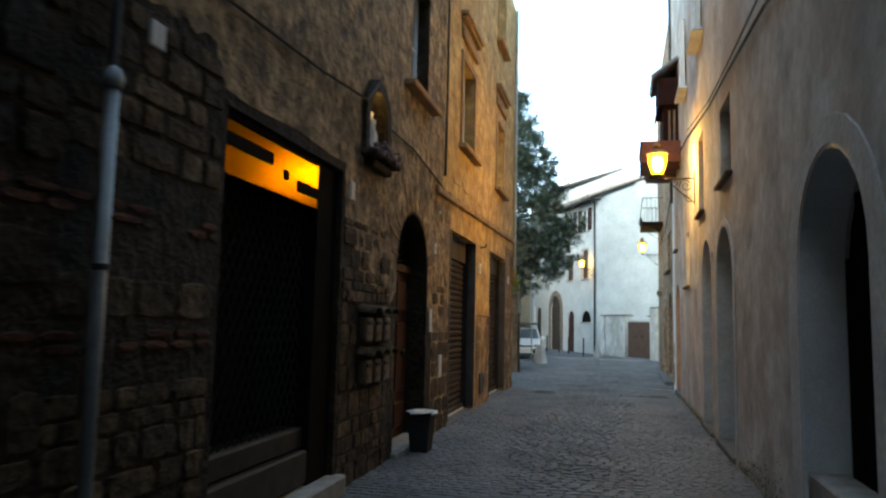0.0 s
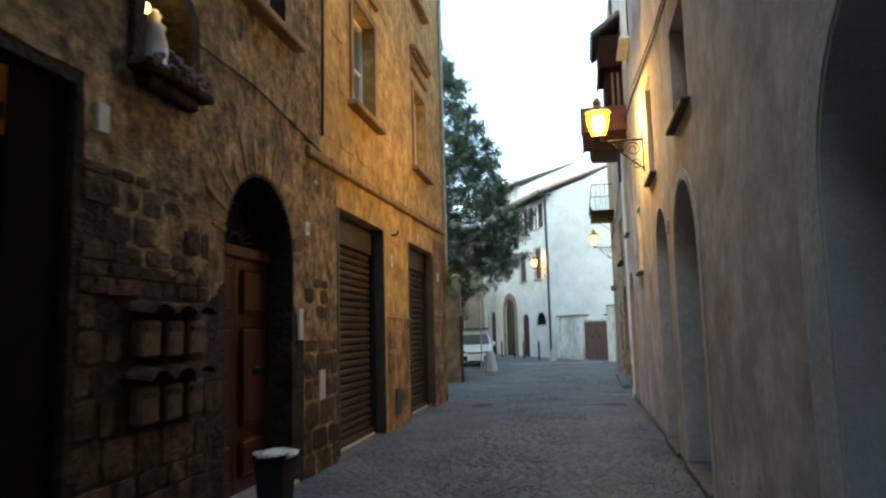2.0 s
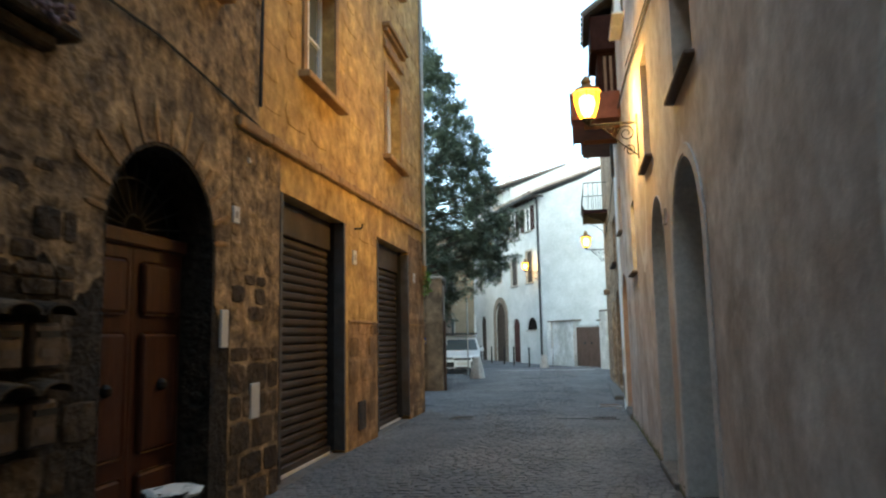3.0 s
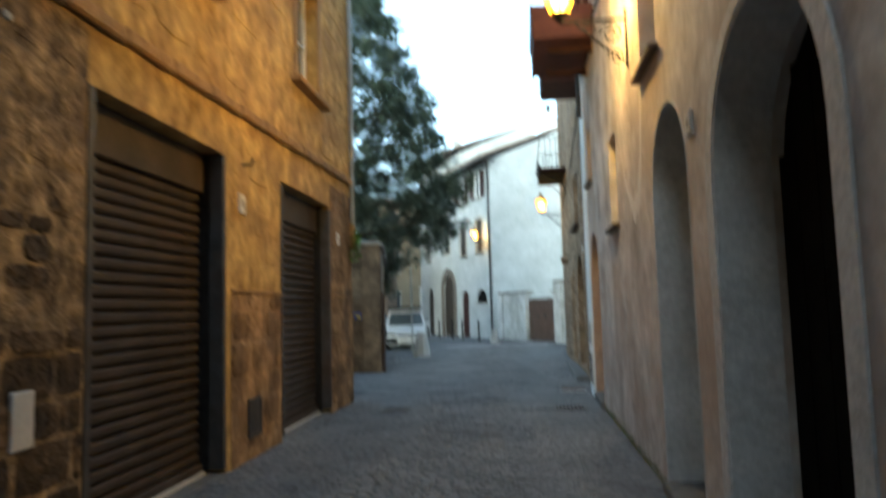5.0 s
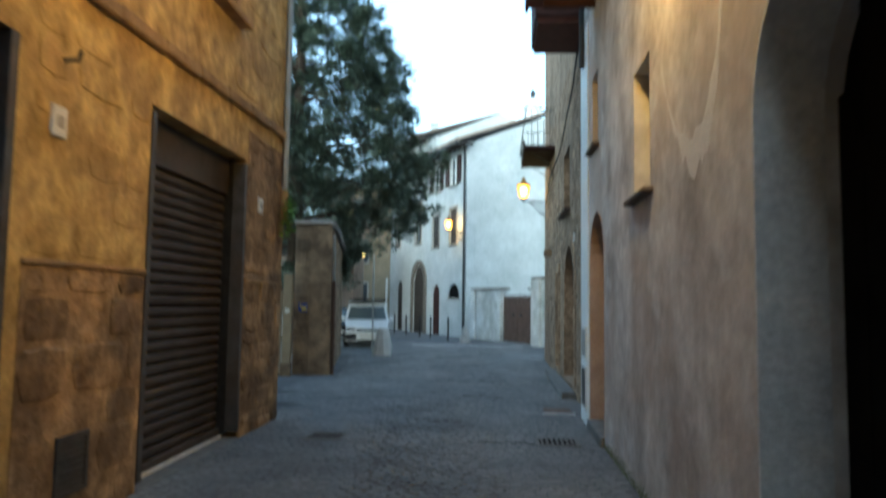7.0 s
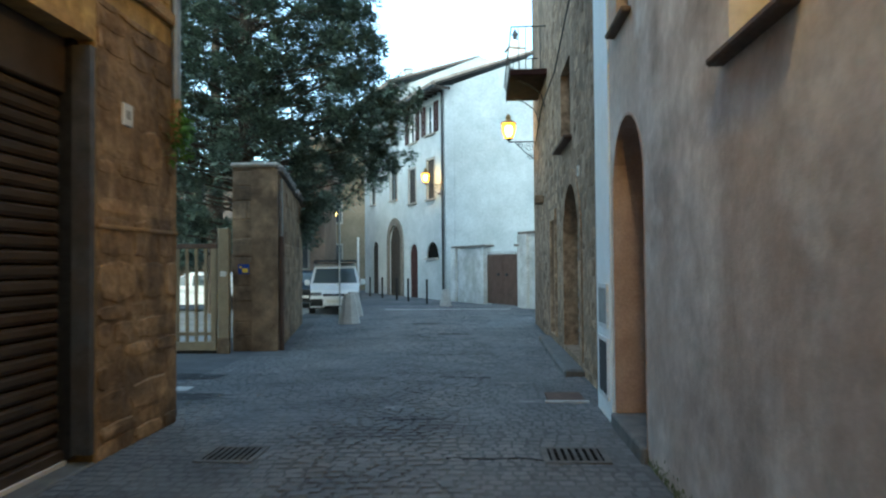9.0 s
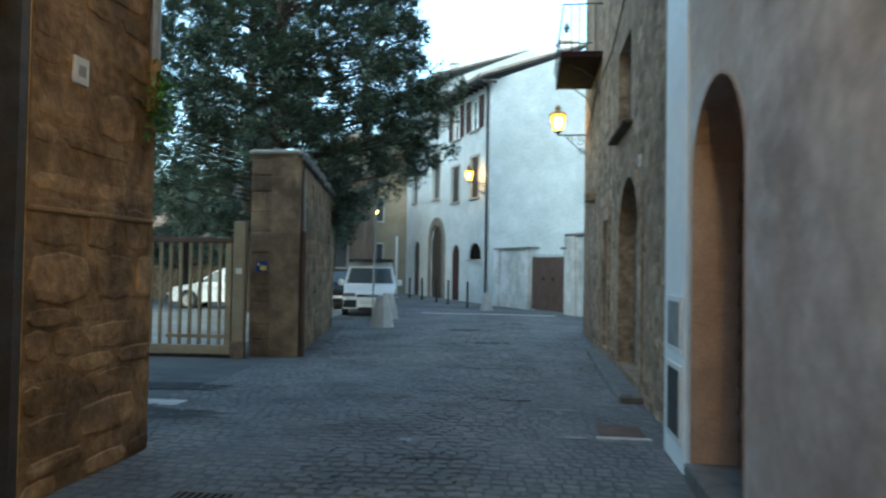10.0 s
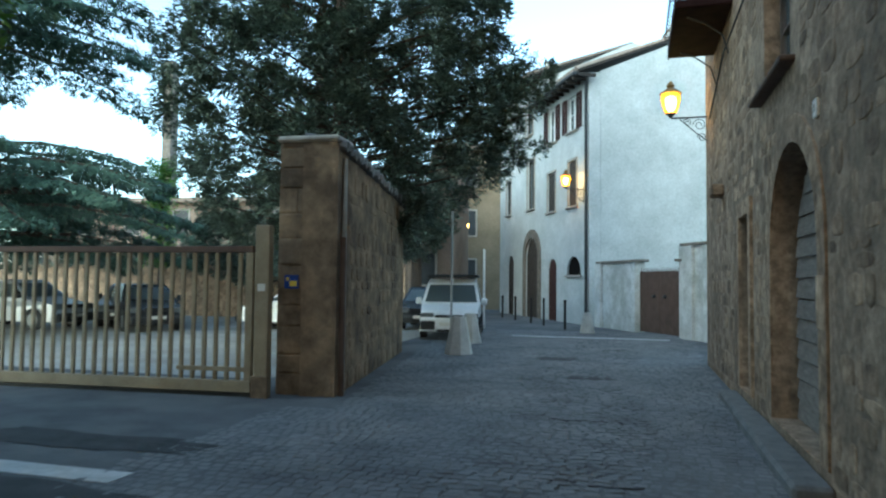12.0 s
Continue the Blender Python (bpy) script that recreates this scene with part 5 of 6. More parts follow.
rr = random.Random(3)
for k in range(24):
    u = 0.02 + 6.55 * k / 24
    z = 3.21 - 0.022 * u + rr.uniform(-0.015, 0.02)
    part("coping_tile", rod(bmesh.new(), FQ.p(u + 0.13, -0.52, z + 0.1), FQ.p(u + 0.13, 0.1 + rr.uniform(-0.03, 0.03), z + rr.uniform(-0.03, 0.02)), 0.1, 0.085, 7), M_KERB, cop)
pp = thing("drainpipe", "rusty drainpipe and cable duct at the pier corner", "pipe")
part("pipe_run", rod(bmesh.new(), FQ.p(0.12, 0.06, -0.33), FQ.p(0.12, 0.06, 1.9), 0.045, seg=8), M_RUST, pp)
part("thin_duct", rod(bmesh.new(), FQ.p(0.28, 0.04, -0.33), FQ.p(0.28, 0.04, 3.05), 0.035, seg=8), M_ZINC, pp)
pl = thing("wall_sign", "small blue and yellow enamel sign on the pier", "sign")
part("sign_plate", boxes(FP, (0.12, 0.33, 0.026, 0.045, 1.17, 1.36)), M_BLUE, pl)
part("sign_mark", boxes(FP, (0.2, 0.31, 0.046, 0.05, 1.2, 1.28), (0.15, 0.19, 0.046, 0.05, 1.28, 1.33)), M_YELLOW, pl, "plain yellow mark")

# ---- sliding gate of the car park ----
FGz = gz(25.7)
sg = thing("sliding_gate", "cream painted steel sliding gate of vertical bars", "gate")
L0, L1 = 0.12, 6.3
part("bottom_beam", boxes(FG, (L0, L1, -0.06, 0.06, FGz + 0.06, FGz + 0.22), bevel=0.008), M_CREAM, sg)
part("top_beam", boxes(FG, (L0, L1, -0.05, 0.05, FGz + 1.98, FGz + 2.07), bevel=0.008), M_RUST, sg, "rusty brown top rail")
part("foot_rail", boxes(FG, (0.0, 7.0, -0.04, 0.04, FGz + 0.0, FGz + 0.05)), M_IRON, sg)
part("end_stile", boxes(FG, (L0, L0 + 0.1, -0.05, 0.05, FGz + 0.221, FGz + 1.979)), M_CREAM, sg)
part("brace_rail", boxes(FG, (L0 + 0.1, 1.25, -0.045, 0.045, FGz + 0.34, FGz + 0.4)), M_CREAM, sg)
bm = boxes(FG, (0.3, 0.36, -0.02, 0.02, FGz + 0.221, FGz + 1.979), bevel=0.006)
bar0 = part("bar", bm, M_CREAM, sg)
for k in range(1, 35):
    o = new("bar", bar0.data)
    o.parent = sg
    o.location = FG.u * (0.174 * k)
gp = thing("gate_post", "cream steel gate post on a concrete foot", "post")
part("post_shaft", boxes(FG, (-0.13, 0.08, -0.07, 0.07, FGz, FGz + 2.36), bevel=0.012), M_CREAM, gp)
part("post_foot", boxes(FG, (-0.15, 0.1, 0.071, 0.1, FGz - 0.1, FGz + 0.3), bevel=0.012), M_PIER, gp)
part("label_plate", boxes(FG, (-0.08, 0.03, 0.071, 0.08, FGz + 1.45, FGz + 1.55)), M_PAPER, gp)

# ---- vehicles ----


def vehicle(name, label, x, y, turn, length, width, height, profile, paint, waist, van=False):
    """A car with its nose towards -y before the turn: lofted body, glass, wheels with rims, lights and bumpers."""
    t = thing(name, label, "van" if van else "car", "parked vehicles")
    W2_ = width / 2
    roof = max(z for _, z in profile)

    def hw(z, l):
        taper = 0.06 if (l < 0.12 * length or l > 0.94 * length) else 0.0
        return W2_ - taper - (0.0 if z <= waist else (0.16 if van else 0.2) * (z - waist) / (roof - waist))
    bm = bmesh.new()
    left = [bm.verts.new((-hw(z, l), l, z)) for l, z in profile]
    right = [bm.verts.new((hw(z, l), l, z)) for l, z in profile]
    n = len(profile)
    from mathutils.geometry import tessellate_polygon
    for a, b, c in tessellate_polygon([[Vector((l, z, 0)) for l, z in profile]]):
        bm.faces.new((left[a], left[b], left[c]))
        bm.faces.new((right[c], right[b], right[a]))
    for i in range(n):
        j = (i + 1) % n
        bm.faces.new((left[i], right[i], right[j], left[j]))
    bmesh.ops.bevel(bm, geom=[e for e in bm.edges if len(e.link_faces) == 2 and e.calc_face_angle(0) > 0.6], offset=0.045, segments=2, affect='EDGES')
    part("body", bm, paint, t, smooth=False)
    # glass
    wind = [(l, z) for l, z in profile if z >= waist - 0.02]
    front = [p for p in wind if p[0] < length * 0.5]
    a, b = front[0], front[1]
    nx = Vector((0, -(b[1] - a[1]), b[0] - a[0])).normalized()
    bm = bmesh.new()
    vs = []
    for f, (l, z) in ((0.08, a), (0.9, b)):
        l2, z2 = a[0] + (b[0] - a[0]) * f, a[1] + (b[1] - a[1]) * f
        h = hw(z2, l2) - 0.09
        vs += [bm.verts.new(Vector((s * h, l2, z2)) + nx * 0.012) for s in (-1, 1)]
    bm.faces.new((vs[0], vs[1], vs[3], vs[2]))
    bmesh.ops.solidify(bm, geom=bm.faces[:], thickness=0.008)
    part("windscreen", bm, M_CARGLASS, t)
    back = max(l for l, z in profile if z > roof - 0.12)
    for s in (-1, 1):
        for f0, f1 in ((0.02, 0.36), (0.40, 0.68), (0.72, 0.96)):
            l0, l1 = a[0] + (back - a[0]) * f0 + 0.1, a[0] + (back - a[0]) * f1
            if van and f0 > 0.5:
                continue
            zb_, zt = waist + 0.04, roof - 0.13
            lt0 = max(l0, b[0] - 0.05 + (zt - roof) * 0)
            bm = bmesh.new()
            q = [bm.verts.new((s * (hw(z, length / 2) + 0.006), l, z)) for l, z in ((l0, zb_), (l1, zb_), (l1 - 0.03, zt), (min(lt0, l1 - 0.05), zt))]
            bm.faces.new(q)
            bmesh.ops.solidify(bm, geom=bm.faces[:], thickness=0.006)
            part("side_glass", bm, M_CARGLASS, t)
        m = boxes(WORLD, (s * (W2_ + 0.1) - 0.09, s * (W2_ + 0.1) + 0.09, a[0] + 0.15, a[0] + 0.27, waist, waist + 0.2), bevel=0.04)
        part("mirror", m, M_PLASTIC if not van else paint, t)
        part("headlight", boxes(WORLD, (s * W2_ * 0.72 - 0.19, s * W2_ * 0.72 + 0.19, -0.012 + (0.01 if van else 0.05), 0.2, waist - (0.4 if van else 0.36), waist - (0.22 if van else 0.16)), bevel=0.03), M_LENS, t, "clear headlight")
        part("tail_light", boxes(WORLD, (s * W2_ * 0.8 - 0.1, s * W2_ * 0.8 + 0.1, length - 0.1, length - 0.005, waist - 0.3, waist + 0.0), bevel=0.02), M_BRICK, t, "red tail light")
        for l in (0.19 * length, 0.8 * length):
            r = 0.31
            wheel = bmesh.new()
            lathe(wheel, (0, 0, -0.1), [(r - 0.1, 0), (r - 0.02, 0.0), (r, 0.03), (r, 0.17), (r - 0.02, 0.2), (r - 0.1, 0.2)], 20)
            bmesh.ops.transform(wheel, matrix=Matrix.Translation((s * (W2_ - 0.085), l, r)) @ Matrix.Rotation(math.pi / 2, 4, 'Y'), verts=wheel.verts)
            w = part("wheel", wheel, M_TYRE, t, "black tyre")
            rim = bmesh.new()
            lathe(rim, (0, 0, -0.104), [(0.05, 0.0), (r - 0.11, 0), (r - 0.09, 0.02), (r - 0.09, 0.188), (r - 0.11, 0.208), (0.05, 0.208)], 16)
            bmesh.ops.transform(rim, matrix=Matrix.Translation((s * (W2_ - 0.085), l, r)) @ Matrix.Rotation(math.pi / 2, 4, 'Y'), verts=rim.verts)
            part("rim", rim, M_RIM, w)
            archb = bmesh.new()
            lathe(archb, (0, 0, 0), [(r + 0.05, 0), (r + 0.05, 0.012)], 20)
            bmesh.ops.transform(archb, matrix=Matrix.Translation((s * (W2_ + 0.004) - 0.006, l, r + 0.01)) @ Matrix.Rotation(math.pi / 2, 4, 'Y'), verts=archb.verts)
            part("wheel_arch", archb, M_TYRE, t)
    part("front_bumper", boxes(WORLD, (-W2_ + 0.05, W2_ - 0.05, -0.06, 0.16, 0.24, 0.64 if van else 0.52), bevel=0.05), paint if van else M_PLASTIC, t)
    if van:
        for s in (-1, 1):
            part("corner_intake", boxes(WORLD, (s * 0.6 - 0.21, s * 0.6 + 0.21, -0.08, -0.04, 0.29, 0.53), bevel=0.02), M_TYRE, t, "black corner intake")
        part("lower_intake", boxes(WORLD, (-0.34, 0.34, -0.075, -0.04, 0.22, 0.3), bevel=0.01), M_TYRE, t)
    else:
        part("lower_intake", boxes(WORLD, (-W2_ * 0.88, W2_ * 0.88, -0.085, -0.05, 0.27, 0.42), bevel=0.01), M_TYRE, t)
    part("upper_grille", boxes(WORLD, (-W2_ * 0.45, W2_ * 0.45, -0.03, 0.1, waist - (0.4 if van else 0.3), waist - (0.27 if van else 0.18)), bevel=0.015), M_TYRE, t)
    if van:
        part("badge", lathe(bmesh.new(), (0, -0.05, waist - 0.36), [(0.02, 0), (0.06, 0.03), (0.06, 0.06), (0.02, 0.09)], 10), M_RIM, t, "plain pale badge")
    part("plate_bar", boxes(WORLD, (-0.26, 0.26, -0.1, -0.086, 0.40, 0.5)), M_PAPER, t, "plain pale plate")
    part("rear_bumper", boxes(WORLD, (-W2_ + 0.05, W2_ - 0.05, length - 0.14, length + 0.05, 0.26, 0.52), bevel=0.05), M_PLASTIC, t)
    if van:
        for l in (0.9, 1.9, 2.9):
            part("roof_bar", boxes(WORLD, (-W2_ + 0.1, W2_ - 0.1, l + 0.4, l + 0.46, roof + 0.05, roof + 0.09)), M_PLASTIC, t)
        part("roof_rack", boxes(WORLD, (-W2_ + 0.14, W2_ - 0.1, 1.25, 3.2, roof + 0.091, roof + 0.13), bevel=0.01), M_PLASTIC, t)
        for k in range(6):
            l = 1.45 + 0.33 * k
            part("rack_foot", boxes(WORLD, (-W2_ + 0.12, -W2_ + 0.17, l - 0.03, l + 0.03, roof - 0.005, roof + 0.05)), M_PLASTIC, t)
    t.matrix_world = pose(x, y, gz(y), 0, 0, turn)
    return t


VAN = [(0.03, 0.24), (0.0, 0.48), (0.05, 0.66), (0.22, 0.82), (0.8, 0.99), (1.35, 1.6), (1.75, 1.73), (4.0, 1.73), (4.14, 1.56), (4.2, 1.0), (4.2, 0.3)]
HATCH = [(0.03, 0.25), (0.0, 0.5), (0.08, 0.7), (0.3, 0.78), (1.05, 0.92), (1.75, 1.4), (2.0, 1.46), (3.3, 1.42), (3.85, 1.02), (4.0, 0.95), (4.05, 0.5), (4.02, 0.28)]
WAGON = [(0.03, 0.25), (0.0, 0.5), (0.08, 0.72), (0.3, 0.82), (1.1, 0.98), (1.75, 1.5), (2.0, 1.57), (4.0, 1.53), (4.35, 1.05), (4.42, 0.5), (4.4, 0.28)]
vehicle("parked_van", "white small van with a roof rack parked by the wall", -4.82, 36.1, 11, 4.2, 1.74, 1.74, VAN, M_CARWHITE, 0.97, van=True)
vehicle("parked_car", "dark car parked behind the van", -6.7, 39.5, 9, 4.05, 1.68, 1.46, HATCH, M_CARDARK, 0.92)
vehicle("parked_car", "white hatchback parked in the gravel yard", -12.6, 38.4, -84, 4.05, 1.68, 1.46, HATCH, M_CARWHITE, 0.92)
vehicle("parked_car", "silver estate car parked in the gravel yard", -17.1, 35.6, 92, 4.42, 1.74, 1.57, WAGON, M_CARSILVER, 0.98)
vehicle("parked_car", "grey car parked in the gravel yard", -16.3, 36.6, 28, 4.05, 1.68, 1.46, HATCH, M_CARGREY, 0.92)
vehicle("parked_car", "dark car parked in the gravel yard", -13.9, 35.4, 50, 4.05, 1.68, 1.46, HATCH, M_CARDARK, 0.92)

# ---- yard, its back wall and the houses behind ----
bm = bmesh.new()
v = [bm.verts.new(p) for p in ((-40, 26.4, -0.322), (-5.5, 26.4, -0.322), (-6.2, 44.5, -0.322), (-40, 44.5, -0.322))]
bm.faces.new(v)
structure("ground_yard", bm, M_DIRT, "pale trodden gravel of the car park", "ground")
structure("wall_yard_back", boxes(WORLD, (-45, -9.0, 44.6, 45.0, -0.5, 2.0)), M_BROWNWALL, "brown stone back wall of the car park", "wall")
rng = random.Random(4)
hedge = thing("hedge", "overgrown pinkish shrubs along the yard wall", "hedge", kind="stuff")
sp = [(Vector((rng.uniform(-30, -10), 44.7 + rng.gauss(0, 0.4), 1.9 + abs(rng.gauss(0, 0.5)))), Vector((rng.gauss(0, 1), -1, rng.gauss(0.4, 0.5)))) for _ in range(1500)]
foliage("shrub_leaves", M_LEAF, hedge, sp, 0.26, rng)


def far_house(name, label, x0, x1, y0, y1, h, wallmat, cols, rows, turn=0.0):
    t = thing(name, label, "house", "far houses")
    F = Frame2((x0 + x1) / 2, (y0 + y1) / 2, math.cos(turn), math.sin(turn), math.sin(turn), -math.cos(turn))
    hw_, hd = (x1 - x0) / 2, (y1 - y0) / 2
    part("wall", boxes(F, (-hw_, hw_, -hd, hd, -0.5, h)), wallmat, t)
    part("roof", boxes(F, (-hw_ - 0.5, hw_ + 0.5, -hd - 0.5, hd + 0.5, h + 0.001, h + 0.3), bevel=0.05), M_TILE, t)
    for i in range(cols):
        for j in range(rows):
            u = -hw_ + 2 * hw_ * (i + 0.5) / cols
            z = 1.2 + 3.0 * j
            w = part("window", boxes(F, (u - 0.5, u + 0.5, hd + 0.001, hd + 0.05, z, z + 1.5)), M_FARGLASS, t)
            part("window_surround", ring_loop(F, rect(u - 0.6, u + 0.6, z - 0.1, z + 1.6), rect(u - 0.5, u + 0.5, z, z + 1.5), hd + 0.09, hd + 0.001), M_TRAV, w)
    return t


far_house("far_house", "faded pink plastered house behind the car park", -40, -19.5, 55, 63, 6.2, M_PINK, 6, 2, 0.1)
far_house("far_house", "tan plastered house beyond the white houses", -13.2, -7.3, 58.5, 70, 9.5, M_TAN, 2, 3, 0.35)
far_house("far_house", "tan plastered house at the end of the street", -27, -15, 66, 76, 7.5, M_TAN, 4, 2, 0.15)
far_house("far_house", "pale plastered house behind the conifers", -17, -8.5, 50, 54, 6.0, M_PINK, 3, 2, 0.05)

# plain box standing in for a tall trunk-like dead tree
tower = thing("bell_tower", "tall narrow pale pillar for a dead trunk behind the trees", "tower")
part("tower_shaft", boxes(WORLD, (-31.5, -30.8, 58.0, 58.8, -0.5, 16.6), bevel=0.03), M_PORTAL, tower)
for x, y, z, lab in ((-8.75, 54.0, 4.3, "lit street lamp on a dark pole far along the street"), (-10.2, 54.0, 3.25, "lit street lamp among the far trees")):
    t = thing("street_lamp", lab, "street lamp", "far street lamps")
    part("pole", rod(bmesh.new(), (x, y, -0.4), (x, y, z - 0.2), 0.05, seg=8), M_IRON, t)
    part("lamp_head", lathe(bmesh.new(), (x, y, z - 0.2), [(0.1, 0), (0.24, 0.4)], 6), M_FARLAMP, t, "glowing amber glass")
    part("lamp_cap", lathe(bmesh.new(), (x, y, z + 0.205), [(0.28, 0), (0.05, 0.18)], 6), M_IRON, t)

# ---- more trees ----


def cedar(x, y, top, reach, seed, label, each):
    """A cedar: tiers of long boughs, each a flat fan of side twigs hung with drooping sprays."""
    rng = random.Random(seed)
    t = thing("cedar_tree", label, "tree")
    part("trunk", rod(bmesh.new(), (x, y, -0.6), (x, y, top), 0.45, 0.08, 10), M_BARK, t)
    limbs, spots = bmesh.new(), []
    tiers = [2.5, 3.1, 3.8, 4.5, 5.2, 8.8, 9.5, 10.3, 11.3, 12.6, 14.0, 15.4]
    for z in tiers:
        n = 9 if z < 12 else 6
        turn = rng.uniform(0, 2 * math.pi)
        for k in range(n):
            a = turn + 2 * math.pi * (k + rng.uniform(-0.3, 0.3)) / n
            r = reach * (1 - 0.55 * max(0.0, z - 7) / (top - 7)) * rng.uniform(0.72, 1.05)
            ca, sa = math.cos(a), math.sin(a)
            st = Vector((x, y, z + rng.uniform(-0.2, 0.2)))
            path = [st + Vector((ca * r * g, sa * r * g, r * (0.22 * g - 0.30 * g * g))) for g in (0, 0.25, 0.5, 0.75, 1.0)]
            for i in range(4):
                rod(limbs, path[i], path[i + 1], 0.09 - 0.02 * i, 0.07 - 0.018 * i, 5)
            for j in range(int(5 * r)):
                g = 0.2 + 0.8 * (j + rng.random()) / (5 * r)
                i = min(int(g * 4), 3)
                hub = path[i].lerp(path[i + 1], g * 4 - i)
                side = 1 if j % 2 else -1
                span = 0.30 * r * (1.12 - g) * rng.uniform(0.6, 1.1) + 0.25
                head = Vector((ca * 0.75 - sa * side, sa * 0.75 + ca * side, -0.05)).normalized()
                for _ in range(each):
                    h = rng.random() ** 0.75
                    q = hub + head * span * h + Vector((rng.gauss(0, 0.06), rng.gauss(0, 0.06), rng.gauss(0, 0.035) - 0.22 * h * h * span - 0.1 * rng.random()))
                    spots.append((q, head + Vector((rng.gauss(0, 0.3), rng.gauss(0, 0.3), -0.35 + rng.gauss(0, 0.25)))))
    tagged(part("branchwork", limbs, M_BARK, t), kind="stuff")
    foliage("crown", M_CEDAR, t, spots, 0.2, rng, droop=0.6)
    return t


cedar(-20.5, 33.5, 16.5, 8.6, 11, "spreading blue-green cedar with drooping boughs over the yard", 14)
conifer(-9.2, 36.8, -0.4, [(1.9, 1.8), (4.0, 2.6), (8.0, 2.3), (13.0, 1.2), (16.5, 0.1)], 9, "second dark conifer standing in the yard", clumps=150, each=36, size=0.2)
conifer(-9.6, 48.0, -0.4, [(2.4, 0.9), (4.0, 2.0), (7.0, 1.4), (9.8, 0.1)], 14, "lower dark evergreen beyond the parked van", clumps=150, each=34, size=0.22)
conifer(-14.2, 42.0, -0.4, [(1.0, 1.6), (2.2, 3.0), (4.0, 2.4), (5.6, 0.2)], 23, "broad dark evergreen at the back of the yard", clumps=200, each=34, size=0.24)
ivy = thing("ivy_column", "bright green ivy climbing a pole in the yard", "plant")
rng = random.Random(6)
part("stem", rod(bmesh.new(), (-20.1, 43.5, -0.4), (-20.1, 43.5, 6.5), 0.12, 0.06, 7), M_BARK, ivy)
foliage("leaves", M_IVY, ivy, [(Vector((-20.1 + rng.gauss(0, 0.35), 43.5 + rng.gauss(0, 0.3), rng.uniform(2.0, 6.6))), Vector((rng.gauss(0, 1), -1, rng.gauss(-0.3, 0.4)))) for _ in range(900)], 0.3, rng)

# ---- stones, bricks and setts ----


def inside(poly, u, z):
    hit = False
    for (u0, z0), (u1, z1) in zip(poly, poly[1:] + poly[:1]):
        if (z0 > z) != (z1 > z) and u < (u1 - u0) * (z - z0) / (z1 - z0) + u0:
            hit = not hit
    return hit


def block_mesh(name, seed, material, rough=0.05, inset=0.06):
    """A unit block, 1 x 1 x 1, with an uneven eight-sided outline and a hewn, slightly domed face."""
    r = random.Random(seed)
    cut = rough * 0.8
    base = [(cut, cut), (0.5, 0), (1 - cut, cut), (1, 0.5), (1 - cut, 1 - cut), (0.5, 1), (cut, 1 - cut), (0, 0.5)]
    base = [(u + (0.5 - u) * r.uniform(0, rough * 1.6), z + (0.5 - z) * r.uniform(0, rough * 1.6)) for u, z in base]
    verts = []
    for d, ins in ((0.0, 0.0), (0.66, 0.02), (1.0, inset)):
        for u, z in base:
            lift = r.uniform(-0.35, 0.05) if d == 1 else 0
            verts.append((u + (0.5 - u) * ins * 2, d + lift, z + (0.5 - z) * ins * 2))
    verts.append((r.uniform(0.35, 0.65), r.uniform(0.85, 1.15), r.uniform(0.35, 0.65)))
    faces = [(16 + i, 16 + (i + 1) % 8, 24) for i in range(8)]
    for a in (0, 8):
        faces += [(a + i, a + (i + 1) % 8, a + 8 + (i + 1) % 8, a + 8 + i) for i in range(8)]
    me = bpy.data.meshes.new(name)
    me.from_pydata(verts, [], faces)
    me.materials.append(material)
    return me


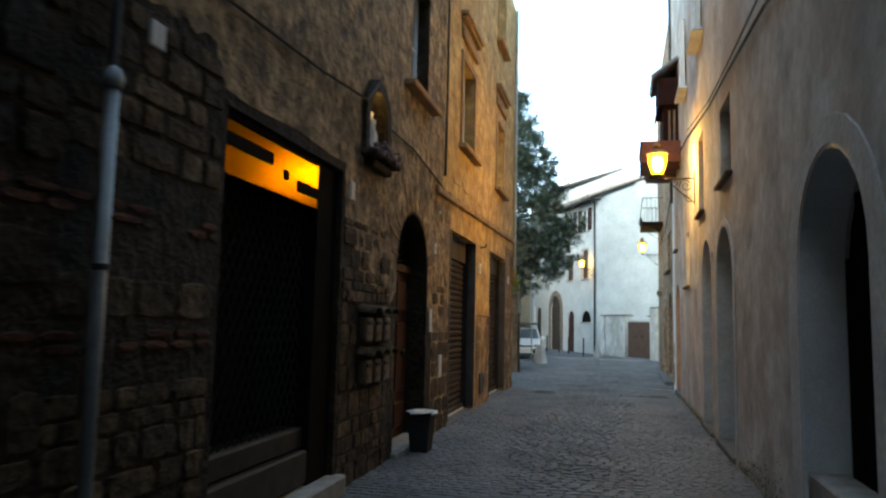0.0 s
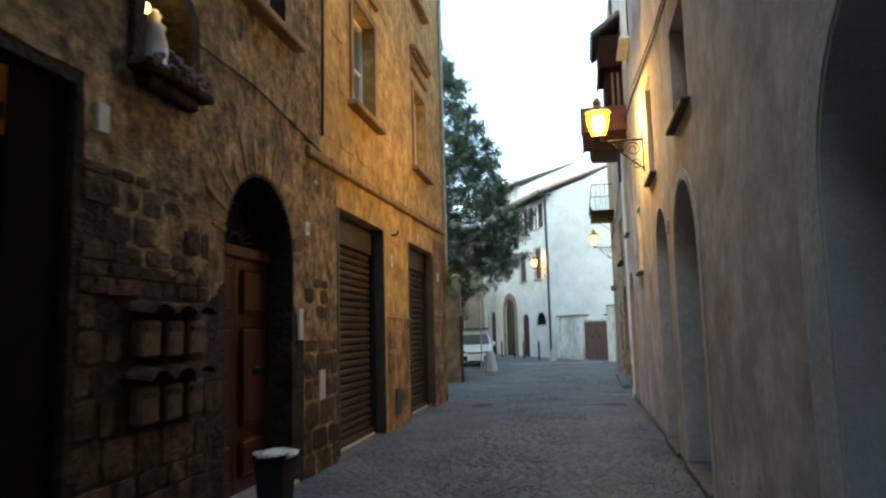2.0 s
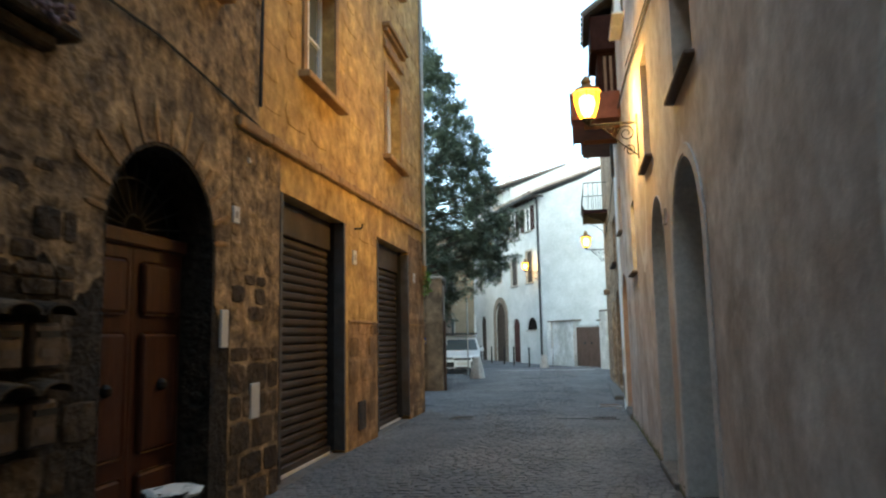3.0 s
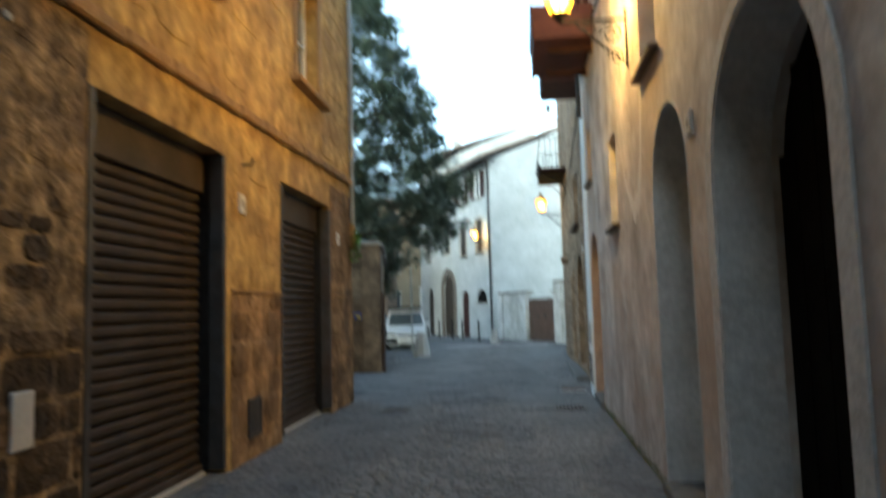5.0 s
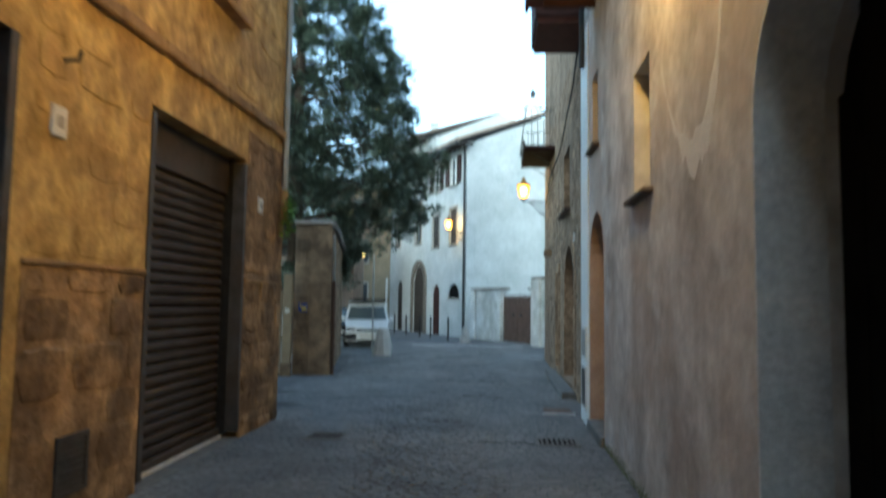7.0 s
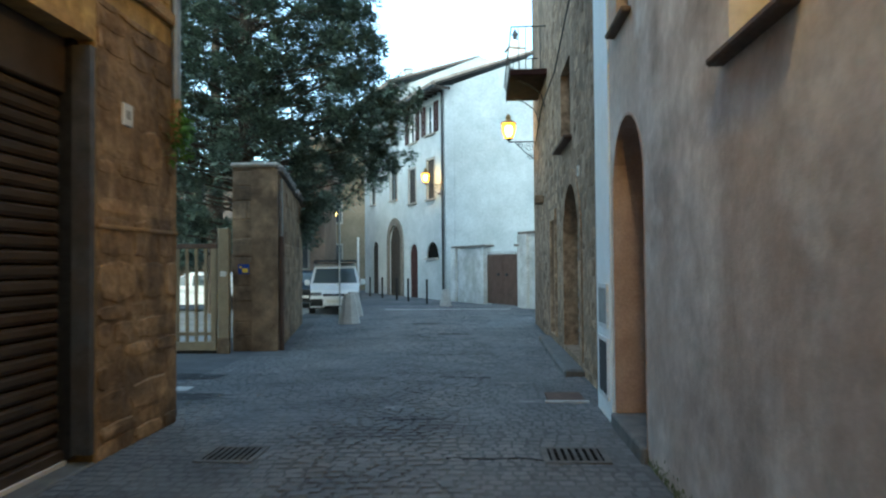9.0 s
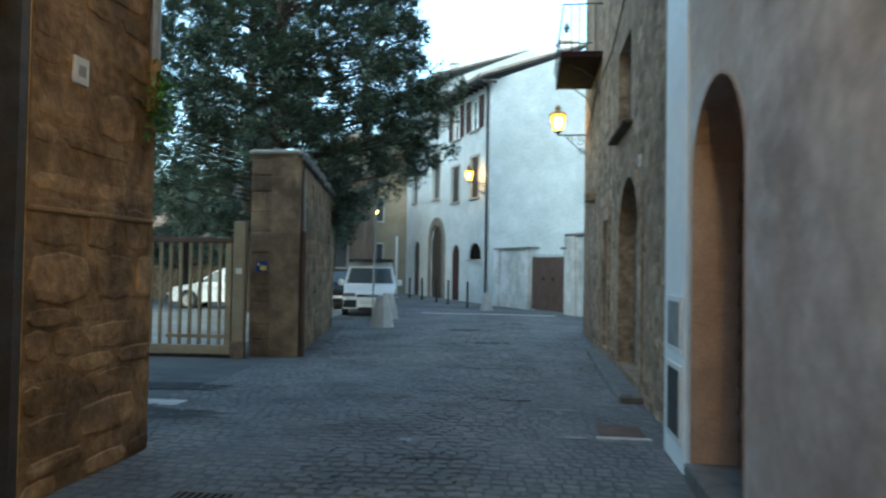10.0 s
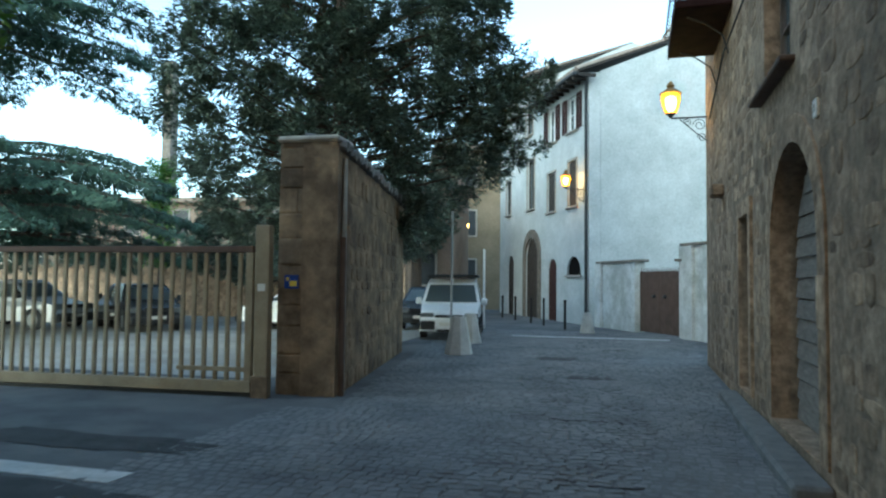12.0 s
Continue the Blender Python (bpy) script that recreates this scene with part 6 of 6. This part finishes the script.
def masonry(F, parent, name, material, u0, u1, z0, z1, holes, tall, long, proud, seed, gap=0.012, skip=0.0, limit=300, rough=0.05):
    """Courses of blocks laid on a wall, each an object; those past the limit are joined into one part."""
    r = random.Random(seed)
    kinds = [block_mesh(name, seed * 10 + k, material, rough) for k in range(6)]
    spots = []
    z = z0
    while z < z1 - 0.06:
        h = min(r.uniform(*tall), z1 - z)
        u = u0 - r.uniform(0, long[0])
        while u < u1:
            w = r.uniform(*long)
            a, b = max(u, u0), min(u + w, u1)
            u += w
            if b - a < 0.08 or r.random() < skip:
                continue
            test = [(a + (b - a) * i / 3, z + h * j / 2) for i in range(4) for j in range(3)]
            if any(inside(p, q[0], q[1]) for p in holes for q in test):
                cut = None
                for p in holes:
                    for side in (0, 1):
                        us = [k for k, _ in p]
                        zs = [k for _, k in p]
                        if min(zs) - 0.05 < z and z + h < max(zs) - (max(us) - min(us)) / 2 + 0.02:
                            if a < min(us) < b and min(us) - a > 0.1:
                                cut = (a, min(us) - 0.004)
                            elif a < max(us) < b and b - max(us) > 0.1:
                                cut = (max(us) + 0.004, b)
                if cut is None:
                    continue
                a, b = cut
            spots.append((a + gap / 2, b - gap / 2, z + gap / 2, z + h - gap / 2, r.uniform(*proud), r.randrange(6)))
        z += h
    mid = (u0 + u1) / 2
    spots.sort(key=lambda s: s[2] + 0.15 * abs((s[0] + s[1]) / 2 - mid))
    verts, faces = [], []
    for k, (a, b, za, zb, p, m) in enumerate(spots):
        mw = Matrix.Translation(F.p(a, 0.0, za)) @ Matrix(((F.u.x, F.n.x, 0, 0), (F.u.y, F.n.y, 0, 0), (0, 0, 1, 0), (0, 0, 0, 1))) @ Matrix.Diagonal((b - a, p, zb - za, 1))
        if k < limit:
            o = new(name, kinds[m])
            o.parent = parent
            o.matrix_local = mw
        else:
            i = len(verts)
            verts += [mw @ v.co for v in kinds[m].vertices]
            faces += [tuple(i + q for q in f.vertices) for f in kinds[m].polygons]
    if verts:
        me = bpy.data.meshes.new(name + "_field")
        me.from_pydata(verts, [], faces)
        me.materials.append(material)
        o = tagged(new(name + "_field", me), kind="stuff")
        o.parent = parent
    return len(spots)


BOX = lambda F_, u0, u1, z0, z1: rect(u0, u1, z0, z1)
letter = rect(7.05, 8.1, 0.78, 1.7)
nichebox = rect(6.9, 8.0, 3.2, 4.45)
bricks_a, bricks_b = rect(1.2, 4.2, 2.03, 2.17), rect(1.2, 4.2, 1.3, 1.44)
archbox = arch(8.2, 10.35, -0.2, 3.38)
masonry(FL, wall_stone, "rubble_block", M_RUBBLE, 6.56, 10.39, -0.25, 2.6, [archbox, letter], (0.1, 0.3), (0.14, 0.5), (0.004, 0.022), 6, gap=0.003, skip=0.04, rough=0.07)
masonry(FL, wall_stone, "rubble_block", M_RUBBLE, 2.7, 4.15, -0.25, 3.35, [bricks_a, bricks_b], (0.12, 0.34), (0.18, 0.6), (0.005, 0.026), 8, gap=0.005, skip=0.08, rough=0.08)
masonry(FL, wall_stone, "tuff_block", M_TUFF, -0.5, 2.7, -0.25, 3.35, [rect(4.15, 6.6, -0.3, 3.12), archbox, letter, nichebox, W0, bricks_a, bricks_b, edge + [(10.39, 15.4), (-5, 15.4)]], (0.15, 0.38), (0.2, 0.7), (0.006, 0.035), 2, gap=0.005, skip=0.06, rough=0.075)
for z in (2.03, 1.3):
    masonry(FL, wall_stone, "red_brick", M_BRICK, 1.2, 4.2, z, z + 0.14, [], (0.065, 0.075), (0.2, 0.3), (0.006, 0.024), int(z * 100), skip=0.22, limit=60, rough=0.12)
masonry(FL, wall_stone, "red_brick", M_BRICK, 6.65, 7.15, 1.7, 1.78, [], (0.065, 0.075), (0.2, 0.3), (0.03, 0.045), 77, limit=20)

# radiating bricks round the street door
vo = block_mesh("voussoir", 5, M_OCHRE_STONE, 0.06)
for k in range(13):
    a = math.pi * (k + 0.5) / 13
    ca = Vector((math.cos(a), math.sin(a)))
    o = new("voussoir", vo)
    o.parent = wall_stone
    base = FL.p(9.275 + 0.79 * ca.x, 0, 2.255 + 0.79 * ca.y)
    rad = FL.u * ca.x + Vector((0, 0, 1)) * ca.y
    tan = FL.u * -ca.y + Vector((0, 0, 1)) * ca.x
    ln = 0.26 + 0.1 * (k % 3)
    m = Matrix((rad * ln, FL.n * 0.018, tan * 0.055)).transposed().to_4x4()
    m.translation = base - tan * 0.057
    o.matrix_local = m

# ochre house: exposed blocks low down and at the corner
masonry(FL, wall_ochre, "ochre_block", M_OCHRE, 14.22, 15.85, 1.7, 3.5, [], (0.3, 0.42), (0.45, 0.85), (0.004, 0.012), 31, gap=0.01, skip=0.25, rough=0.1)
part("block_backing", boxes(FL, (14.21, 15.865, 0.0, 0.004, -0.3, 1.64)), M_CORNER, wall_ochre)
masonry(FL, wall_ochre, "corner_block", M_CORNER, 14.21, 15.865, -0.3, 1.64, [rect(14.66, 15.1, -0.05, 0.45)], (0.28, 0.42), (0.4, 0.9), (0.006, 0.022), 36, gap=0.008, skip=0.12, rough=0.08)
part("block_backing", boxes(FL, (18.42, 19.995, 0.0, 0.004, -0.3, 3.6)), M_CORNER, wall_ochre)
part("block_backing", boxes(FL, (10.4, 11.595, 0.0, 0.004, -0.3, 3.58)), M_COAT, wall_ochre)
part("block_backing", boxes(FL, (10.4, 11.0, 0.0, 0.004, 3.75, 8.0)), M_COAT, wall_ochre)
masonry(FL, wall_ochre, "corner_block", M_CORNER, 18.42, 20.0, -0.3, 3.6, [], (0.13, 0.42), (0.2, 1.0), (0.005, 0.026), 32, gap=0.003, skip=0.12, rough=0.1)
masonry(FL, wall_ochre, "tuff_quoin", M_RUBBLE, 10.4, 11.59, -0.28, 1.35, [], (0.16, 0.4), (0.25, 0.6), (0.006, 0.02), 33, gap=0.004, skip=0.06, rough=0.07)
masonry(FL, wall_ochre, "tuff_quoin", M_RUBBLE, 10.4, 11.59, 1.35, 2.1, [], (0.14, 0.3), (0.2, 0.5), (0.006, 0.02), 38, gap=0.004, skip=0.5, rough=0.1)
masonry(FL, wall_ochre, "tuff_quoin", M_COAT, 10.4, 11.59, 2.1, 3.55, [], (0.2, 0.4), (0.3, 0.6), (0.005, 0.014), 37, gap=0.005, skip=0.25, rough=0.07)
masonry(FL, wall_ochre, "tuff_quoin", M_COAT, 10.4, 11.0, 3.75, 8.0, [], (0.2, 0.4), (0.3, 0.6), (0.004, 0.014), 34, gap=0.005, skip=0.2, rough=0.06)
masonry(FL, wall_ochre, "upper_block", M_OCHRE, 11.05, 19.98, 3.98, 8.4, [rect(12.1, 13.85, 4.65, 7.5), rect(16.3, 18.1, 4.65, 7.5)], (0.3, 0.45), (0.4, 1.1), (0.005, 0.014), 35, gap=0.012, skip=0.3, limit=150, rough=0.12)

# pier and yard wall
masonry(FP, bpy.data.objects["wall_pier"], "pier_block", M_PIER, 0.0, 0.85, -0.33, 3.24, [], (0.26, 0.4), (0.85, 1.3), (0.012, 0.026), 41, gap=0.01, rough=0.02)
masonry(FQ, bpy.data.objects["wall_yard"], "yard_block", M_PIER, 0.4, 6.58, -0.33, 3.0, [], (0.12, 0.4), (0.2, 0.75), (0.004, 0.024), 42, gap=0.008, skip=0.15, rough=0.12)

# rubble house
masonry(FS, wall_rubble, "rubble_stone", M_BROWNSTONE, 20.82, 31.38, -0.33, 6.4, [arch(23.02, 25.58, -0.2, 2.9), rect(23.9, 25.95, 3.25, 4.95), rect(26.5, 27.7, -0.2, 2.42)], (0.1, 0.28), (0.12, 0.5), (0.002, 0.0095), 51, gap=0.006, skip=0.4, rough=0.12)

# damp moss along the foot of the grey wall
rr = random.Random(12)
verts, faces = [], []
for _ in range(2600):
    u = rr.uniform(3.0, 20.5)
    z = gz(u) + abs(rr.gauss(0, 0.05 + (0.14 if 7.0 < u < 8.9 else 0.0)))
    if any(inside(p, u, z + 0.02) for p in (A0, A1, B1, D3)):
        continue
    s = rr.uniform(0.008, 0.022)
    c = FR.p(u, 0.004, z)
    i = len(verts)
    for k in range(5):
        a = 2 * math.pi * k / 5
        verts.append(c + FR.u * s * math.cos(a) + Vector((0, 0, s * math.sin(a))))
    verts.append(c + FR.n * s * 0.2)
    faces += [(i + k, i + (k + 1) % 5, i + 5) for k in range(5)]
me = bpy.data.meshes.new("moss")
me.from_pydata(verts, [], faces)
me.materials.append(M_MOSS)
tagged(new("moss", me), "green damp moss at the foot of the grey wall", "moss", kind="stuff")

# street setts: the nearest in the middle of the street are objects, the rest one sheet
rs = random.Random(7)
kinds = []
for k in range(6):
    r = random.Random(100 + k)
    me = bpy.data.meshes.new("sett")
    v = [(s[0] * (0.5 - q), s[1] * (0.5 - q), h) for h, q in ((-0.03, 0.0), (0.004, 0.03), (0.0085, 0.11)) for s in ((-1, -1), (1, -1), (1, 1), (-1, 1))]
    v = [(x + r.uniform(-0.05, 0.05), y + r.uniform(-0.05, 0.05), z + (r.uniform(-0.003, 0.003) if z > 0 else 0)) for x, y, z in v]
    f = [(8, 9, 10, 11)] + [(a + i, a + (i + 1) % 4, a + 4 + (i + 1) % 4, a + 4 + i) for a in (0, 4) for i in range(4)]
    me.from_pydata(v, [], f)
    me.materials.append(M_SETT)
    kinds.append(me)
verts, faces, count = [], [], 0
base = [np.array([tuple(q.co) for q in me.vertices]) for me in kinds]
polys = [tuple(p.vertices) for p in kinds[0].polygons]
y = 2.6
row = 0
while y < 41.0:
    pitch = 0.118 if y < 26 else 0.16
    lo = -2.66 - 0.0205 * y if y < 19.9 else (-4.1 if y < 25.2 else -3.6 - 0.17 * (y - 26.0))
    hi = 1.47 if y < 20.8 else (1.6 if y < 31.4 else 1.6 + (y - 31.4) * 0.05)
    x = lo + rs.uniform(0, 0.1)
    while x < hi:
        centre = abs(x + 0.7 + 0.25 * math.sin(y * 0.7)) < 0.75
        w = pitch * rs.uniform(0.85, 1.25) * (1.25 if centre else 1.0)
        if x + w > hi + 0.03:
            break
        cy = y + pitch / 2 + rs.uniform(-0.01, 0.01) + (0.03 * math.sin(x * 5 + row) if centre else 0.0)
        cx = x + w / 2
        worn = noise.noise(Vector((cx * 0.7, cy * 0.35, 3.0)))
        buried = (0.24 if cy < 15 else (0.12 if cy < 27 else -0.05)) + rs.uniform(-0.14, 0.14)
        drop = -0.0075 if worn > buried else (-0.003 if worn > buried - 0.25 else 0.0)
        rot = rs.uniform(-0.12, 0.12) + (rs.uniform(-0.25, 0.25) if centre else 0)
        k = rs.randrange(6)
        m = pose(cx, cy, gz(cy) + drop, rs.uniform(-1.5, 1.5), rs.uniform(-1.5, 1.5), math.degrees(rot)) @ Matrix.Diagonal((w * (0.86 if centre else 0.93), pitch * (0.86 if centre else 0.93), 1.5 if centre else 1, 1))
        if 10.6 < cy < 13.4 and -1.5 < cx < 0.2 and count < 300:
            o = new("sett", kinds[k])
            o.parent = ground
            o.matrix_local = m
            count += 1
        else:
            a = np.array(m)
            i = len(verts)
            verts.extend((base[k] @ a[:3, :3].T + a[:3, 3]).tolist())
            faces.extend(tuple(i + q for q in p) for p in polys)
        x += w
    y += pitch
    row += 1
me = bpy.data.meshes.new("sett_field")
me.from_pydata(verts, [], faces)
me.materials.append(M_SETT)
o = tagged(new("sett_field", me), kind="stuff")
o.parent = ground

# gratings, hatch, paint
for x0, x1, y0, y1, lab in ((-2.2, -1.7, 18.45, 18.95, "dark iron street grating near the ochre house"), (0.68, 1.22, 18.5, 18.98, "dark iron street grating near the grey wall")):
    t = thing("street_grating", lab, "drain grate", "street gratings")
    z = gz(18.7)
    part("grating_frame", boxes(WORLD, (x0, x1, y0, y0 + 0.05, z - 0.05, z + 0.016), (x0, x1, y1 - 0.05, y1, z - 0.05, z + 0.016), (x0, x0 + 0.05, y0 + 0.05, y1 - 0.05, z - 0.05, z + 0.016), (x1 - 0.05, x1, y0 + 0.05, y1 - 0.05, z - 0.05, z + 0.016)), M_KERB, t)
    # solid block at street level, its pit shade painted near-black
    part("grating_pit", boxes(WORLD, (x0 + 0.05, x1 - 0.05, y0 + 0.05, y1 - 0.05, z - 0.06, z + 0.013)), M_DEEPSHADE, t)
    for k in range(7):
        x = x0 + 0.07 + (x1 - x0 - 0.17) * k / 6
        part("grating_bar", boxes(WORLD, (x, x + 0.03, y0 + 0.05, y1 - 0.05, z - 0.03, z + 0.018)), M_GREYSTEEL, t)
cover = thing("street_cover", "worn sett-filled street cover in a dark stone frame", "street cover")
zz = gz(8.5)
for q in ((-0.95, -0.02, 7.86, 7.92), (-0.95, -0.02, 8.96, 9.02), (-0.95, -0.89, 7.921, 8.959), (-0.08, -0.02, 7.921, 8.959)):
    part("frame_strip", boxes(WORLD, (*q, zz - 0.05, zz + 0.01), bevel=0.004), M_KERB, cover)
hatch = thing("street_hatch", "flat concrete street hatch with a pale edge", "hatch")
zz = gz(21.4)
part("hatch_lid", boxes(WORLD, (0.95, 1.38, 21.1, 21.6, zz - 0.05, zz + 0.022)), M_RUST, hatch)
part("hatch_edge", boxes(WORLD, (0.91, 1.42, 21.02, 21.1, zz - 0.05, zz + 0.02)), M_PAINTLINE, hatch)
zz = gz(21.8)
tagged(link("road_line", boxes(WORLD, (-8.5, -3.7, 21.75, 22.05, zz - 0.02, zz + 0.006)), M_PAINTLINE), "worn white painted line across the gate apron", "road marking", kind="structure")
tagged(link("road_line", boxes(WORLD, (-3.4, 1.2, 38.2, 38.45, gz(38) - 0.02, gz(38) + 0.02)), M_PAINTLINE), "worn pale stone strip across the road", "road marking", kind="structure")


# tarred patches, cracks and paint smudges on the road
M_SMUDGE = mat("worn_paint_smudge", (0.15, 0.155, 0.157), (0.30, 0.305, 0.305), 9, 60, 0.2, 0.85)
M_TAR = mat("dark_tar_patch", (0.022, 0.024, 0.026), (0.052, 0.054, 0.058), 3.0, 60, 0.4, 0.75)


def ground_patch(x0, x1, y0, y1, lift, seed, material, n=40):
    """A flat patch with a ragged outline lying on the ground."""
    r = random.Random(seed)
    bm = bmesh.new()
    mx, my = (x0 + x1) / 2, (y0 + y1) / 2
    ring = []
    for k in range(n):
        a = 2 * math.pi * k / n
        c, s = math.cos(a), math.sin(a)
        q = 1 / (abs(c) ** 4 + abs(s) ** 4) ** 0.25 * r.uniform(0.68, 1.0)
        x, y_ = mx + (x1 - x0) / 2 * c * q, my + (y1 - y0) / 2 * s * q
        ring.append(bm.verts.new((x, y_, gz(y_) + lift)))
    bm.faces.new(ring)
    return bm


for x0, x1, y0, y1 in ((-7.5, -2.7, 20.95, 21.7), (-6.6, -3.5, 22.55, 23.25), (-1.9, -0.9, 31.8, 32.6), (-1.0, 0.0, 29.0, 29.6), (-0.6, 0.2, 34.2, 35.0)):
    tagged(link("road_patch", ground_patch(x0, x1, y0, y1, 0.0075, int(y0 * 10), M_TAR), M_TAR), "dark tarred repair patch in the road", "road patch", "road patches", "structure")
for x0, x1, y0, y1 in ((0.35, 0.85, 22.3, 22.38), (0.56, 0.64, 22.05, 22.3), (0.5, 0.85, 20.98, 21.1), (-0.95, -0.7, 20.62, 20.76), (0.2, 0.4, 24.0, 24.06)):
    tagged(link("road_smudge", ground_patch(x0, x1, y0, y1, 0.0115, int(y0 * 100), M_SMUDGE, 14), M_SMUDGE), "small worn white paint smudge on the road", "road marking", "paint smudges", "structure")
for x0, x1, y_, seed in ((-0.25, 1.0, 18.62, 1), (-0.75, 0.1, 25.4, 2), (-0.5, 0.3, 22.9, 3), (-0.9, -0.3, 20.2, 4)):
    r = random.Random(seed)
    pts, yy = [], y_
    for k in range(13):
        x = x0 + (x1 - x0) * k / 12
        yy += r.uniform(-0.05, 0.05)
        pts.append(Vector((x, yy, gz(yy) + 0.002)))
    tagged(link("road_crack", chain(bmesh.new(), pts, 0.011, 5), M_TAR), "dark tar-filled crack across the worn road", "road crack", "road cracks", "structure")
